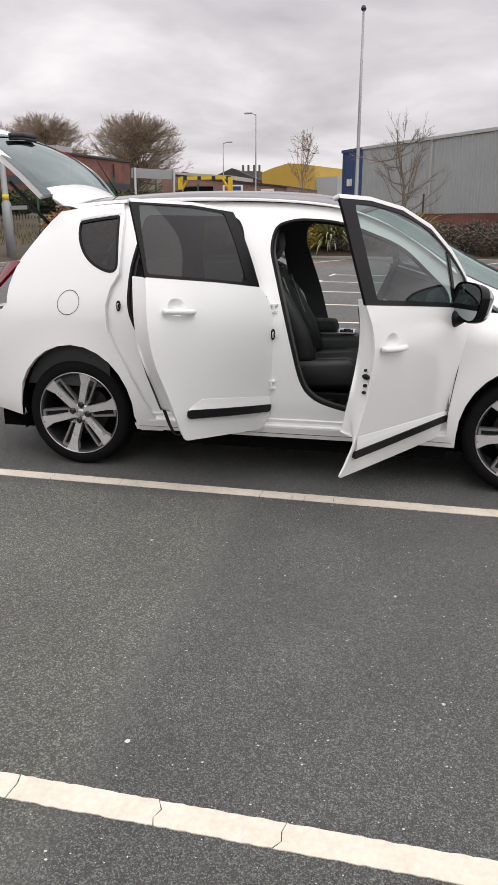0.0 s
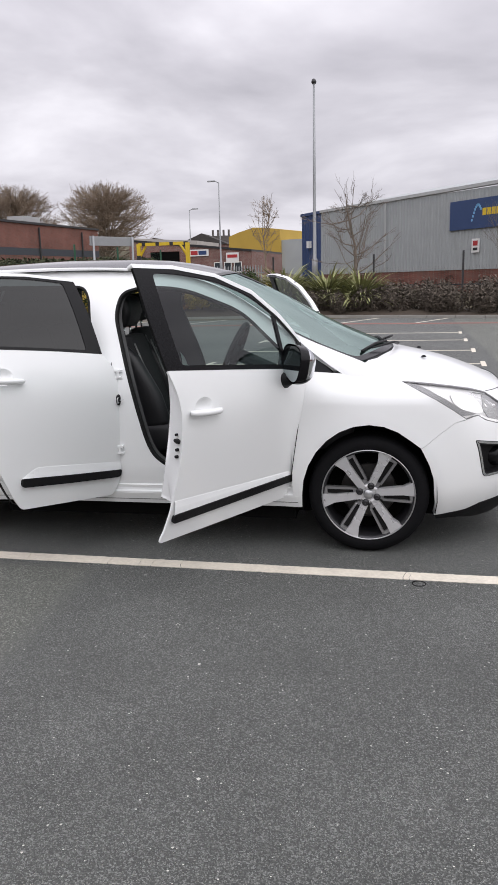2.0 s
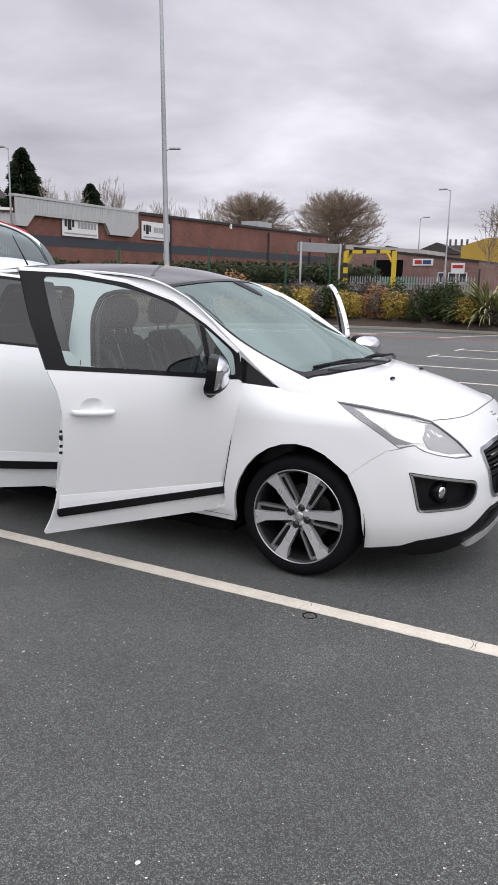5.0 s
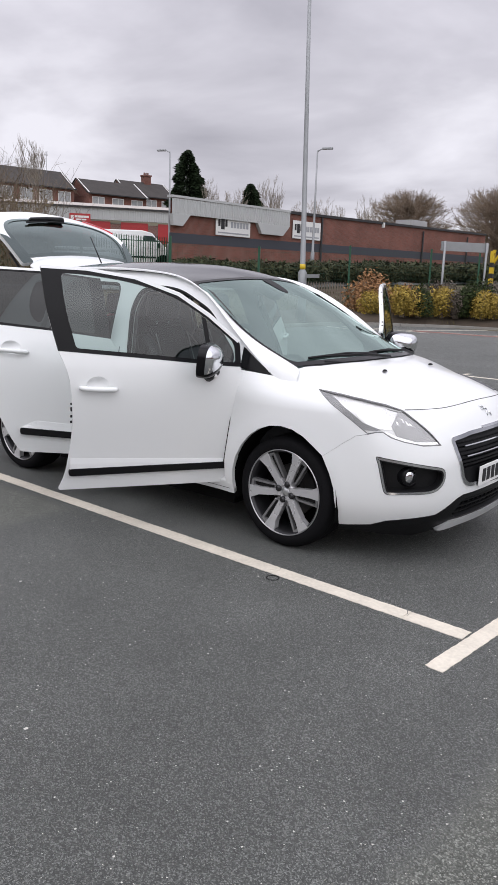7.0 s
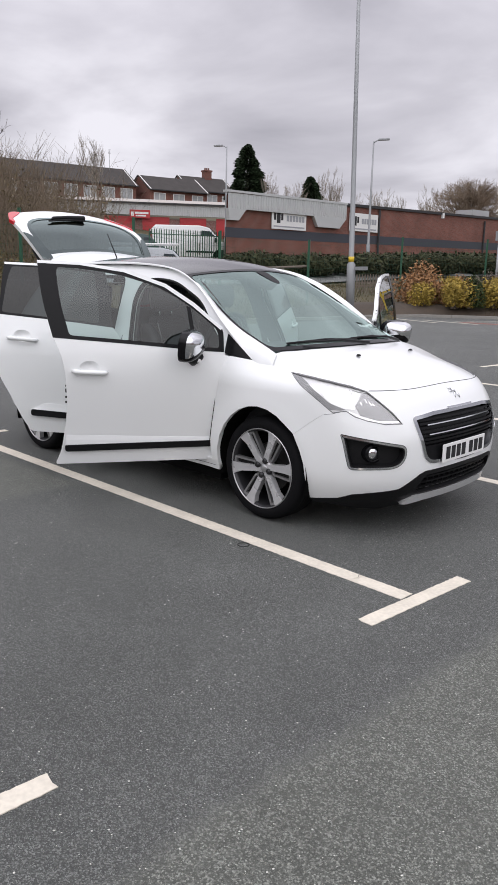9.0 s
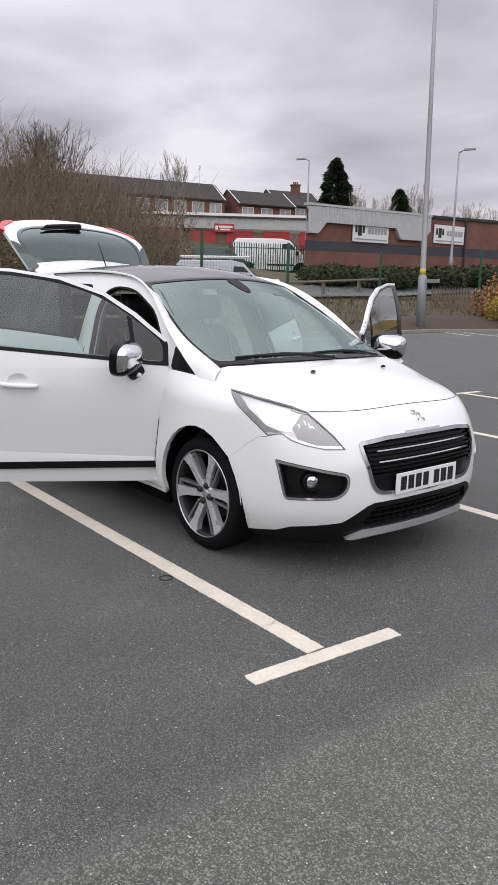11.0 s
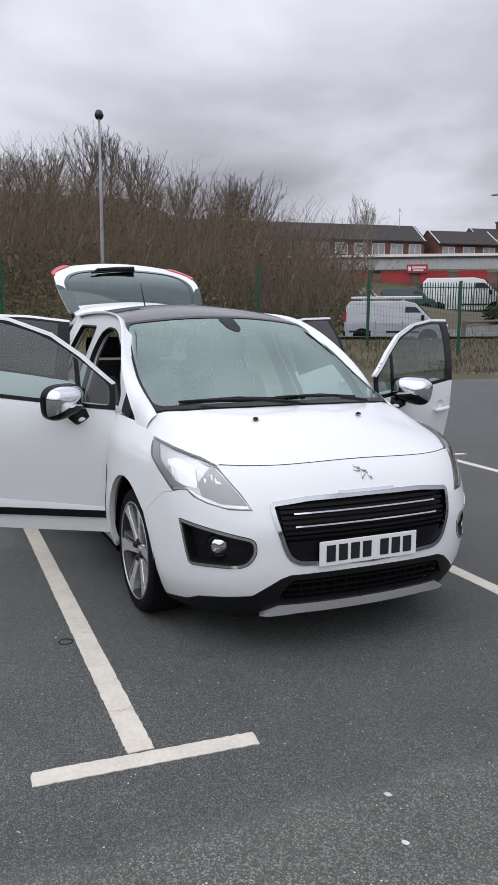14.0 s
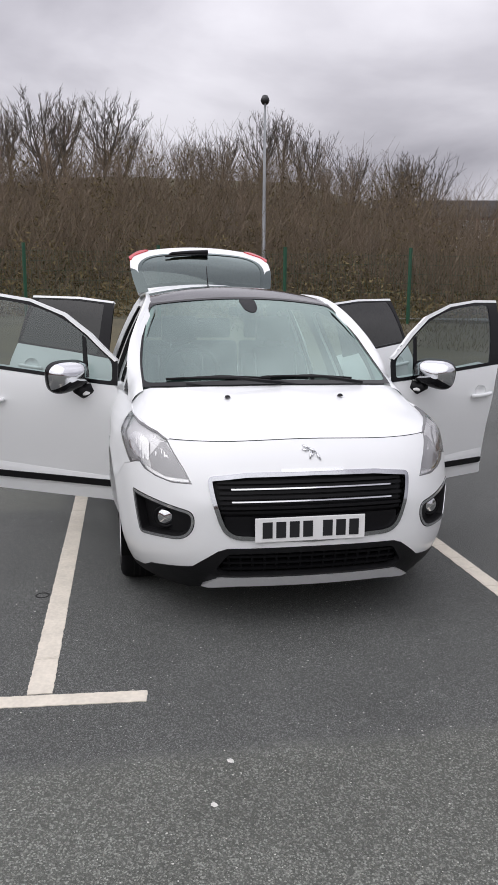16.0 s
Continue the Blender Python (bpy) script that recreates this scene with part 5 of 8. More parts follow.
GATE = rounded([(-1.0, 0.0, 0.02), (1.0, 0.0, 0.02), (1.0, 0.85, 0.15), (0.90, 1.0, 0.06), (-0.90, 1.0, 0.06), (-1.0, 0.85, 0.15)])
GATE_GLASS = rounded([(-0.88, 0.06, 0.06), (0.88, 0.06, 0.06), (0.92, 0.50, 0.25), (0.74, 0.755, 0.25), (-0.74, 0.755, 0.25), (-0.92, 0.50, 0.25)])
gate = skin("tailgate", WHITE, GATE, gate_at, car, "raised white tailgate", holes=[GATE_GLASS], step=0.06, thick=0.035, flip=True)
skin("tailgate_window", GATE_TINT, GATE_GLASS, gate_at, gate, "dark tinted rear window", step=0.08, thick=0, out=-0.004, flip=True)
skin("window_border", GATE_EDGE, GATE_GLASS, gate_at, gate, "black window border", holes=[ring(GATE_GLASS, 0.05)], step=0.06, thick=0.004, out=0.001, flip=True)
skin("tailgate_lining", DASH, ring(GATE, 0.02), gate_at, gate, "black tailgate lining", holes=[ring(GATE_GLASS, -0.01)], step=0.08, thick=0, out=-0.04, flip=True)
for mir in (1, -1):
    poly = rounded([(0.76 * mir, 0.985), (0.965 * mir, 0.82), (0.985 * mir, 0.66), (1.04 * mir, 0.78), (0.96 * mir, 1.03), (0.86 * mir, 1.05)][::mir], 0.04)
    skin("gate_lamp", RED_LAMP, poly, gate_at, gate, "red lamp corner of the tailgate", step=0.05, thick=0.03, out=0.008, flip=True)
w = Geo()
pts = [Vector(gate_at(a, b)) + Vector((0.010, 0, 0.022)) for a, b in ((-0.12, 0.685), (0.15, 0.68), (0.40, 0.665), (0.44, 0.635))]
w.tube(pts, [0.028, 0.020, 0.015, 0.010], 8)
w.tube([Vector(gate_at(a, b)) + Vector((0.006, 0, 0.014)) for a, b in ((0.50, 0.615), (0.2, 0.635), (-0.12, 0.65))], 0.009, 6)
w.done("rear_wiper", BLACK, gate, "black rear wiper", smooth=True)
for sg in (1, -1):
    Geo().tube([(-1.52, -0.53 * sg, 1.40), (-1.80, -0.56 * sg, 1.70)], 0.011, 8).done("gas_strut", BLACK, gate, "black gas strut", smooth=True)
# white spoiler lip at the hinge, tipped up with the gate
n = 20
vs, fs = [], []
PROF = [(0.10, -0.012), (0.06, 0.012), (0.0, 0.030), (-0.07, 0.055), (-0.125, 0.088), (-0.135, 0.072), (-0.09, 0.020), (0.0, -0.03)]
for i in range(n + 1):
    a = -1 + 2 * i / n
    p = Vector(roof_at(a, 0.965))
    k = 1 - 0.45 * abs(a) ** 6
    for dx, dz in PROF:
        vs.append(p + Vector((dx * k, 0.03 * a * (dx < 0), dz * k)))
q = len(PROF)
fs = [(i * q + j, i * q + (j + 1) % q, (i + 1) * q + (j + 1) % q, (i + 1) * q + j) for i in range(n) for j in range(q)] + [tuple(range(q)), tuple(range((n + 1) * q - 1, n * q - 1, -1))]
g = Geo()
g.v, g.f = vs, fs
g.done("spoiler", WHITE, gate, "white roof-end spoiler", smooth=True)
for sgn in (1, -1):
    tr = rounded([(0.84 * sgn, 0.0), (1.004 * sgn, 0.0), (1.004 * sgn, 0.46), (0.93 * sgn, 0.40), (0.87 * sgn, 0.25)][::sgn], 0.03)
    skin("gate_side_trim", GATE_EDGE, tr, gate_at, gate, "black lower gate trim", step=0.06, thick=0.0, flip=True, out=0.004)
# lower rear closure and bumper core
Geo().box((-2.06, -0.70, 0.35), (-1.98, 0.70, 0.93)).done("rear_panel", WHITE, car, "lower rear panel")
Geo().box((-2.0, -0.66, 0.42), (-1.05, 0.66, 0.60)).done("boot_floor", DASH, car, "dark boot floor")
Geo().tube([(-1.32, 0.0, 1.645), (-1.46, 0.0, 1.86)], [0.006, 0.003], 6).done("aerial", BLACK, car, "short black aerial", smooth=True)

# wheels
WR = 0.332


def wheel(ax, sg):
    """Tyre, rim, six split spokes, bolts, disc; the outer face looks to -y before the turn."""
    w = new("wheel")
    w.parent = car
    w["label"] = "six-spoke alloy wheel with low tyre"
    R = 0.256
    prof = [(R - 0.012, 0.095), (R + 0.004, 0.108), (0.288, 0.112), (0.312, 0.104), (0.327, 0.085), (WR, 0.05), (WR, -0.05), (0.327, -0.085), (0.312, -0.104), (0.288, -0.112), (R + 0.004, -0.108), (R - 0.012, -0.095)]
    ty = Geo().lathe(prof, 64)
    tyre = ty.done("tyre", TYRE, w, "black low-profile tyre", smooth=True)
    gr = Geo()
    for y in (-0.045, -0.015, 0.015, 0.045):
        gr.lathe([(WR + 0.0006, y - 0.004), (WR + 0.0006, y + 0.004)], 48)
    gr.done("tread_groove", SEAL_GAP, tyre)
    rim = Geo().lathe([(R + 0.002, -0.104), (R - 0.001, -0.110), (R - 0.004, -0.110), (R - 0.006, -0.104)], 64).done("rim", ALLOY_RIM, w, "machined alloy rim", smooth=True)
    Geo().lathe([(R - 0.006, -0.1035), (R - 0.015, -0.098), (R - 0.019, -0.080)], 64).done("rim_lip", ALLOY_DARK, w, "grey inner lip of the rim", smooth=True)
    Geo().lathe([(R - 0.009, -0.096), (R - 0.016, -0.085), (R - 0.022, -0.03), (R - 0.03, 0.09)], 48).done("rim_barrel", ALLOY_DARK, w, "dark inner barrel of the rim", smooth=True)
    Geo().lathe([(R - 0.032, 0.03), (0.0, 0.03)], 40).done("wheel_inside", DARK, w)
    Geo().lathe([(0.155, 0.0), (0.155, 0.02), (0.07, 0.02), (0.07, -0.02), (0.0, -0.02)], 40).done("brake_disc", DISC, w, "steel brake disc", smooth=False)
    for k in range(6):
        m = Matrix.Rotation(radians(60 * k), 4, "Y")
        sp = Geo()
        # broad flat blade and slim blade beside it
        def blade(pts, y0, y1, th):
            top = [Vector((x, y0 + (y1 - y0) * (z / R), z)) for x, z in pts]
            bot = [p + Vector((0, th, 0)) for p in top]
            c = sum(((p) for p in top), Vector()) / len(top)
            top_in = [p.lerp(c, 0.06) + Vector((0, -0.004, 0)) for p in top]
            n = len(pts)
            vs = [m @ p for p in top_in + top + bot]
            fs = [tuple(range(n))] + [(i, (i + 1) % n, n + (i + 1) % n, n + i) for i in range(n)] + [(n + i, n + (i + 1) % n, 2 * n + (i + 1) % n, 2 * n + i) for i in range(n)]
            return vs, fs
        for nm, mat_, lab, pts_, y0, y1, th in (
                ("spoke", ALLOY, "broad machined spoke", [(-0.026, 0.036), (0.012, 0.036), (0.015, 0.190), (0.024, R - 0.004), (-0.058, R - 0.004), (-0.034, 0.190)], -0.076, -0.102, 0.035),
                ("slim_spoke", ALLOY_MID, "grey slim spoke", [(0.030, 0.074), (0.043, 0.076), (0.064, R - 0.022), (0.050, R - 0.016)], -0.070, -0.094, 0.03),
                ("spoke_bridge", ALLOY_MID, "bridge joining the spokes at the rim", [(0.012, R - 0.034), (0.054, R - 0.034), (0.062, R - 0.014), (0.014, R - 0.006)], -0.070, -0.096, 0.03),
                ("spoke_slot", SEAL_GAP, "black slot between the spokes", [(0.010, 0.080), (0.036, 0.080), (0.054, R - 0.030), (0.014, R - 0.030)], -0.056, -0.074, 0.02),
                ("spoke_root", ALLOY_MID, "", [(0.006, 0.052), (0.034, 0.060), (0.040, 0.082), (0.008, 0.082)], -0.070, -0.076, 0.03)):
            vs, fs = blade(pts_, y0, y1, th)
            Geo().add(vs, fs).done(nm, mat_, rim, lab)
    Geo().lathe([(0.0, -0.086), (0.021, -0.084), (0.027, -0.079), (0.028, -0.05)], 32).done("centre_cap", SATIN, rim, "silver centre cap", smooth=True)
    Geo().lathe([(0.028, -0.078), (0.046, -0.078), (0.060, -0.068), (0.062, -0.04)], 32).done("hub", ALLOY, rim, smooth=True)
    for k in range(4):
        a = radians(90 * k + 8)
        Geo().lathe([(0.0, -0.094), (0.009, -0.098), (0.0125, -0.098), (0.013, -0.089), (0.018, -0.090), (0.020, -0.086), (0.020, -0.06)], 14, Matrix.Translation((0.050 * math.cos(a), 0, 0.050 * math.sin(a)))).done("wheel_bolt", BOLT, rim, "dark steel wheel bolt", smooth=True)
    w.matrix_basis = pose(ax, -0.742 * sg, WR, 0, 0, 0 if sg > 0 else 180) @ pose(0, 0, 0, 0, 25 if ax > 0 else 17, 0)
    return w


for ax in (1.3065, -1.3065):
    for sg in (1, -1):
        wheel(ax, sg)

# ---- cabin ----
def cushion(name, poly, y0, y1, mat, parent, label="", bevel=0.035):
    return Geo().prism(poly, y0, y1, 1).done(name, mat, parent, label, smooth=True, bevel=bevel)


def seat(x, y):
    """A front seat: cushion and backrest with raised bolsters, seams, headrest and base."""
    s = cushion("seat_cushion", [(x - 0.25, 0.49), (x + 0.27, 0.52), (x + 0.30, 0.60), (x + 0.24, 0.675), (x - 0.22, 0.63)], y - 0.17, y + 0.17, CLOTH, car, "black cloth seat", 0.03)
    cushion("backrest", [(x - 0.22, 0.60), (x - 0.06, 0.62), (x - 0.16, 0.95), (x - 0.26, 1.20), (x - 0.36, 1.19), (x - 0.33, 0.85)], y - 0.16, y + 0.16, CLOTH, s, "black cloth backrest", 0.04)
    for d in (-1, 1):
        cushion("cushion_bolster", [(x - 0.24, 0.48), (x + 0.24, 0.51), (x + 0.27, 0.60), (x + 0.20, 0.695), (x - 0.20, 0.665)], y + d * 0.21 - 0.05, y + d * 0.21 + 0.05, CLOTH_SIDE, s, "black side bolster", 0.04)
        cushion("back_bolster", [(x - 0.21, 0.62), (x + 0.0, 0.66), (x - 0.06, 0.85), (x - 0.19, 1.08), (x - 0.28, 1.16), (x - 0.35, 1.14), (x - 0.32, 0.85)], y + d * 0.20 - 0.05, y + d * 0.20 + 0.05, CLOTH_SIDE, s, "black side bolster", 0.045)
        Geo().tube([(x - 0.055, y + d * 0.155, 0.66), (x - 0.135, y + d * 0.158, 0.92), (x - 0.225, y + d * 0.158, 1.15)], 0.005, 6).done("seam", TRIM_GREY, s, "pale piped seam", smooth=True)
        Geo().tube([(x - 0.32, y + d * 0.06, 1.16), (x - 0.325, y + d * 0.06, 1.27)], 0.007, 6).done("headrest_post", CHROME, s, "", smooth=True)
    cushion("headrest", [(x - 0.29, 1.235), (x - 0.25, 1.33), (x - 0.27, 1.425), (x - 0.35, 1.44), (x - 0.385, 1.34), (x - 0.37, 1.24)], y - 0.13, y + 0.13, CLOTH_SIDE, s, "black headrest", 0.035)
    for d in (-0.20, 0.20):
        Geo().box((x - 0.20, y + d - 0.02, 0.28), (x + 0.20, y + d + 0.02, 0.48)).done("seat_base", BLACK, s, "black plastic seat base", bevel=0.012)
    Geo().tube([(x - 0.10, y - 0.232, 0.42), (x + 0.14, y - 0.232, 0.435)], 0.013, 8).done("height_lever", BLACK_GLOSS, s, "black seat lever", smooth=True)


seat(0.13, -0.37)
seat(-0.04, 0.37)
for y in (-0.42, 0.0, 0.42):
    s = cushion("rear_seat_cushion", [(-0.95, 0.48), (-0.46, 0.52), (-0.44, 0.60), (-0.55, 0.64), (-0.95, 0.60)], y - 0.20, y + 0.20, CLOTH, car, "black rear seat")
    cushion("rear_backrest", [(-0.95, 0.60), (-0.82, 0.62), (-0.98, 1.22), (-1.09, 1.22), (-1.06, 0.6)], y - 0.20, y + 0.20, CLOTH, s, "black rear backrest", 0.04)
    cushion("rear_headrest", [(-1.03, 1.235), (-1.00, 1.40), (-1.08, 1.41), (-1.11, 1.245)], y - 0.15, y + 0.15, CLOTH, s, "black rear headrest", 0.03)
# dashboard, binnacle, wheel
cushion("dashboard", [(0.80, 0.55), (0.74, 0.78), (0.78, 0.98), (0.92, 1.035), (1.18, 1.02), (1.28, 0.95), (1.2, 0.55)], -0.70, 0.70, DASH, car, "dark grey dashboard", 0.04)
cushion("instrument_hood", [(0.76, 0.98), (0.80, 1.06), (0.92, 1.075), (1.02, 1.02), (0.95, 0.97)], -0.56, -0.20, DASH, car, "hood over the dials", 0.03)
cushion("centre_console", [(-0.12, 0.40), (-0.12, 0.73), (0.28, 0.75), (0.55, 0.74), (0.80, 0.92), (0.88, 0.55)], -0.11, 0.11, DASH, car, "dark centre console", 0.03)
cushion("armrest", [(-0.11, 0.76), (-0.10, 0.838), (0.18, 0.842), (0.20, 0.77)], -0.10, 0.10, CLOTH, car, "black armrest", 0.025)
cup = Geo().lathe([(0.040, -0.004), (0.044, -0.008), (0.044, 0.01), (0.038, 0.01)], 24, Matrix.Translation((0.255, -0.045, 0.775)) @ pose(0, 0, 0, -90))
cup.box((0.20, -0.09, 0.765), (0.31, 0.09, 0.772)).done("cup_holder", CHROME, car, "chrome rimmed cup holder", smooth=False)
sw = Geo()
m = Matrix.Translation((0.485, -0.37, 1.075)) @ pose(0, 0, 0, 0, -66, 0)
ringp = [m @ Vector((0.185 * math.cos(a * math.pi / 16), 0.185 * math.sin(a * math.pi / 16), 0)) for a in range(33)]
sw.tube(ringp, 0.016, 8, cap=False)
for a in (200, 340, 90):
    sw.tube([m @ Vector((0, 0, -0.02)), m @ Vector((0.18 * math.cos(radians(a)), 0.18 * math.sin(radians(a)), 0))], 0.016, 6)
sw.tube([m @ Vector((0, 0, 0.015)), m @ Vector((0, 0, -0.03))], 0.065, 16)
sw.tube([m @ Vector((0, 0, -0.03)), m @ Vector((0, 0, -0.30))], 0.04, 10)
sw.done("steering_wheel", DASH, car, "dark steering wheel", smooth=True)
Geo().box((0.42, -0.10, 1.44), (0.45, 0.10, 1.50)).done("rear_view_mirror", BLACK, car, "black rear view mirror", bevel=0.012)

# ---- plants ----
def bark(name, c):
    return surface(name, c, 0.9, vary=0.35, scale=2, fine=30)


BARK = bark("grey_brown_bark", (0.165, 0.135, 0.110))
BARK_GREY = bark("dark_grey_bark", (0.105, 0.092, 0.080))
BARK_WARM = bark("warm_brown_bark", (0.235, 0.180, 0.132))
BARK_DEEP = bark("deep_brown_bark", (0.150, 0.114, 0.078))
BARK_PALE = bark("pale_bark", (0.27, 0.235, 0.195))


def leaf_mat(name, c, vary=0.5):
    m, nt, b = node_material(name)
    N, L = nt.nodes, nt.links
    geo = N.new("ShaderNodeNewGeometry")
    mr = N.new("ShaderNodeMapRange")
    mr.inputs["To Min"].default_value, mr.inputs["To Max"].default_value = 1 - vary, 1 + vary
    L.new(geo.outputs["Random Per Island"], mr.inputs["Value"])
    v = N.new("ShaderNodeVectorMath")
    v.operation = "SCALE"
    v.inputs[0].default_value = c
    L.new(mr.outputs[0], v.inputs["Scale"])
    L.new(v.outputs[0], b.inputs["Base Color"])
    b.inputs["Roughness"].default_value = 0.8
    b.inputs["Specular IOR Level"].default_value = 0.15
    return m


L_YELLOW = leaf_mat("yellow_leaves", (0.33, 0.24, 0.055))
L_GREEN = leaf_mat("dark_green_leaves", (0.035, 0.050, 0.018))
L_HEDGE = leaf_mat("hedge_leaves", (0.044, 0.048, 0.024), 0.45)
L_HEATHER = leaf_mat("grey_brown_twigs", (0.11, 0.092, 0.075))
L_RUST = leaf_mat("rust_leaves", (0.30, 0.165, 0.08))
L_BLADE = leaf_mat("striped_blades", (0.27, 0.28, 0.13), 0.5)
L_DRY = leaf_mat("dry_grass", (0.088, 0.075, 0.036))
L_CONIFER = leaf_mat("conifer_needles", (0.018, 0.030, 0.014), 0.5)
L_BRUSH = leaf_mat("olive_brush", (0.125, 0.098, 0.048))


def grow(g, rng, p, d, length, r, depth, up, forks, sides, gnarl, spread, thin=0.004):
    """One limb and, from it, thinner ones."""
    n = 4 if depth > 1 else 3
    pts, q, dd = [p], p, d.normalized()
    for _ in range(n):
        dd = (dd + Vector((rng.uniform(-1, 1), rng.uniform(-1, 1), rng.uniform(-1, 1))) * gnarl + Vector((0, 0, up))).normalized()
        q = q + dd * (length / n)
        pts.append(q)
    r1 = r * (0.55 if depth else 0.3)
    g.tube(pts, [r + (r1 - r) * i / n for i in range(n + 1)], sides if depth > 1 else 3, cap=False)
    if depth == 0:
        return
    for k in range(forks):
        t = rng.uniform(0.35, 1.0) if k else 1.0
        i = min(n - 1, int(t * n))
        a = pts[i].lerp(pts[i + 1], t * n - i)
        side = Vector((rng.uniform(-1, 1), rng.uniform(-1, 1), rng.uniform(-0.2, 0.7)))
        nd = (dd + side * (spread if k else 0.35)).normalized()
        grow(g, rng, a, nd, length * rng.uniform(0.55, 0.8), max(r1 * rng.uniform(0.6, 0.85), thin), depth - 1, up, forks, sides, gnarl, spread, thin)


def bare_tree(name, mat, h, seed, label, trunk=0.3, depth=4, forks=4, spread=0.75, up=0.06, stems=1, r=None, thin=0.004):
    rng = random.Random(seed)
    root = new(name)
    tagged(root, label, "tree")
    t, c = Geo(), Geo()
    r = r or h * 0.013
    for s in range(stems):
        lean = Vector((rng.uniform(-0.35, 0.35), rng.uniform(-0.35, 0.35), 1)) if stems > 1 else Vector((rng.uniform(-0.05, 0.05), rng.uniform(-0.05, 0.05), 1))
        base = Vector((rng.uniform(-0.4, 0.4), rng.uniform(-0.4, 0.4), -0.3)) if stems > 1 else Vector((0, 0, -0.3))
        top = base + lean.normalized() * (h * trunk + 0.3)
        t.tube([base, base.lerp(top, 0.5), top], [r * 1.25, r * 1.05, r * 0.85], 8, cap=False)
        for k in range(forks + 1):
            side = Vector((rng.uniform(-1, 1), rng.uniform(-1, 1), rng.uniform(0.1, 0.6)))
            d = (lean.normalized() + side * (spread if k else 0.15)).normalized()
            a = base.lerp(top, rng.uniform(0.62, 1.0) if k else 1.0)
            grow(c, rng, a, d, h * (1 - trunk) * rng.uniform(0.30, 0.42) * (1.15 if not k else 1), r * 0.6, depth - 1, up, forks, 5, 0.16, spread, thin)
    t.done("trunk", mat, root, smooth=True, fix=False)
    c.done("crown", mat, root, "bare winter twigs", smooth=True, fix=False)
    return root


def leafy(name, mat, size, n, seed, label, category="shrub", leaf=0.06, twigs=True, flat=0.0, kind=""):
    """A shrub: a mound of small leaves with an uneven outline over twigs."""
    rng = random.Random(seed)
    root = new(name)
    tagged(root, label, category, kind=kind)
    g, tw = Geo(), Geo()
    lobes = [(Vector((rng.uniform(-0.6, 0.6) * size[0], rng.uniform(-0.6, 0.6) * size[1], rng.uniform(0.25, 0.62) * size[2])), rng.uniform(0.35, 0.6)) for _ in range(max(7, int(size[0] * 6)))]
    for i in range(n):
        c, k = rng.choice(lobes)
        d = Vector((rng.gauss(0, 1), rng.gauss(0, 1), rng.gauss(0, 1))).normalized()
        rr = rng.uniform(0.6, 1.05)
        p = c + Vector((d.x * size[0] * k, d.y * size[1] * k, d.z * size[2] * k)) * rr
        if p.z < 0.02:
            p.z = rng.uniform(0.0, 0.15)
        a = Vector((rng.gauss(0, 1), rng.gauss(0, 1), rng.gauss(0, 0.7))).normalized()
        b = a.cross(d).normalized() * leaf * rng.uniform(0.3, 0.55)
        a = a * leaf * rng.uniform(0.7, 1.5)
        g.add([p - a, p - b, p + a, p + b], [(0, 1, 2, 3)])
    for i in range(16):
        c, k = rng.choice(lobes)
        tw.tube([(rng.uniform(-0.1, 0.1), rng.uniform(-0.1, 0.1), -0.05), (c.x * 0.6, c.y * 0.6, c.z * 0.7), tuple(c + Vector((rng.uniform(-0.2, 0.2), rng.uniform(-0.2, 0.2), size[2] * 0.3)))], [0.02, 0.014, 0.006], 4, cap=False)
    tw.done("stems", BARK, root, smooth=True, fix=False)
    g.done("foliage", mat, root, smooth=False, fix=False)
    return root


def put(ob, x, y, z=None, rz=0.0, s=1.0):
    ob.matrix_basis = pose(x, y, height(x, y) if z is None else z, 0, 0, rz) @ Matrix.Scale(s, 4)
    return ob


def again(ob, x, y, rz=0.0, s=1.0, z=None):
    base = ob.scale.copy()
    ob.scale = (1, 1, 1)
    c = copy_thing(ob, pose(x, y, height(x, y) if z is None else z, 0, 0, rz) @ Matrix.Scale(s, 4))
    ob.scale = base
    return c


def phormium(seed, n=430, L_=1.7):
    rng = random.Random(seed)
    g = Geo()
    for i in range(n):
        a, el = rng.uniform(0, 6.283), rng.uniform(0.55, 1.5)
        d = Vector((math.cos(a), math.sin(a), 0))
        ln = L_ * rng.uniform(0.7, 1.15)
        w = rng.uniform(0.03, 0.052)
        s = Vector((-d.y, d.x, 0)) * w
        pts, p, e = [], d * rng.uniform(0, 0.25), el
        for k in range(6):
            pts.append(p)
            p = p + (d * math.cos(e) + Vector((0, 0, math.sin(e)))) * ln / 5
            e -= rng.uniform(0.12, 0.42)
        vs = []
        for k, q in enumerate(pts):
            f = 1 - (k / 5.0) ** 2.5
            vs += [q - s * f, q + Vector((0, 0, -0.012 * f)), q + s * f]
        g.add(vs, [(3 * k + j, 3 * k + j + 1, 3 * k + j + 4, 3 * k + j + 3) for k in range(5) for j in range(2)])
    ob = g.done("phormium", L_BLADE, fix=False)
    return tagged(ob, "large clump of striped sword-leaved flax", "plant", "flax clumps")


# the land far behind the fence is set out on a plan at a larger scale about the bay
def settle(ob, k=1.33, turn=0.0):
    c = Vector((4.2, -3.9, 1.5))
    ob.matrix_basis = Matrix.Translation(c) @ Matrix.Rotation(radians(turn), 4, "Z") @ Matrix.Scale(k, 4) @ Matrix.Translation(-c) @ ob.matrix_basis
    return ob


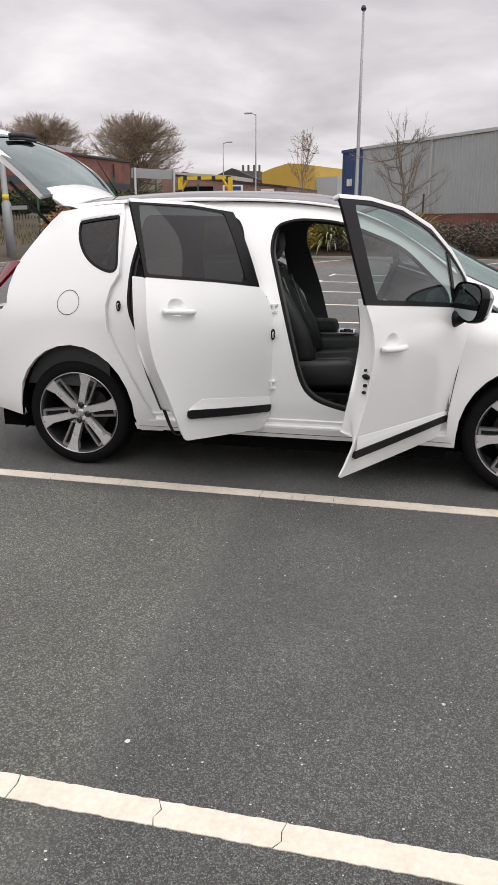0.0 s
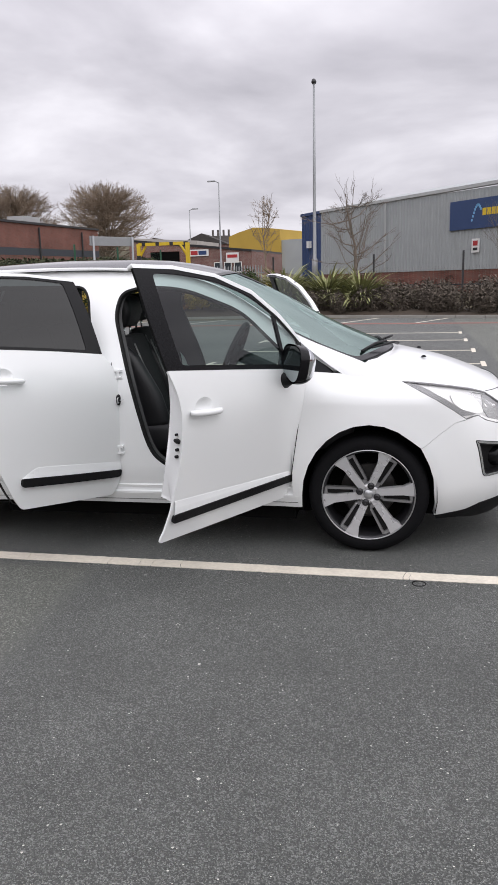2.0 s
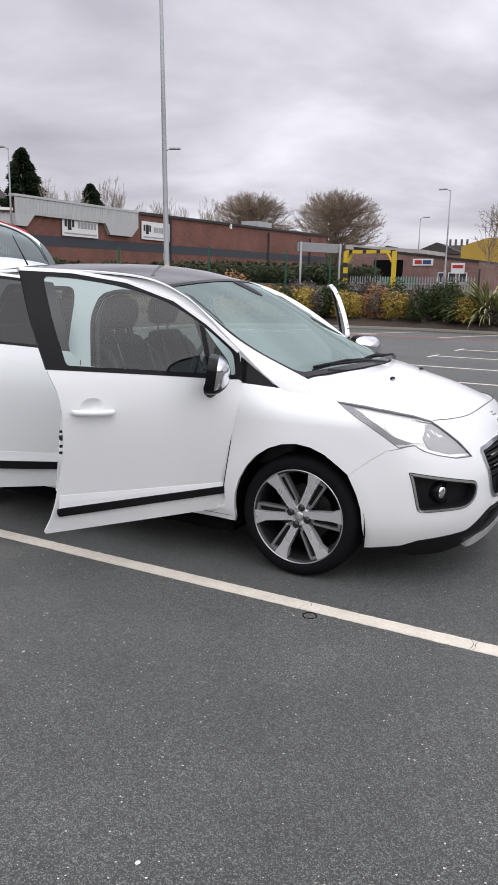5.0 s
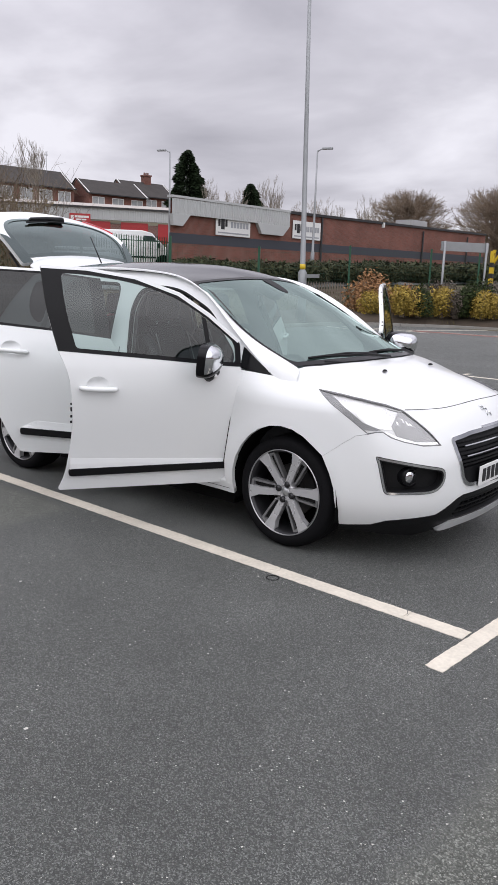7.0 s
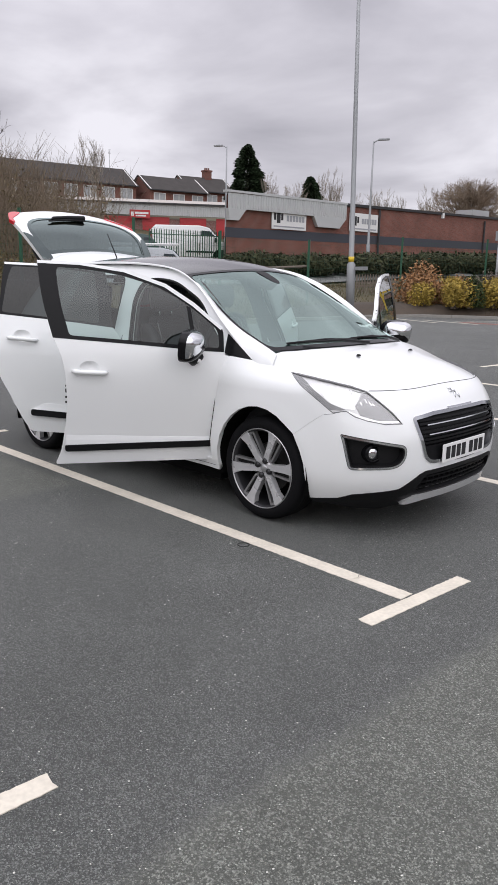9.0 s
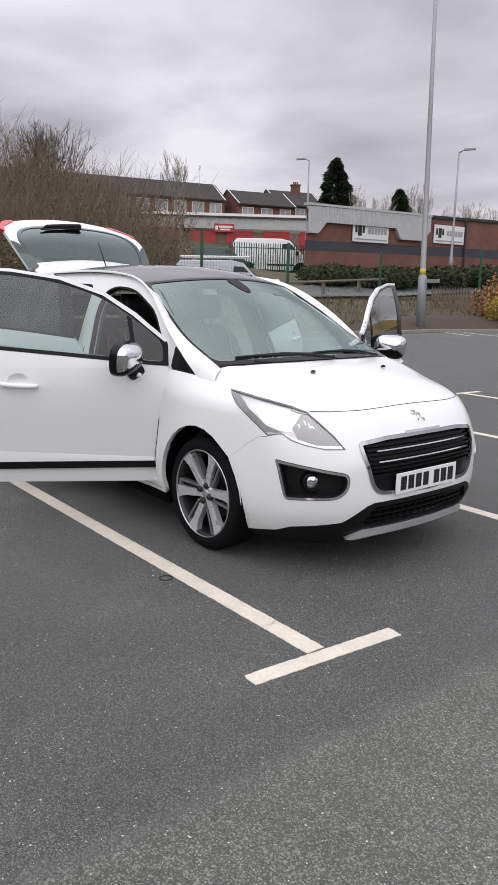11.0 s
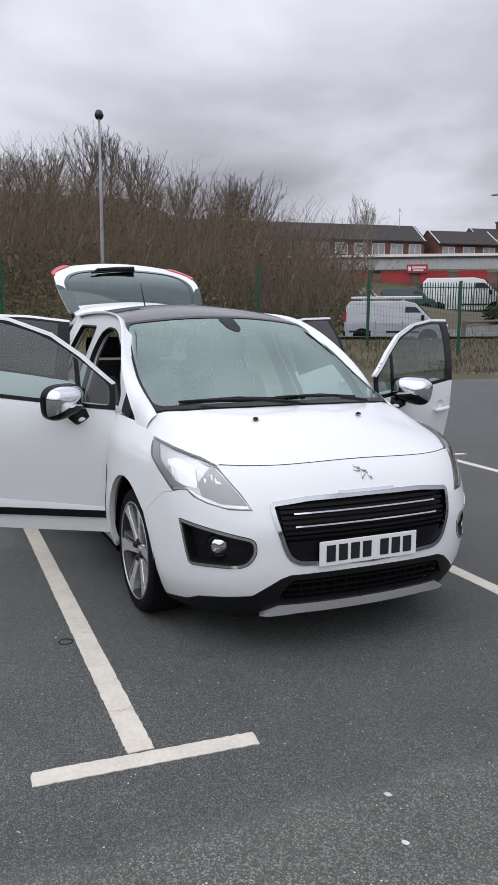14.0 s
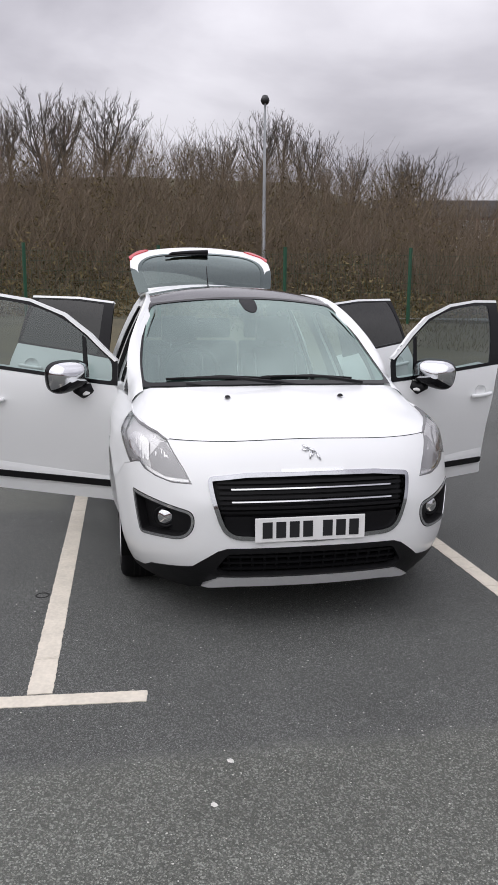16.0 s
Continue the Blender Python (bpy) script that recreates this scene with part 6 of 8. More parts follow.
# woodland on the west bank: a few grown shapes, repeated
def crown_tree(name, mat, h, w, trunk, seed, label, limbs=44, subs=7, twigs=4, r=0.11, thin=0.007, egg=0.45, ragged=0.7):
    """A bare tree whose limbs fill a rounded crown, of half width w, over a clear trunk."""
    rng = random.Random(seed)
    root = new(name)
    tagged(root, label, "tree")
    t, c = Geo(), Geo()
    bend = [Vector((rng.uniform(-0.12, 0.12) * k, rng.uniform(-0.12, 0.12) * k, h * f)) for k, f in enumerate((0.0, 0.25, 0.5, 0.75, 0.9))]
    bend[0].z = -0.3
    t.tube(bend, [r * 1.3, r, r * 0.75, r * 0.45, r * 0.2], 8, cap=False)

    def on_trunk(f):
        f = min(0.999, f) / 0.9 * 4
        i = min(3, int(f))
        return bend[i].lerp(bend[i + 1], f - i)
    zc, rz = h * (trunk + (1 - trunk) * egg), h * (1 - trunk)
    for i in range(limbs):
        f = rng.uniform(trunk * 0.8, 0.80)
        a = on_trunk(f)
        az = i * 2.4 + rng.uniform(-0.5, 0.5)
        # crown half width at the height where the limb ends
        ze = rng.uniform(max(trunk * 1.1, f + 0.04), 1.0) * h
        v = (ze - zc) / (rz * (1 - egg) if ze > zc else rz * egg)
        rad = w * math.sqrt(max(0.02, 1 - v * v)) * rng.uniform(ragged, 1.0)
        e = Vector((rad * math.cos(az), rad * math.sin(az), ze - 0.02 * h)) + Vector((rng.gauss(0, 0.1), rng.gauss(0, 0.1), 0))
        m1 = a.lerp(e, 0.35) + Vector((rng.gauss(0, 0.08), rng.gauss(0, 0.08), -0.03 * h))
        m2 = a.lerp(e, 0.70) + Vector((rng.gauss(0, 0.10), rng.gauss(0, 0.10), -0.02 * h))
        r0 = r * rng.uniform(0.25, 0.42)
        path = [a, m1, m2, e]
        c.tube(path, [r0, r0 * 0.7, r0 * 0.4, thin], 4, cap=False)
        L_ = (e - a).length
        for j in range(subs):
            k = rng.uniform(0.3, 1.0) * 3
            n = min(2, int(k))
            p = path[n].lerp(path[n + 1], k - n)
            d = (path[n + 1] - path[n]).normalized()
            d = (d + Vector((rng.gauss(0, 0.5), rng.gauss(0, 0.5), rng.gauss(0.15, 0.4)))).normalized()
            ln = min(L_, w, 3.6) * rng.uniform(0.14, 0.32)
            q = p + d * ln
            mid_ = p.lerp(q, 0.5) + Vector((rng.gauss(0, 0.05), rng.gauss(0, 0.05), 0))
            c.tube([p, mid_, q], [thin * 1.6, thin * 1.2, thin * 0.6], 3, cap=False)
            for _ in range(twigs):
                u = p.lerp(q, rng.uniform(0.3, 1.0))
                dd = (d + Vector((rng.gauss(0, 0.5), rng.gauss(0, 0.5), rng.gauss(0.15, 0.4)))).normalized()
                c.tube([u, u + dd * ln * rng.uniform(0.3, 0.7)], [thin * 0.9, thin * 0.4], 3, cap=False)
    t.done("trunk", mat, root, smooth=True, fix=False)
    c.done("crown", mat, root, "bare winter twigs", smooth=True, fix=False)
    return root


def vase_tree(name, mat, h, w, seed, label, stems=1, limbs=16, fork=0.22, subs=8, twigs=3, r=0.15, thin=0.015, droop=0.0, fine=1.0):
    """A bare tree whose limbs leave the trunk low, sweep upwards and fan out into fine twigs."""
    rng = random.Random(seed)
    root = new(name)
    tagged(root, label, "tree")
    t, c = Geo(), Geo()
    feet = [Vector((rng.uniform(-0.5, 0.5), rng.uniform(-0.5, 0.5), -0.4)) * (0 if stems == 1 else 1) + Vector((0, 0, -0.4)) for _ in range(stems)]
    for foot in feet:
        lean = Vector((rng.gauss(0, 0.07), rng.gauss(0, 0.07), 1)) if stems == 1 else Vector((rng.gauss(0, 0.2), rng.gauss(0, 0.2), 1))
        spine = [foot + lean * (h * f) + Vector((rng.gauss(0, 0.012), rng.gauss(0, 0.012), 0)) * h * f for f in (0, 0.15, 0.32, 0.52, 0.74, 0.97)]
        rr = [r * k / stems ** 0.4 for k in (1.25, 1.0, 0.8, 0.55, 0.3, 0.08)]
        t.tube(spine, rr, 7, cap=False)
        n = max(5, limbs // stems)
        for i in range(n):
            f = fork + (0.80 - fork) * (i / n) ** 1.15 + rng.uniform(-0.02, 0.02)
            q = f / 0.97 * 5
            a0 = min(4, int(q))
            a = spine[a0].lerp(spine[a0 + 1], q - a0)
            az = i * 2.4 + rng.uniform(-0.5, 0.5)
            reach = w * rng.uniform(0.45, 1.0) * (1 - 0.62 * max(0, f - 0.3) / 0.5)
            top = h * min(1.0, rng.uniform(0.78, 1.0) - 0.20 * (reach / w) ** 2 + 0.04)
            top = max(top, a.z + 0.12 * h)
            o = Vector((math.cos(az), math.sin(az), 0))
            path = [a]
            for u in (0.22, 0.45, 0.7, 1.0):
                path.append(Vector((a.x, a.y, 0)) + o * reach * u ** 0.75 + Vector((rng.gauss(0, 0.018) * h, rng.gauss(0, 0.018) * h, a.z + (top - a.z) * u ** 1.15)))
            r0 = rr[0] * 0.42 * (1 - 0.6 * f)
            c.tube(path, [r0, r0 * 0.75, r0 * 0.5, r0 * 0.3, thin * 0.8], 5, cap=False)
            ln0 = (path[-1] - a).length
            for j in range(subs):
                u = rng.uniform(0.25, 1.0) * 4
                m = min(3, int(u))
                p = path[m].lerp(path[m + 1], u - m)
                d = (path[m + 1] - path[m]).normalized()
                d = (d * 0.8 + Vector((rng.gauss(0, 0.42), rng.gauss(0, 0.42), 0.25 - droop + rng.gauss(0, 0.2)))).normalized()
                ln = ln0 * rng.uniform(0.16, 0.34) * fine
                e = p + d * ln
                md = p.lerp(e, 0.5) + Vector((rng.gauss(0, 0.04), rng.gauss(0, 0.04), 0)) * ln
                c.tube([p, md, e], [thin * 2.0, thin * 1.4, thin * 0.6], 3, cap=False)
                for _ in range(twigs):
                    b = p.lerp(e, rng.uniform(0.25, 1.0))
                    dd = (d + Vector((rng.gauss(0, 0.45), rng.gauss(0, 0.45), 0.2 - droop + rng.gauss(0, 0.25)))).normalized()
                    c.tube([b, b + dd * ln * rng.uniform(0.35, 0.8)], [thin * 0.9, thin * 0.4], 3, cap=False)
    t.done("trunk", mat, root, smooth=True, fix=False)
    c.done("crown", mat, root, "bare winter twigs", smooth=True, fix=False)
    return root


LAB = "tall bare winter tree on the bank behind the fence"
BIG = [vase_tree("tree", (BARK_GREY, BARK)[k % 2], 10.0, (6.4, 3.8, 5.4, 3.4, 4.6)[k], 70 + k, "broad bare winter tree on the ridge of the bank", stems=(2, 1, 2, 1, 2)[k], limbs=(46, 30, 40, 26, 40)[k], fork=(0.10, 0.18, 0.12, 0.26, 0.12)[k], subs=16, twigs=4, r=0.26, thin=0.014, fine=0.42) for k in range(5)]
SLIM = [vase_tree("tree", BARK if k % 3 == 1 else BARK_WARM, 10.0, (2.6, 2.0, 3.0, 1.6, 2.3)[k], 40 + k, LAB, stems=(1, 2, 3, 1, 2)[k], limbs=(20, 18, 24, 14, 20)[k], fork=(0.30, 0.24, 0.18, 0.40, 0.22)[k], subs=10, twigs=3, thin=0.014, fine=0.6) for k in range(5)]
# crown line of the wood: bearing and slope of the tree tops as seen from the bays
CROWNS = [(148, 0.112), (150.8, 0.128), (153.9, 0.168), (156.3, 0.208), (159.2, 0.216), (161.3, 0.207), (163.5, 0.222), (164.8, 0.252), (166.5, 0.268), (169.5, 0.268), (171.3, 0.242), (173.3, 0.238), (175.2, 0.222), (175.9, 0.218), (177.7, 0.268), (180.6, 0.283), (183.1, 0.272), (185.2, 0.256), (187.5, 0.254), (196, 0.25)]
rng = random.Random(5)
placed = set()
for kinds, count, near_, far_, low_, high_ in ((BIG, 24, 56, 66, 0.83, 0.95), (SLIM, 26, 50, 58, 0.52, 0.76), (SLIM, 34, 42, 50, 0.40, 0.60)):
    for i in range(count):
        b = 150.5 + 45 * (i + rng.uniform(0.15, 0.85)) / count
        d = rng.uniform(near_, far_)
        az = radians(b)
        x, y = 5.0 + d * math.cos(az), -1.6 + d * math.sin(az)
        tall = 1.5 + d * spline(CROWNS, b) * rng.uniform(low_, high_) - height(x, y)
        if tall < 2.5:
            continue
        kind = kinds[i % len(kinds)]
        (again if kind.name in placed else put)(kind, x, y, rz=rng.uniform(0, 360), s=tall / 10.0)
        placed.add(kind.name)
for ob in list(scene.objects):
    if ob.parent is None and ob.name.startswith("tree"):
        ob["group"] = "bare trees on the bank"

# brush and saplings below them
brush = Geo()
rng = random.Random(11)
for i in range(4200):
    az = radians(rng.uniform(147, 194))
    d = rng.uniform(36, 58)
    x, y = 4.5 + d * math.cos(az), -2.0 + d * math.sin(az)
    if x > -27 or y > 26:
        continue
    z = height(x, y)
    h = rng.uniform(1.5, 5.2)
    lean = Vector((rng.uniform(-0.6, 0.6), rng.uniform(-0.6, 0.6), 1))
    p = Vector((x, y, z - 0.1))
    brush.tube([p, p + lean * h * 0.5, p + lean * h + Vector((rng.uniform(-0.4, 0.4), rng.uniform(-0.4, 0.4), 0))], [0.022, 0.015, 0.005], 3, cap=False)
    for k in range(5):
        q = p + lean * h * rng.uniform(0.3, 0.95)
        brush.tube([q, q + Vector((rng.uniform(-0.7, 0.7), rng.uniform(-0.7, 0.7), rng.uniform(0.2, 0.9)))], [0.010, 0.003], 3, cap=False)
tagged(brush.done("undergrowth", BARK_DEEP, fix=False), "brown leafless saplings and brush under the trees", "undergrowth", kind="stuff")
scrub = Geo()
for i in range(42000):
    az = radians(rng.uniform(146, 194))
    d = rng.uniform(30, 56)
    x, y = 4.5 + d * math.cos(az), -2.0 + d * math.sin(az)
    if x > -24.5 or y > 25:
        continue
    k = noise.noise(Vector((x * 0.25, y * 0.25, 3.0)))
    hh = (1.5 + 3.4 * max(0, k + 0.25)) * smooth(-24, -31, x)
    p = Vector((x, y, height(x, y) + hh * rng.random() ** 1.3 + 0.05))
    a = Vector((rng.gauss(0, 1), rng.gauss(0, 1), rng.gauss(0, 1))).normalized() * rng.uniform(0.05, 0.16)
    b = a.cross(Vector((rng.gauss(0, 1), rng.gauss(0, 1), rng.gauss(0, 1)))).normalized() * rng.uniform(0.02, 0.06)
    scrub.add([p - a, p - b, p + a, p + b], [(0, 1, 2, 3)])
tagged(scrub.done("bramble", L_BRUSH, fix=False), "olive and brown bramble scrub on the bank", "scrub", kind="stuff")

# rough grass on the verge
tuft = Geo()
for i in range(26000):
    x, y = rng.uniform(-27, -9), rng.uniform(2, 30)
    kx = -12.6 if y > 14 else -12.6 - (14 - y) * 0.45
    if x > kx - 0.3 and y < 24.5:
        continue
    if -24.5 < x < -19.8 and 13 < y < 30:
        continue
    p = Vector((x, y, height(x, y) + (0.10 if x > -18 else -0.02)))
    h = rng.uniform(0.08, 0.3)
    d = Vector((rng.uniform(-0.15, 0.15), rng.uniform(-0.15, 0.15), h))
    s = Vector((rng.uniform(-1, 1), rng.uniform(-1, 1), 0)).normalized() * 0.012
    tuft.add([p - s, p + s, p + d], [(0, 1, 2)])
tagged(tuft.done("grass", L_DRY, fix=False), "pale dry grass on the verge", "grass", kind="stuff")

# planted bed by the north kerb
for k, (x, y, s, rz) in enumerate(((-2.6, 26.6, 1.25, 0), (-0.9, 26.9, 1.2, 70), (0.5, 26.3, 1.1, 150))):
    put(phormium(20 + k), x, y, 0.35, rz, s)
bed_rng = random.Random(9)
first = {}
BED = [(-13.2, 24.6, "rust", 1.35), (-12.4, 23.8, "yellow", 0.8), (-12.0, 25.3, "yellow", 1.0), (-10.6, 24.5, "green", 0.9), (-10.4, 26.2, "heather", 1.1), (-9.2, 26.6, "green", 1.1), (-9.3, 25.3, "heather", 0.8), (-8.3, 25.6, "yellow", 0.9), (-8.2, 27.0, "heather", 1.2), (-7.0, 27.2, "green", 1.1), (-6.6, 26.2, "heather", 0.9), (-5.6, 26.9, "heather", 1.0), (-4.5, 27.0, "green", 1.1), (-11.3, 24.6, "rust", 0.95), (-11.0, 23.9, "yellow", 0.95), (-9.9, 25.2, "yellow", 1.0), (-8.8, 25.8, "green", 0.95), (-7.9, 25.9, "yellow", 0.8), (-7.2, 26.3, "rust", 1.0), (-6.2, 26.0, "yellow", 0.9), (-5.0, 26.1, "green", 1.0), (-4.1, 26.0, "green", 1.0), (-3.3, 25.9, "yellow", 0.8),
       (-2.2, 25.8, "heather", 0.95), (-1.2, 25.7, "heather", 1.0), (-0.2, 25.6, "heather", 0.9), (0.9, 25.4, "heather", 1.05), (2.0, 25.2, "heather", 1.15), (3.1, 24.9, "heather", 1.05), (4.2, 24.6, "heather", 1.1), (5.3, 24.3, "heather", 1.1), (6.4, 24.0, "heather", 1.05), (7.6, 23.7, "heather", 1.1), (9.0, 23.3, "heather", 1.1), (3.5, 26.1, "heather", 1.3), (5.4, 25.6, "heather", 1.3), (7.4, 25.0, "heather", 1.3), (1.6, 26.5, "heather", 1.2)]
KINDS = {"yellow": (L_YELLOW, "yellow-leaved evergreen shrub in the bed"), "green": (L_GREEN, "dark green evergreen shrub in the bed"), "rust": (L_RUST, "rust-brown beech-like shrub in the bed"), "heather": (L_HEATHER, "grey-brown leafless low shrub in the bed")}
for i, (x, y, kind, s) in enumerate(BED):
    if kind not in first:
        mat, lab = KINDS[kind]
        first[kind] = leafy("shrub", mat, (0.75, 0.6, 1.05), 2600, 60 + i, lab, leaf=0.05)
        first[kind]["group"] = kind + " shrubs in the bed"
        put(first[kind], x, y, 0.40 if x < -3 else 0.10, bed_rng.uniform(0, 360), s * (1.25 if x < -3 else 1))
    else:
        again(first[kind], x, y, bed_rng.uniform(0, 360), s * (1.25 if x < -3 else 1), 0.40 if x < -3 else 0.10)
# soil of the planted bed, banked up behind the kerb
SOIL = surface("brown_bed_soil", (0.052, 0.038, 0.026), 0.95, vary=0.4, scale=2.5, fine=25, bump=0.8)
bank = Geo()
line = [(8, 22.5), (5, 23.2), (0, 24.8), (-5.3, 25.2), (-9.2, 24.6), (-11.6, 22.8), (-12.5, 20), (-12.4, 17), (-13.2, 14.2), (-15.6, 11)]
for x, y in line:
    o = (Vector((x, y, 0)) - Vector((-4, 14, 0))).normalized()
    k = smooth(6, -4, x) * smooth(15, 20, y)
    for off, z in ((0.06, 0.08), (0.5, 0.14 + 0.10 * k), (1.2, 0.14 + 0.30 * k), (3.0, 0.14 + 0.36 * k), (4.5, 0.10 + 0.1 * k)):
        bank.v.append(Vector((x, y, z)) + o * off)
bank.f = [(5 * i + j, 5 * i + j + 1, 5 * i + j + 6, 5 * i + j + 5) for i in range(len(line) - 1) for j in range(4)]
tagged(bank.done("soil", SOIL, smooth=True), "brown earth of the planted bed", "soil", kind="structure")
# clipped hedges before the brick building
hedge0 = None
for x, y, s in ((-26.5, 33.5, 1.5), (-26.3, 37, 1.6), (-25.9, 40.5, 1.65), (-25.4, 44.5, 1.75), (-24.6, 48.5, 1.8), (-23.6, 53, 1.8), (-28.5, 30.5, 1.4), (-22.5, 58, 1.9), (-21.5, 63, 1.9)):
    if hedge0 is None:
        hedge0 = leafy("hedge", L_HEDGE, (1.5, 1.5, 0.85), 6000, 90, "dark green rounded hedge before the brick building", "hedge", 0.10)
        hedge0["group"] = "hedges by the brick building"
        put(hedge0, x, y, None, 20, s)
    else:
        again(hedge0, x, y, 37 * x, s)

# single trees
put(crown_tree("young_tree", BARK, 5.3, 2.05, 0.26, 7, "young bare tree with spreading limbs behind the bed", limbs=30, subs=7, twigs=4, r=0.075, thin=0.006, egg=0.42), 0.15, 28.4, None, 30)
put(crown_tree("young_tree", BARK_WARM, 6.4, 1.25, 0.26, 8, "young bare tree before the yellow building", limbs=46, subs=6, twigs=3, r=0.06, thin=0.008, egg=0.42), -7.6, 54.7, None, 0)
put(bare_tree("young_tree", BARK, 4.6, 18, "young bare tree beside the grey warehouse", 0.25, 5, 4, 0.8, 0.06, r=0.05), 7.4, 30.5, None, 0)
rd = crown_tree("round_tree", BARK_WARM, 11.2, 7.5, 0.10, 9, "dense round-headed bare tree behind the brick building", limbs=380, subs=12, twigs=6, r=0.22, thin=0.010, egg=0.38, ragged=0.72)
put(rd, -38.4, 103, 3.4, 0, 1.08)
again(rd, -50.2, 98.2, 80, 1.0, 3.9)
thin = bare_tree("slim_tree", BARK_PALE, 9.0, 12, "slim bare birch-like tree", 0.35, 6, 3, 0.4, 0.10, r=0.07, thin=0.010)
put(thin, -60, 78, 4.5, 0, 1.15)
slim = [again(thin, x, y, x * 31, s, z) for x, y, z, s in ((-52, 90, 4, 1.05), (-64, 84, 5.0, 1.0), (-57, 86, 4.4, 0.95), (-67, 80, 6, 0.9), (-48, 92, 4, 0.8), (-70, 77, 7, 0.9), (-55, 95, 4, 0.9), (-61, 90, 5, 0.9), (-66, 76, 6, 0.8), (-59, 83, 5, 0.8), (-53, 84, 5, 0.75))]
for o in (thin, *slim):
    settle(o, 1.25)
sc = bare_tree("slim_tree", BARK_PALE, 6.3, 14, "slim bare tree beside the grey trade units", 0.3, 6, 3, 0.45, 0.10, r=0.07, thin=0.007)
settle(put(sc, -36.3, 24.6, None, 0), 1.2)


def conifer(h, seed):
    rng = random.Random(seed)
    root = new("conifer")
    tagged(root, "tall dark green conifer with ragged tiers", "tree")
    Geo().tube([(0, 0, -0.3), (0, 0, h)], [0.3, 0.05], 8).done("trunk", BARK, root, smooth=True)
    g = Geo()
    for i in range(15000):
        t = rng.random() ** 0.7
        z = h * (1 - t) * 0.93 + h * 0.06
        rad = h * 0.33 * (1 - z / h) ** 0.6 * (0.88 + 0.12 * math.sin(z * 5.0 + rng.uniform(-0.8, 0.8)))
        a = rng.uniform(0, 6.283)
        q = rad * math.sqrt(rng.uniform(0.25, 1.1)) * (1 + 0.25 * math.sin(3 * a + z))
        p = Vector((q * math.cos(a), q * math.sin(a), z - 0.15 * q))
        d = Vector((math.cos(a), math.sin(a), rng.uniform(-0.6, 0.2))) * rng.uniform(0.15, 0.40)
        s = d.cross(Vector((rng.gauss(0, 1), rng.gauss(0, 1), rng.gauss(0, 1)))).normalized() * 0.09
        g.add([p - d, p - s, p + d, p + s], [(0, 1, 2, 3)])
    g.done("crown", L_CONIFER, root, fix=False)
    return root


settle(put(conifer(9.8, 3), -61.0, 64.8, 7.0), 1.6, 0.6)
settle(put(conifer(7.6, 4), -55.0, 69.5, 5.6), 1.6, 0.6)

# ---- buildings ----
def brickwork(name, c, mortar=(0.28, 0.26, 0.24)):
    """Brickwork seen from far off: courses of 225 x 75 mm."""
    m, nt, b = node_material(name)
    N, L = nt.nodes, nt.links
    tc = N.new("ShaderNodeTexCoord")
    sep = N.new("ShaderNodeSeparateXYZ")
    L.new(tc.outputs["Object"], sep.inputs[0])
    ad = N.new("ShaderNodeMath")
    L.new(sep.outputs[0], ad.inputs[0])
    L.new(sep.outputs[1], ad.inputs[1])
    cb = N.new("ShaderNodeCombineXYZ")
    L.new(ad.outputs[0], cb.inputs[0])
    L.new(sep.outputs[2], cb.inputs[1])
    t = N.new("ShaderNodeTexBrick")
    t.inputs["Scale"].default_value = 1.0
    t.inputs["Brick Width"].default_value, t.inputs["Row Height"].default_value, t.inputs["Mortar Size"].default_value = 0.225, 0.075, 0.008
    t.inputs["Color1"].default_value = (*[v * 1.15 for v in c], 1)
    t.inputs["Color2"].default_value = (*[v * 0.8 for v in c], 1)
    t.inputs["Mortar"].default_value = (*mortar, 1)
    L.new(cb.outputs[0], t.inputs["Vector"])
    n = N.new("ShaderNodeTexNoise")
    n.inputs["Scale"].default_value, n.inputs["Detail"].default_value = 0.5, 6
    L.new(tc.outputs["Object"], n.inputs["Vector"])
    mr = N.new("ShaderNodeMapRange")
    mr.inputs["From Min"].default_value, mr.inputs["From Max"].default_value = 0.3, 0.7
    mr.inputs["To Min"].default_value, mr.inputs["To Max"].default_value = 0.75, 1.2
    L.new(n.outputs["Fac"], mr.inputs["Value"])
    v = N.new("ShaderNodeVectorMath")
    v.operation = "SCALE"
    L.new(t.outputs["Color"], v.inputs[0])
    L.new(mr.outputs[0], v.inputs["Scale"])
    L.new(v.outputs[0], b.inputs["Base Color"])
    b.inputs["Roughness"].default_value = 0.9
    return m


BRICK = brickwork("red_brick", (0.165, 0.056, 0.040), (0.17, 0.125, 0.105))
BRICK_DARK = brickwork("dark_red_brick", (0.16, 0.062, 0.05))
CLAD = surface("pale_grey_cladding", (0.42, 0.43, 0.43), 0.55, vary=0.07, scale=0.8, fine=20)
CLAD_DK = surface("grey_cladding", (0.33, 0.35, 0.355), 0.5, vary=0.10, scale=0.6, fine=20)
BLUE = surface("blue_cladding", (0.022, 0.05, 0.14), 0.45, vary=0.12, scale=1, fine=20)
BAND = surface("dark_blue_brick_band", (0.045, 0.048, 0.06), 0.85, vary=0.15)
ROOF = surface("grey_slate", (0.060, 0.055, 0.053), 0.95, spec=0.15, vary=0.25, scale=1.2, fine=20, bump=0.4)
ROOF_L = surface("weathered_sheet_roof", (0.40, 0.37, 0.34), 0.8, vary=0.18, scale=0.6, fine=12)
YEL_CLAD = surface("yellow_cladding", (0.44, 0.29, 0.05), 0.6, vary=0.10, scale=0.5)
RED_PAINT = surface("red_door_paint", (0.38, 0.025, 0.028), 0.5, vary=0.12)
WHITE_B = surface("white_board", (0.68, 0.68, 0.67), 0.55, vary=0.06)
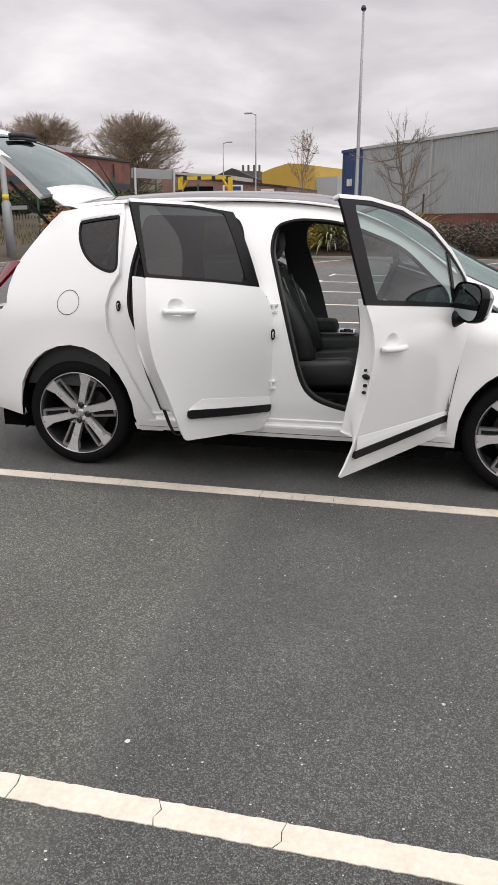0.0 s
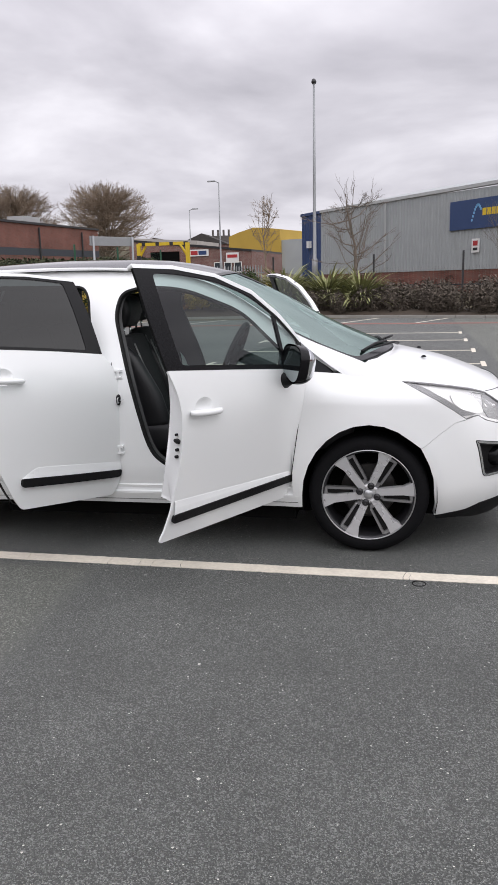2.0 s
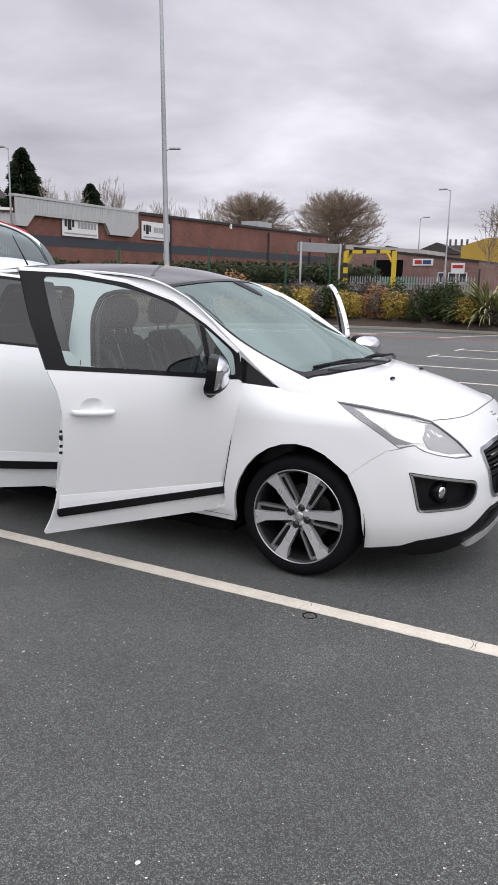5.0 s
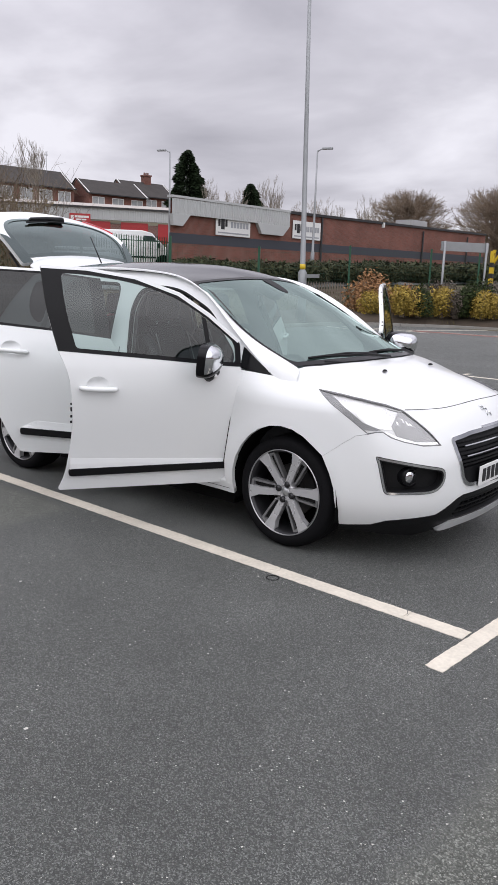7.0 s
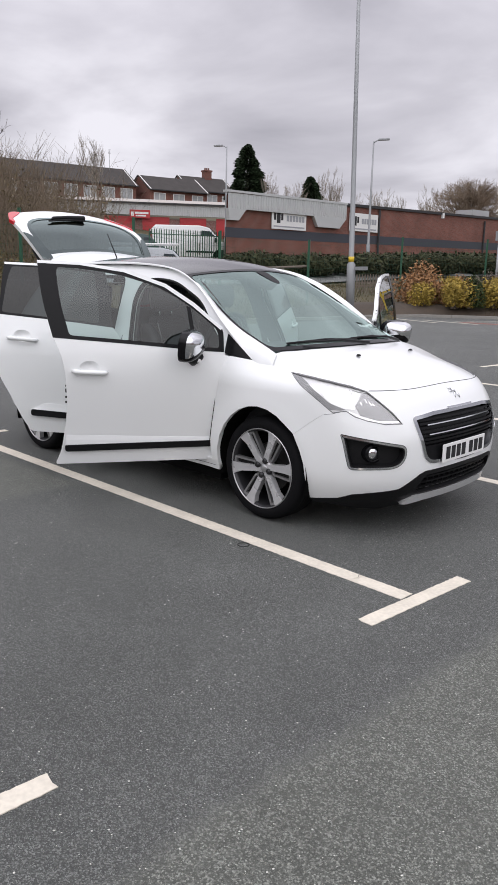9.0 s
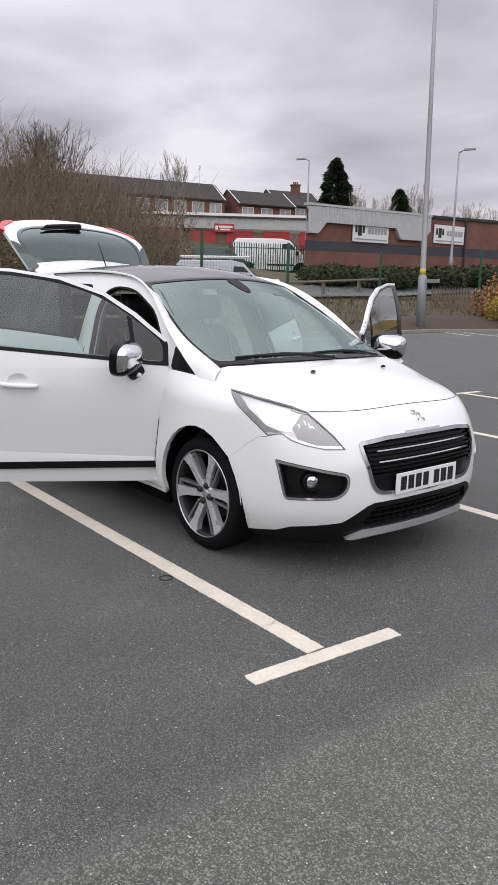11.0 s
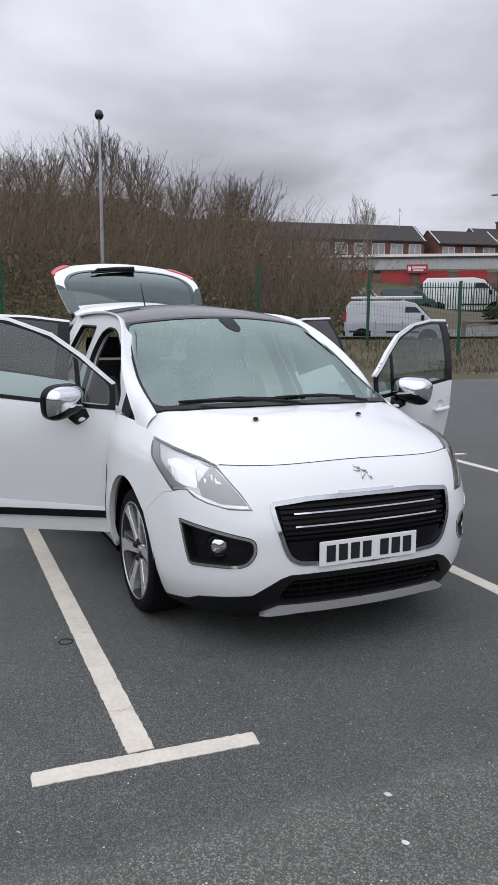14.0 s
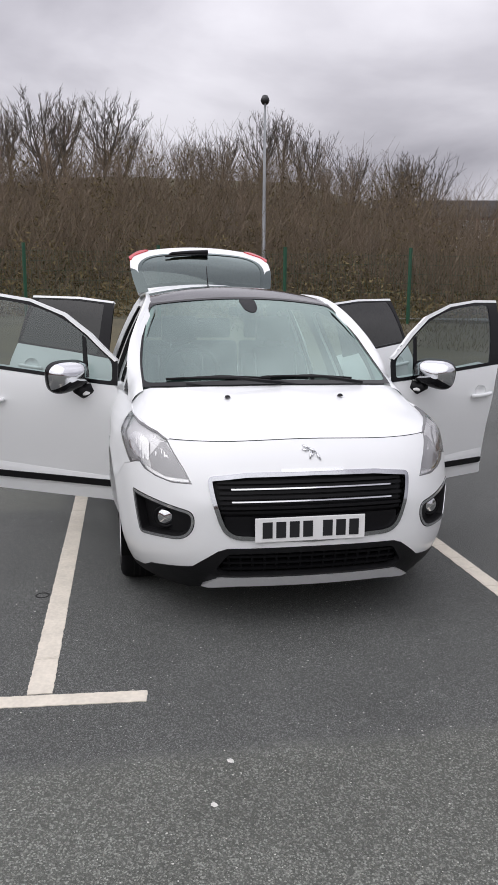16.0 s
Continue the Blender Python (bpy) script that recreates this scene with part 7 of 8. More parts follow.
PANE = surface("window_pane", (0.05, 0.06, 0.07), 0.08, vary=0.2)
# a paler pane for the houses on the hill
PANE_PALE = surface("curtained_pane", (0.34, 0.35, 0.36), 0.15, vary=0.25, scale=0.5)
UPVC = surface("white_window_frame", (0.72, 0.72, 0.70), 0.5, vary=0.05)
GUTTER = surface("black_gutter", (0.02, 0.02, 0.022), 0.5, vary=0.1)


def frame_of(a, b, z=0.0):
    """Axes of a wall from a to b: x along it, y out of the back, z up."""
    a, b = Vector((*a, z)), Vector((*b, z))
    d = (b - a)
    return Matrix.Translation(a) @ Matrix.Rotation(math.atan2(d.y, d.x), 4, "Z"), d.length


def window(root, m, x, z, w, h, bars=1, name="window", glaze=None):
    """A window in the wall that faces -y: a frame, panes and a sill."""
    fr = Geo()
    t = 0.07
    fr.box((x, -0.06, z), (x + w, 0.02, z + t), m).box((x, -0.06, z + h - t), (x + w, 0.02, z + h), m)
    for k in range(bars + 2):
        xx = x + (w - t) * k / (bars + 1)
        fr.box((xx, -0.06, z + t), (xx + t, 0.02, z + h - t), m)
    o = fr.done(name, UPVC, root, "white framed window")
    for k in range(bars + 1):
        x0 = x + (w - t) * k / (bars + 1) + t
        x1 = x + (w - t) * (k + 1) / (bars + 1)
        Geo().box((x0, -0.02, z + t), (x1, 0.0, z + h - t), m).done("pane", glaze or PANE, o)
    Geo().box((x - 0.05, -0.12, z - 0.07), (x + w + 0.05, 0.0, z), m).done("sill", CONCRETE, o)
    return o


def ribbed(g, m, x0, x1, z0, z1a, z1b, y=0.0, pitch=0.25, depth=0.04):
    """A wall of trapezoid ribs from x0 to x1, top running from z1a to z1b."""
    n = int((x1 - x0) / pitch)
    pts = []
    for i in range(n):
        x = x0 + i * pitch
        pts += [(x, y), (x + pitch * 0.55, y), (x + pitch * 0.65, y - depth), (x + pitch * 0.9, y - depth)]
    pts.append((x1, y))
    vs = []
    for x, yy in pts:
        t = (x - x0) / (x1 - x0)
        vs += [m @ Vector((x, yy, z0)), m @ Vector((x, yy, z1a + (z1b - z1a) * t))]
    g.add(vs, [(2 * i, 2 * i + 2, 2 * i + 3, 2 * i + 1) for i in range(len(pts) - 1)])


# red brick works with the pale cladding and two sign boards
m, W = frame_of((-35.6, 35.0), (-31.24, 81.0))
emp = new("brick_works")
tagged(emp, "long low red brick works with pale cladding and white signs", "building")
H0, H1 = 7.05, 7.62
back = Vector((12, 12, 0))
fr = [Vector((0, 0, 0.5)), Vector((W, 0, 0.5)), Vector((W, 0, H1)), Vector((0, 0, H0))]
Geo().add([m @ p for p in fr] + [m @ (p + back) for p in fr], [(0, 1, 2, 3), (7, 6, 5, 4), (0, 4, 5, 1), (1, 5, 6, 2), (2, 6, 7, 3), (3, 7, 4, 0)]).done("wall", BRICK, emp, "red brick wall")
g = Geo()
ribbed(g, m, -0.1, 12.4, 6.15, H0 + 0.15, H0 + 0.25, -0.30)
g.add([m @ Vector(p) for p in ((-0.1, -0.30, 6.15), (12.4, -0.30, 6.15), (12.4, 0.0, 6.15), (-0.1, 0.0, 6.15))], [(0, 1, 2, 3)])
for xa, xb, xc, xd in ((-0.1, 0.0, 0.9, 1.6), (8.6, 9.1, 11.6, 12.4)):
    g.prism([(xa, 6.15), (xb, 5.35), (xc, 5.35), (xd, 6.15)], -0.34, -0.02, 1, m)
g.done("cladding", CLAD, emp, "pale grey ribbed cladding", fix=False)
Geo().box((-0.15, -0.36, H0 + 0.2), (12.45, 0.2, H0 + 0.36), m).done("roof_trim", CLAD, emp)
Geo().prism([(12.4, H0 + 0.14), (W, H1), (W, H1 + 0.2), (12.4, H0 + 0.36)], -0.16, 0.3, 1, m).done("gutter", GUTTER, emp, "black roof edge gutter")
Geo().prism([(0, 4.15), (W, 4.6), (W, 5.3), (0, 4.85)], -0.012, 0.1, 1, m).done("brick_band", BAND, emp, "dark blue brick band")
for x in (16.8, 33, 42):
    Geo().tube([m @ Vector((x, -0.14, 3.2)), m @ Vector((x, -0.14, 7.2))], 0.09, 8).done("downpipe", GUTTER, emp, "black downpipe")
Geo().box((25.8, -0.25, 7.05), (26.0, -0.02, 7.5), m).done("alarm_box", WHITE_B, emp)
Geo().box((34, 2, 7.5), (37, 4, 8.5), m).done("roof_plant", CLAD_DK, emp, "grey rooftop unit")


def sign(root, m, x0, x1, z0, z1, mat, bars, name="sign_board", y=-0.05, label="white sign board with plain dark marks"):
    o = Geo().box((x0, y - 0.05, z0), (x1, y, z1), m).done(name, mat, root, label)
    for (a, b, c, d, im) in bars:
        Geo().box((x0 + (x1 - x0) * a, y - 0.065, z0 + (z1 - z0) * b), (x0 + (x1 - x0) * c, y - 0.051, z0 + (z1 - z0) * d), m).done("sign_bar", im, o)
    return o


GREY_INK = surface("grey_ink", (0.30, 0.31, 0.33), 0.6, vary=0.05)
marks = [(0.06, 0.45, 0.12, 0.80, INK), (0.14, 0.30, 0.24, 0.82, INK), (0.26, 0.45, 0.32, 0.80, INK)] + [(0.42 + 0.09 * k, 0.42, 0.49 + 0.09 * k, 0.72, GREY_INK) for k in range(6)] + [(0.05, 0.10, 0.95, 0.17, GREY_INK)]
sign(emp, m, 4.3, 7.95, 4.98, 6.42, WHITE_B, marks, y=-0.10)
sign(emp, m, 13.0, 16.6, 5.28, 6.72, WHITE_B, marks, y=-0.10)
settle(emp, 1.03)

# trade units with red doors and a pale roof
m, W = frame_of((-72.0, 34.0), (-53.0, 60.5))
un = new("trade_units")
tagged(un, "grey trade units with red doors and pale sheet roof", "building")
Geo().box((0, 0, 1.5), (W, 14, 7.2), m).done("wall", BRICK_DARK, un, "brick base wall")
g = Geo()
ribbed(g, m, -0.2, W, 7.55, 8.75, 8.75, -0.35)
g.box((-0.2, -0.30, 7.55), (W, 0.1, 8.7), m)
g.done("fascia", CLAD, un, "pale grey ribbed fascia", fix=False)
Geo().box((-0.3, -0.6, 8.7), (W + 0.2, 0.0, 8.85), m).done("roof_trim", GUTTER, un, "dark roof edge")
Geo().add([m @ Vector(p) for p in ((-0.3, -0.5, 8.84), (W + 0.2, -0.5, 8.84), (W + 0.2, 9, 10.0), (-0.3, 9, 10.0))], [(0, 1, 2, 3)]).done("roof", ROOF_L, un, "weathered pale roof sheet")
for k in range(8):
    x = 1.4 + 4.0 * k
    d = Geo().box((x, -0.08, 3.0), (x + 2.9, 0.05, 7.4), m).done("door", RED_PAINT, un, "red roller door")
    for j in range(10):
        Geo().box((x, -0.11, 3.05 + 0.43 * j), (x + 2.9, -0.07, 3.09 + 0.43 * j), m).done("slat", RED_PAINT, d)
rb = [(0.06, 0.25, 0.20, 0.75, WHITE_B), (0.25, 0.5, 0.92, 0.75, WHITE_B), (0.3, 0.2, 0.8, 0.38, WHITE_B)]
sign(un, m, 16.05, 18.2, 7.2, 8.05, RED_PAINT, rb, y=-0.42, label="red sign board with plain white marks")
sign(un, m, 29.2, 30.8, 7.65, 8.5, WHITE_B, [(0.1, 0.3, 0.9, 0.7, GREY_INK)], y=-0.42)


def house_row(a, b, z0, zw, zr, depth, name, label, wins, mat=BRICK, gable=False, white_panels=False):
    m, W = frame_of(a, b)
    h = new(name)
    tagged(h, label, "house", "houses on the hill")
    Geo().box((0, 0, z0), (W, depth, zw), m).done("wall", mat, h, "red brick wall")
    g = Geo()
    y0, ym, y1 = -0.4, depth / 2, depth + 0.4
    g.add([m @ Vector(p) for p in ((-0.25, y0, zw), (W + 0.25, y0, zw), (W + 0.25, ym, zr), (-0.25, ym, zr), (-0.25, y1, zw), (W + 0.25, y1, zw))], [(0, 1, 2, 3), (3, 2, 5, 4)])
    g.add([m @ Vector(p) for p in ((0, 0, zw), (0, ym, zr - 0.1), (0, depth, zw), (W, 0, zw), (W, ym, zr - 0.1), (W, depth, zw))], [(0, 1, 2), (3, 5, 4)])
    g.done("roof", ROOF, h, "dark grey tiled roof", fix=False)
    for x in (0, W):
        Geo().prism([(0.0, zw - 0.3), (depth / 2, zr - 0.1), (depth, zw - 0.3)], x - 0.03, x + 0.03, 0, m).done("gable_wall", mat, h)
        for s in (0, 1):
            p0 = m @ Vector((x, y0 if s else y1, zw))
            Geo().tube([p0, m @ Vector((x, ym, zr + 0.04))], 0.07, 4).done("barge_board", UPVC, h, "white barge board")
    Geo().box((-0.2, y0 - 0.06, zw - 0.10), (W + 0.2, y0 + 0.04, zw + 0.04), m).done("gutter", GUTTER, h)
    n = wins
    for k in range(n):
        x = (k + 0.5) * W / n - 0.9
        window(h, m, x, zw - 1.75, 1.7, 1.4, 1, glaze=PANE_PALE)
    return h, m, W


h1, _, _ = house_row((-84.2, 31.2), (-77.0, 60.3), 7.5, 12.5, 15.0, 8, "house", "long brick terrace with dark roof and white windows", 12)
h2, m2, W2 = house_row((-75.8, 61.7), (-73.7, 69.95), 7.5, 12.2, 14.3, 7, "house", "brick house with white gable boards", 3)
h3, m3, W3 = house_row((-79.0, 71.5), (-77.1, 78.8), 8.0, 13.1, 15.5, 7, "house", "brick house with grey slate roof and chimney", 3)
ch = Geo().box((4.2, 3.0, 14.0), (5.3, 4.0, 16.5), m3).box((4.1, 2.9, 16.35), (5.4, 4.1, 16.55), m3)
for k in range(3):
    ch.tube([m3 @ Vector((4.45 + 0.3 * k, 3.5, 16.5)), m3 @ Vector((4.45 + 0.3 * k, 3.5, 16.9))], 0.11, 8)
ch.done("chimney", BRICK, h3, "brick chimney with pots")
ae = Geo().tube([(-80.7, 58.9, 14.6), (-80.7, 58.9, 17.2)], 0.03, 5)
for k in range(4):
    ae.tube([(-81.0, 58.9, 16.7 + 0.15 * k), (-80.4, 58.9, 16.7 + 0.15 * k)], 0.02, 4)
ae.done("aerial", GALV, h2, "rooftop aerial")
for h in (h1, h2, h3):
    settle(h, 1.5, 0.5)

# grey warehouse with a blue end and a brick plinth
wh = new("warehouse")
tagged(wh, "grey ribbed warehouse with blue end wall and brick plinth", "building")
m, W = frame_of((-4.9, 64.2), (16.5, 35.8))
g = Geo()
ribbed(g, m, 0, W, 1.9, 7.35, 6.9, 0, 0.33, 0.05)
g.done("side_wall", CLAD_DK, wh, "grey ribbed metal wall", fix=False)
Geo().box((0, 0.02, 0.2), (W, 0.5, 1.95), m).done("plinth", BRICK, wh, "red brick plinth")
Geo().box((-0.05, -0.12, 7.2), (W, 0.3, 7.42), m).done("roof_trim", CLAD, wh)
Geo().add([m @ Vector(p) for p in ((0, 0, 7.4), (W, 0, 7.0), (W, 12, 9.4), (0, 12, 9.6))], [(0, 1, 2, 3)]).done("roof", CLAD_DK, wh)
mb, Wb = frame_of((-6.9, 67.2), (-4.9, 64.2))
g = Geo()
ribbed(g, mb, 0, Wb, 1.6, 7.2, 7.4, 0, 0.33, 0.05)
g.box((0, 0.05, 0.5), (Wb, 3, 7.2), mb)
g.done("end_wall", BLUE, wh, "blue ribbed end wall", fix=False)
Geo().box((-0.05, -0.12, 7.15), (Wb + 0.05, 0.3, 7.4), mb).done("roof_trim", BLUE, wh)
Geo().box((Wb * 0.4, -0.3, 4.3), (Wb * 0.4 + 0.5, -0.05, 4.9), mb).done("wall_lamp", WHITE_B, wh, "white wall lamp")
arc_b = [(0.28 + 0.012 * k, 0.25 + 0.5 * math.sin(k * 0.26), 0.30 + 0.012 * k, 0.33 + 0.5 * math.sin(k * 0.26), surface("pale_blue_mark", (0.15, 0.35, 0.6), 0.5) if k == 0 else bpy.data.materials["pale_blue_mark"]) for k in range(10)]
sign(wh, m, 16.8, 24.2, 4.55, 6.45, BLUE, arc_b + [(0.42 + 0.055 * k, 0.42, 0.465 + 0.055 * k, 0.66, YELLOW) for k in range(4)], y=-0.10, label="dark blue sign board with plain yellow marks")
sign(wh, m, 19.0, 19.7, 3.0, 3.9, WHITE_B, [(0.2, 0.5, 0.8, 0.85, RED_PAINT), (0.2, 0.15, 0.8, 0.35, INK)], y=-0.10, name="notice_board")
for x in (9.5, 22.0):
    Geo().tube([m @ Vector((x, -0.15, 1.9)), m @ Vector((x, -0.15, 7.2))], 0.07, 8).done("downpipe", CLAD, wh)

wh.matrix_basis = Matrix.Translation((1.95, -5, 1.5)) @ Matrix.Scale(0.79, 4) @ Matrix.Translation((-1.3, 5, -1.5))
# low brick unit with signs, yellow shed, far houses and tower
lb = new("low_brick_unit")
tagged(lb, "low brick unit with small signs and green base", "building")
m, W = frame_of((-24.5, 71.8), (-11.4, 70.2))
Geo().prism([(0, 0.8), (W, 0.8), (W, 4.35), (0, 5.75)], 0, 12, 1, m).done("wall", BRICK_DARK, lb, "dark red wall")
Geo().prism([(0, 5.75), (W, 4.35), (W, 4.55), (0, 5.95)], -0.1, 12, 1, m).done("gutter", GUTTER, lb)
g = Geo()
g.prism([(-2.5, 5.9), (W * 0.48, 5.35), (W * 0.48, 5.75), (-2.5, 6.35)], 3, 10, 1, m)
g.done("rooflight", ROOF_L, lb, "pale rear roof")
Geo().box((0, -0.05, 0.8), (W * 0.55, 0.0, 2.9), m).done("green_base", surface("green_hoarding", (0.03, 0.12, 0.05), 0.6), lb, "green painted base")
# the doorway's dark inside is a black slab on the closed wall
Geo().box((W * 0.18, -0.06, 2.9), (W * 0.42, 0.0, 4.6), m).done("opening", DARK, lb, "dark doorway")
sign(lb, m, W * 0.50, W * 0.66, 4.05, 4.7, WHITE_B, [(0.1, 0.2, 0.45, 0.8, RED_PAINT), (0.5, 0.2, 0.9, 0.8, BLUE)], y=-0.06)
sign(lb, m, W * 0.80, W * 0.90, 3.3, 4.3, WHITE_B, [(0.1, 0.5, 0.9, 0.8, RED_PAINT)], y=-0.06)
for k in range(3):
    window(lb, m, W * (0.70 + 0.08 * k), 2.4, 0.8, 1.0, 0)
ys = new("yellow_shed")
tagged(ys, "yellow clad shed with curved roof", "building")
m, W = frame_of((-20.3, 103.4), (-12.6, 100.4))
g = Geo()
roofp = [(0, 7.7), (W * 0.2, 8.2), (W * 0.5, 8.75), (W * 0.75, 8.6), (W, 8.3)]
g.prism([(0, 1.0), (W, 1.0)] + roofp[::-1], 0, 14, 1, m)
g.done("wall", YEL_CLAD, ys, "yellow metal wall")
Geo().box((W, 0.5, 1.0), (W + 3.2, 10, 6.9), m).done("side_shed", CLAD_DK, ys, "grey lean-to")
Geo().box((-0.1, -0.06, 1.0), (W, 0.0, 2.9), m).done("green_base", bpy.data.materials["green_hoarding"], ys)
for k, (x, y, z, w, h) in enumerate(((-46, 170, 3, 12, 9.5), (-33, 172, 3, 10, 9.0), (-8, 165, 3, 12, 9.6), (-58, 175, 3, 10, 9.2))):
    hh = new("far_house")
    tagged(hh, "distant brick house with gabled roof", "house", "far houses")
    Geo().box((x, y, z), (x + w, y + 8, z + h - 2.6)).done("wall", BRICK_DARK, hh)
    Geo().prism([(x - 0.3, z + h - 2.6), (x + w / 2, z + h), (x + w + 0.3, z + h - 2.6)], y - 0.3, y + 8.3, 1).done("roof", ROOF, hh)
    for j in range(3):
        window(hh, Matrix.Translation((x, y, z)), 1.2 + j * w / 3.2, 3.2, 1.3, 1.4, 1)
tw = new("church_tower")
tagged(tw, "distant dark stone church tower with pinnacles", "tower")
g = Geo().box((-46.5, 210, 2), (-41.5, 215, 14.2))
for x in (-46.5, -45.0, -43.4, -41.9):
    g.box((x, 210, 14.2), (x + 0.5, 210.5, 15.8))
g.done("tower_wall", surface("dark_stone", (0.10, 0.09, 0.085), 0.9, vary=0.2), tw)

# ---- street lamps, fences, signs ----
def pole(x, y, h, r, label, head="flood", z=None, band=False, turn=0.0, lean=(0, 0), big=1.0):
    p = new("street_lamp")
    tagged(p, label, "street lamp", "street lamps")
    z = height(x, y) if z is None else z
    p.location = (x, y, z)
    H = h - z
    Geo().tube([(0, 0, -0.2), (0, 0, 1.75), (0, 0, 1.85), (0, 0, H * 0.55), (0, 0, H)], [r * 1.25, r * 1.25, r * 0.8, r * 0.62, r * 0.42], 16).done("column", GALV, p, "grey steel column", smooth=True)
    if band:
        Geo().tube([(0, 0, 1.86), (0, 0, 2.05)], r * 0.84, 16).done("band", YELLOW, p, "yellow band", smooth=True)
        Geo().box((0.1, -0.02, 1.55), (0.75, 0.02, 1.68)).done("small_sign", GALV, p, "small bracket sign")
    if head == "flood":
        Geo().lathe([(0.0, -0.16), (0.17, -0.13), (0.22, 0.0), (0.16, 0.20), (0.0, 0.26)], 16, Matrix.Translation((0, 0, H + 0.05)) @ pose(0, 0, 0, 65, 0, turn) @ Matrix.Scale(big, 4)).done("lamp_head", GUTTER, p, "dark round floodlight head", smooth=True)
    else:
        d = Vector((math.cos(radians(turn)), math.sin(radians(turn)), 0))
        Geo().tube([(0, 0, H - 0.1), d * 0.25 + Vector((0, 0, H + 0.05)), d * 0.6 + Vector((0, 0, H + 0.08))], [0.04, 0.035, 0.03], 8).done("arm", GALV, p, smooth=True)
        Geo().box((0.35, -0.12, H + 0.03), (1.1, 0.12, H + 0.16), Matrix.Rotation(radians(turn), 4, "Z")).done("lamp_head", GALV, p, "flat grey lantern head", bevel=0.03)
    p.rotation_euler = (radians(lean[0]), radians(lean[1]), 0)
    return p


pole(-2.85, 43.5, 13.0, 0.145, "tall grey lamp column with dark floodlight head", turn=20, big=0.72)
pole(-12.85, 19.35, 13.5, 0.128, "tall grey lamp column with yellow band", z=0.22, band=True, lean=(0.7, -0.95))
pole(-32.3, 7.03, 11.35, 0.125, "tall grey lamp column before the bare trees", turn=80)
pole(-14.2, 68.7, 10.8, 0.11, "grey street lamp with flat lantern", "arm", turn=180)
pole(-21.9, 87.4, 10.1, 0.11, "far grey street lamp with flat lantern", "arm", turn=0)
pole(-27.8, 41.6, 10.75, 0.115, "grey street lamp before the brick works", "arm", turn=20)
pole(-40.6, 39.85, 11.4, 0.115, "grey street lamp by the trade units", "arm", turn=200)

# green mesh fence along the road
GW = surface("green_wire", (0.015, 0.06, 0.035), 0.5, vary=0.1)
FENCE = [(-22.5, -12.0), (-21.9, -7.8), (-21.45, -3.5), (-21.3, 1.0), (-20.9, 5.4), (-20.0, 9.7), (-18.75, 13.65), (-16.9, 16.35), (-16.0, 20.6), (-15.6, 27.0), (-14.5, 33.3), (-14.0, 38.5), (-13.0, 44.0)]
fence = new("fence")
tagged(fence, "tall green wire mesh fence on steel posts", "fence")
mesh = Geo()
p0 = None
for i, (x, y) in enumerate(FENCE):
    z = height(x, y)
    if p0 is None:
        p0 = Geo().box((-0.045, -0.045, -0.2), (0.045, 0.045, 2.6)).done("post", GREEN, fence, "green steel post")
        o = p0
    else:
        o = new("post", p0.data)
        o.parent = fence
    o.matrix_basis = pose(x, y, z, 0, 0, 30)
    if i + 1 < len(FENCE):
        x2, y2 = FENCE[i + 1]
        z2 = height(x2, y2)
        a, b = Vector((x, y, z)), Vector((x2, y2, z2))
        n = int((b - a).length / 0.11)
        d = (b - a).normalized() * 0.0030
        for k in range(n):
            p = a.lerp(b, k / n)
            mesh.add([p - d + Vector((0, 0, 0.05)), p + d + Vector((0, 0, 0.05)), p + d + Vector((0, 0, 2.4)), p - d + Vector((0, 0, 2.4))], [(0, 1, 2, 3)])
        for k in range(8):
            h = 0.1 + 0.32 * k
            u = Vector((0, 0, 0.003))
            mesh.add([a + Vector((0, 0, h)) - u, b + Vector((0, 0, h)) - u, b + Vector((0, 0, h)) + u, a + Vector((0, 0, h)) + u], [(0, 1, 2, 3)])
w = mesh.done("wire_mesh", GW, fence, "thin green wires", fix=False)
w["kind"] = "stuff"


def palisade(a, b, h, mat, label, z=None, pitch=0.16):
    p = new("palisade_fence")
    tagged(p, label, "fence")
    a, b = Vector(a), Vector(b)
    n = int((b - a).length / pitch)
    first = None
    d = (b - a).normalized()
    for k in range(n):
        q = a.lerp(b, k / n)
        zz = height(q.x, q.y) if z is None else z
        if first is None:
            first = Geo().prism([(-0.035, 0.05), (0.035, 0.05), (0.035, h - 0.12), (0, h), (-0.035, h - 0.12)], -0.012, 0.012, 1).done("pale", mat, p)
            o = first
        else:
            o = new("pale", first.data)
            o.parent = p
        o.matrix_basis = Matrix.Translation((q.x, q.y, zz)) @ Matrix.Rotation(math.atan2(d.y, d.x), 4, "Z")
    m, W = frame_of(a[:2], b[:2], (height(a.x, a.y) if z is None else z))
    for hh in (0.35, h - 0.45):
        Geo().box((0, 0.015, hh), (W, 0.05, hh + 0.06), m).done("rail", mat, p)


palisade((-42.5, 33.5, 0), (-38.0, 46.5, 0), 2.6, GREEN, "green steel palisade fence by the trade units", 2.3, 0.2)
palisade((-12.5, 38.0, 0), (-5.0, 36.5, 0), 1.8, GALV, "grey steel palisade fence by the gate", 0.55)
palisade((-16.6, 24.9, 0), (-15.1, 26.0, 0), 0.95, BARK, "low weathered timber paling fence behind the bed", 0.75, 0.12)
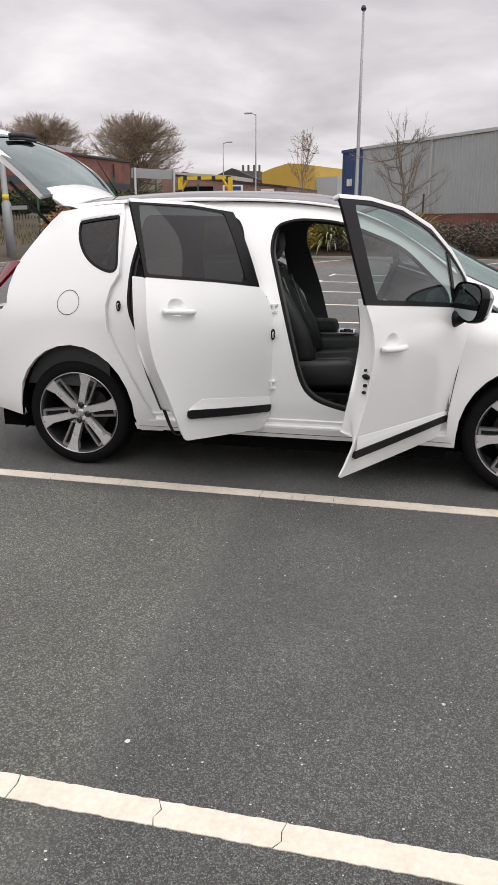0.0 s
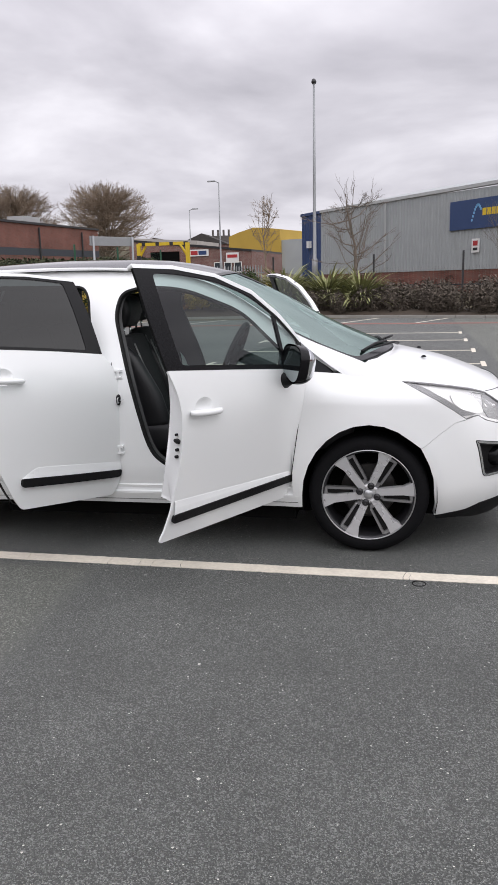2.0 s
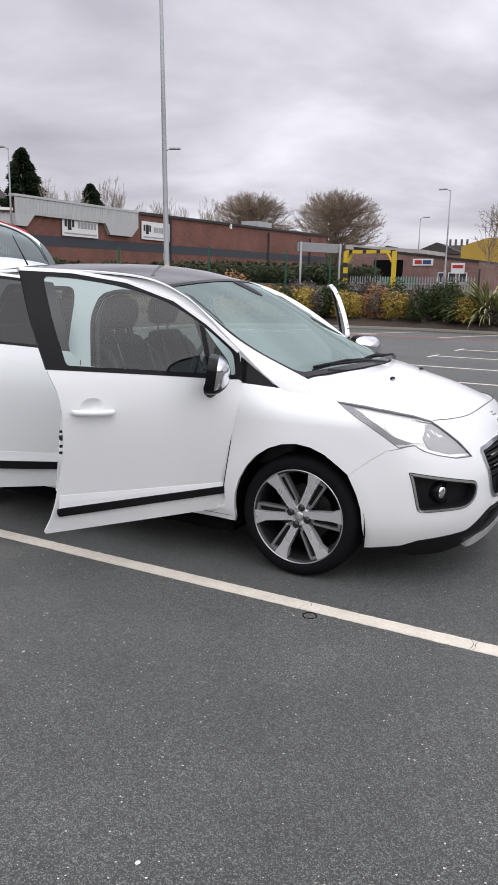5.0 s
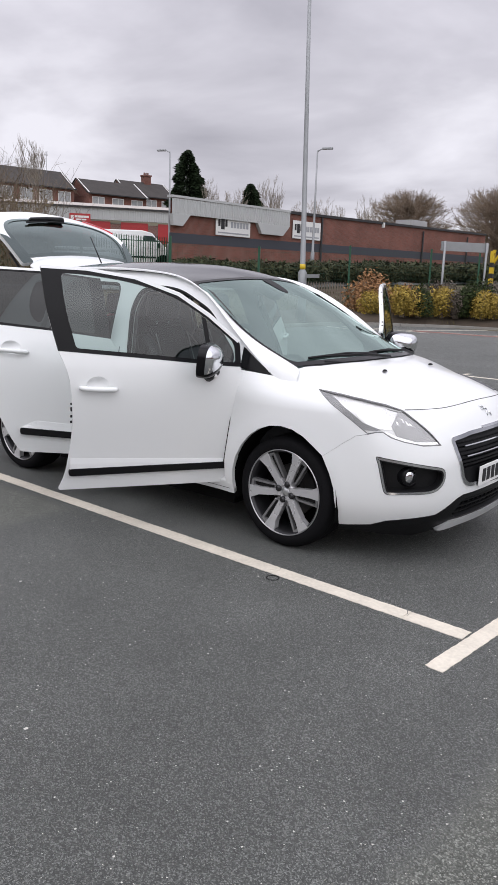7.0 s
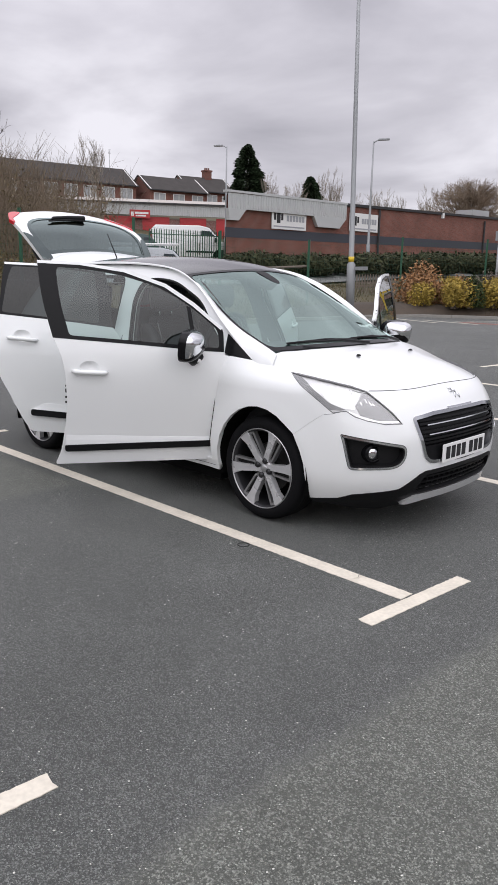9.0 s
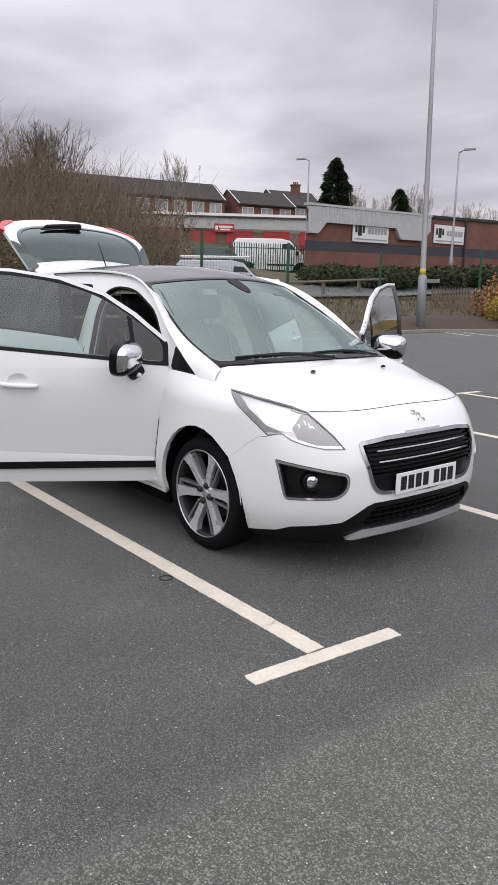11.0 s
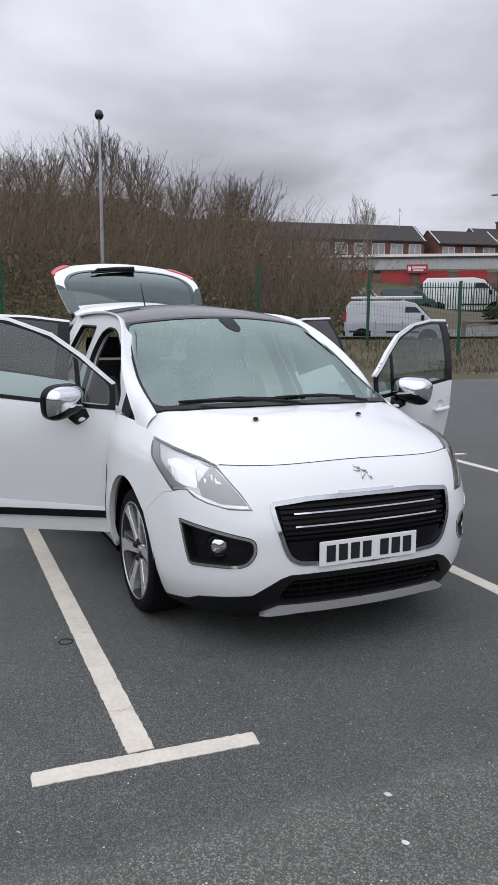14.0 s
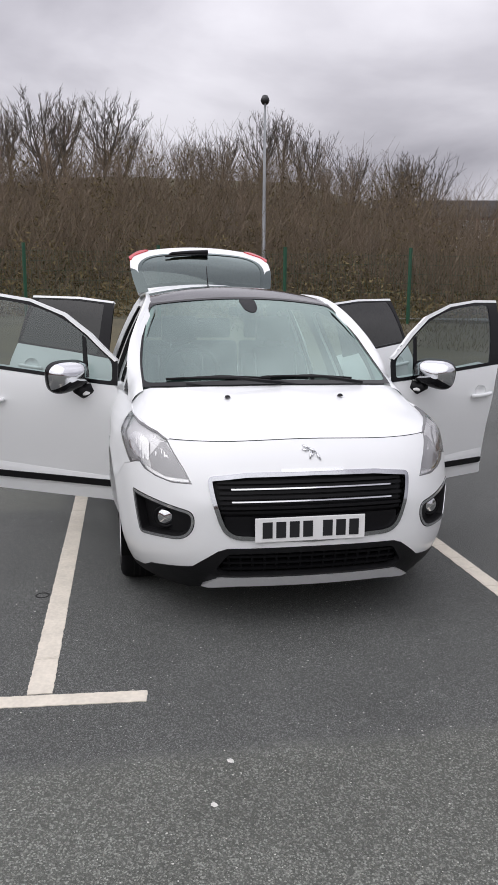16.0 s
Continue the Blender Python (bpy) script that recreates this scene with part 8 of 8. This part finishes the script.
# low timber rail by the road
rl = new("knee_rail")
tagged(rl, "low dark timber knee rail by the road", "rail")
for k, (x, y) in enumerate(((-22.4, 21.2), (-23.6, 25.0), (-24.8, 29.0), (-25.6, 33))):
    z = height(x, y)
    Geo().box((x - 0.07, y - 0.07, z - 0.1), (x + 0.07, y + 0.07, z + 0.75)).done("post", BARK, rl)
Geo().tube([(-22.4, 21.2, height(-22.4, 21.2) + 0.7), (-25.6, 33, height(-25.6, 33) + 0.7)], 0.07, 6).done("rail", BARK, rl)
# estate road behind the fence
g = Geo()
rows = [((-25.0, 10.5), (-20.4, 12.8)), ((-25.0, 16), (-20.2, 16)), ((-26.2, 22), (-20.9, 22)), ((-28.5, 30), (-22.4, 30)), ((-29.5, 40), (-23.4, 40)), ((-28, 55), (-22, 55)), ((-24, 75), (-19, 75))]
vs = []
for a, b in rows:
    for j in range(5):
        x, y = a[0] + (b[0] - a[0]) * j / 4, a[1] + (b[1] - a[1]) * j / 4
        vs.append((x, y, height(x, y) + 0.09))
g.add(vs, [(5 * i + j, 5 * i + j + 1, 5 * i + 6 + j, 5 * i + 5 + j) for i in range(len(rows) - 1) for j in range(4)])
tagged(g.done("road", ASPHALT, fix=False), "asphalt estate road behind the fence", "road", kind="structure")

# black posts and wires behind the bed
bf = new("wire_fence")
tagged(bf, "thin black steel posts with wire mesh behind the bed", "fence")
pts = [(-3.2, 27.4), (1.0, 27.2), (4.4, 25.6), (7.6, 24.7), (11, 23.8)]
for x, y in pts:
    Geo().box((x - 0.035, y - 0.035, 0.0), (x + 0.035, y + 0.035, 2.45)).done("post", GUTTER, bf)
g = Geo()
for (x, y), (x2, y2) in zip(pts, pts[1:]):
    a, b = Vector((x, y, 0.3)), Vector((x2, y2, 0.3))
    n = int((b - a).length / 0.12)
    d = (b - a).normalized() * 0.002
    for k in range(n):
        p = a.lerp(b, k / n)
        g.add([p - d, p + d, p + d + Vector((0, 0, 1.6)), p - d + Vector((0, 0, 1.6))], [(0, 1, 2, 3)])
    g.add([a + Vector((0, 0, 0.85)), b + Vector((0, 0, 0.85)), b + Vector((0, 0, 0.90)), a + Vector((0, 0, 0.90))], [(0, 1, 2, 3)])
w = g.done("wire_mesh", GUTTER, bf, fix=False)
w["kind"] = "stuff"

# yellow and black height gantry
ga = new("height_gantry")
tagged(ga, "yellow steel height gantry with black stripes", "gantry")
A, B = Vector((-10.25, 31.0, 0)), Vector((-7.75, 30.7, 0))
for p in (A, B):
    Geo().box((p.x - 0.09, p.y - 0.09, 0), (p.x + 0.09, p.y + 0.09, 3.35)).done("post", YELLOW, ga, "yellow post")
    q = Vector((p.x + (0.35 if p is A else -0.35), p.y, 0))
    Geo().tube([(p.x, p.y, 2.7), (q.x, q.y, 3.25)], 0.06, 6).done("brace", YELLOW, ga)
n = 14
for k in range(n):
    a, b = A.lerp(B, k / n), A.lerp(B, (k + 1) / n)
    m, W = frame_of(a[:2], b[:2])
    Geo().box((0, -0.06, 3.25), (W, 0.06, 3.40), m).done("beam_stripe", GUTTER if k % 4 == 1 else YELLOW, ga)
for k in range(3):
    Geo().box((A.x - 0.095, A.y - 0.095, 1.6 + 0.5 * k), (A.x + 0.095, A.y + 0.095, 1.82 + 0.5 * k)).done("black_stripe", GUTTER, ga)
# grey sign board on two posts, seen from the back
sb = new("road_sign")
tagged(sb, "plain grey back of a sign on two posts", "road sign")
m, W = frame_of((-11.9, 28.9), (-10.5, 31.0))
Geo().box((0, -0.03, 3.26), (W, 0.03, 3.68), m).done("board", GALV, sb, "plain grey sheet", bevel=0.01)
for k in (3.30, 3.58):
    Geo().box((0, 0.03, k), (W, 0.06, k + 0.05), m).done("rail", GALV, sb)
for x in (0.14, W - 0.14):
    Geo().tube([m @ Vector((x, -0.08, 0)), m @ Vector((x, -0.08, 3.70))], 0.055, 8).done("post", GALV, sb, smooth=True)

# ---- vans ----
def van(x, y, rz, s, paint, label, L_=4.2, Wd=1.8, Hh=1.82, rack=True, z=None):
    """A small panel van: body with glazed cab, lamps, wheels, roof bars. It faces +x before the turn."""
    v = new("van")
    tagged(v, label, "van", "parked vans")
    prof = [(-L_ / 2, 0.35), (-L_ / 2 - 0.02, 0.9), (-L_ / 2 + 0.05, Hh - 0.2), (-L_ / 2 + 0.22, Hh - 0.02), (0.3, Hh), (0.75, Hh - 0.10), (1.38, 1.08), (1.85, 0.95), (L_ / 2 - 0.05, 0.78), (L_ / 2, 0.5), (L_ / 2 - 0.05, 0.28)]
    g = Geo()
    n = len(prof)
    ys_ = [(-Wd / 2, 0.93), (-Wd / 2 * 0.97, 1.0), (0, 1.012), (Wd / 2 * 0.97, 1.0), (Wd / 2, 0.93)]
    for yy, k in ys_:
        for px, pz in prof:
            inw = 0.10 * max(0, pz - 0.95) / (Hh - 0.95) * (1 if abs(yy) > 0.1 else 0)
            g.v.append((px * (k if abs(yy) > Wd / 2 - 0.01 else 1), yy * (1 - inw), 0.28 + (pz - 0.28) * (0.985 if k < 1 else 1)))
    for j in range(len(ys_) - 1):
        g.f += [(j * n + i, j * n + (i + 1) % n, (j + 1) * n + (i + 1) % n, (j + 1) * n + i) for i in range(n)]
    k = (len(ys_) - 1) * n
    g.f += [(0, 1, 7, 8, 9, 10), (1, 2, 3, 4, 5, 6, 7), tuple(k + i for i in (10, 9, 8, 7, 1, 0)), tuple(k + i for i in (7, 6, 5, 4, 3, 2, 1))]
    b = g.done("body", paint, v, "painted panel body", bevel=0.02)
    for sg in (1, -1):
        yb = sg * (Wd / 2 + 0.004)
        def pl(poly, name, mat, dy=0.006, lab=""):
            Geo().prism(poly, yb * 0.93 if poly[0][1] > 1.02 else yb - sg * 0.03, (yb * 0.945 if poly[0][1] > 1.02 else yb) + sg * dy, 1).done(name, mat, v, lab)
        pl([(0.30, 1.06), (1.28, 1.06), (0.78, 1.56), (0.36, 1.58)], "cab_window", PANE, 0.004, "dark cab window")
        pl([(-1.9, 0.52), (-1.0, 0.52), (-1.0, 0.60), (-1.9, 0.60)], "rub_strip", BLACK, 0.012)
        pl([(-0.4, 0.52), (0.95, 0.52), (0.95, 0.60), (-0.4, 0.60)], "rub_strip", BLACK, 0.012)
        pl([(0.24, 0.42), (0.26, 0.42), (0.26, 1.0), (0.24, 1.0)], "door_gap", SEAL_GAP, 0.002)
        pl([(-0.85, 0.42), (-0.83, 0.42), (-0.83, 1.0), (-0.85, 1.0)], "door_gap", SEAL_GAP, 0.002)
        Geo().box((-L_ / 2 - 0.02, sg * (Wd / 2 - 0.14), 0.95), (-L_ / 2 + 0.06, sg * (Wd / 2 - 0.02), 1.35)).done("tail_lamp", RED_LAMP, v, "red tail lamp", bevel=0.01)
        Geo().box((L_ / 2 - 0.42, sg * (Wd / 2 - 0.25), 0.68), (L_ / 2 - 0.02, sg * (Wd / 2 - 0.02), 0.86)).done("head_lamp", REFLECT, v, bevel=0.03)
        Geo().box((1.0, sg * (Wd / 2 + 0.02), 1.02), (1.12, sg * (Wd / 2 + 0.18), 1.24)).done("door_mirror", BLACK, v, bevel=0.03)
        for ax in (L_ / 2 - 0.80, -L_ / 2 + 0.72):
            mt = Matrix.Translation((ax, sg * (Wd / 2 - 0.10), 0.31)) @ pose(0, 0, 0, 0, 0, 0 if sg < 0 else 180)
            wv = new("wheel")
            wv.parent = v
            Geo().lathe([(0.19, 0.08), (0.30, 0.09), (0.31, 0.0), (0.30, -0.09), (0.19, -0.105)], 28, mt).done("tyre", TYRE, wv, smooth=True)
            Geo().lathe([(0.19, -0.10), (0.17, -0.07), (0.08, -0.085), (0.0, -0.09)], 20, mt).done("rim", SATIN, wv, smooth=True)
            Geo().prism([(ax + 0.39 * math.cos(a * math.pi / 10), 0.31 + 0.39 * math.sin(a * math.pi / 10)) for a in range(11)], sg * (Wd / 2 - 0.25), sg * (Wd / 2 + 0.006), 1).done("wheel_arch", DARK, v)
    Geo().box((-L_ / 2 - 0.06, -Wd / 2 + 0.02, 0.30), (-L_ / 2 + 0.15, Wd / 2 - 0.02, 0.58)).done("rear_bumper", BLACK, v, bevel=0.03)
    Geo().box((L_ / 2 - 0.2, -Wd / 2 + 0.02, 0.26), (L_ / 2 + 0.05, Wd / 2 - 0.02, 0.52)).done("front_bumper", BLACK, v, bevel=0.04)
    Geo().box((-L_ / 2 - 0.035, -0.30, 0.70), (-L_ / 2 + 0.02, 0.25, 0.81)).done("number_plate", YELLOW, v, "yellow number plate")
    for sg in (1, -1):
        Geo().box((-L_ / 2 - 0.03, sg * 0.08, 1.05), (-L_ / 2 + 0.05, sg * 0.70, 1.50)).done("rear_window", PANE, v, bevel=0.02)
    Geo().prism([(0.80, Hh - 0.13), (1.32, 1.14), (1.36, 1.14), (0.84, Hh - 0.12)], -0.68, 0.68, 1).done("windscreen", PANE, v)
    if rack:
        for yy in (-0.45, -0.1, 0.35):
            Geo().tube([(-1.9, yy, Hh + 0.14), (1.0, yy, Hh + 0.16)], 0.045, 6).done("roof_bar_load", WHITE_B, v, "pale pipe on the roof")
        for xx in (-1.4, 0.2):
            Geo().box((xx, -0.7, Hh - 0.02), (xx + 0.05, 0.7, Hh + 0.09)).done("roof_bar", GALV, v)
    v.matrix_basis = pose(x, y, (height(x, y) + 0.09) if z is None else z, 0, 0, rz) @ Matrix.Scale(s, 4)
    return v


SILVER = surface("silver_van_paint", (0.40, 0.42, 0.45), 0.35, metal=0.35, vary=0.05, coat=0.4)
van(-21.5, 16.9, 52, 1.0, SILVER, "small silver panel van with pipes on its roof bars", z=0.74)
van(-46.5, 41.5, 55, 1.75, WHITE, "large white panel van parked by the units", rack=False, z=2.4)
van(-47.8, 36.6, 55, 1.1, surface("dark_green_car_paint", (0.03, 0.06, 0.06), 0.3, coat=0.5), "dark green estate car by the units", rack=False, z=2.7)
van(-49.5, 33.0, 55, 1.1, SILVER, "silver hatchback car by the units", rack=False, z=2.7)

# added plain brick walls, never in view, close off the south and east horizon
for nm, a, b in (("wall_south", (60.0, -34.0), (-40.0, -34.0)), ("wall_east", (42.0, 16.0), (42.0, -40.0))):
    m, W = frame_of(a, b)
    tagged(Geo().box((0, 0, -0.1), (W, 0.4, 6.5), m).done(nm, BRICK_DARK), "plain dark brick wall, unseen, added to close the place", "wall", kind="structure")
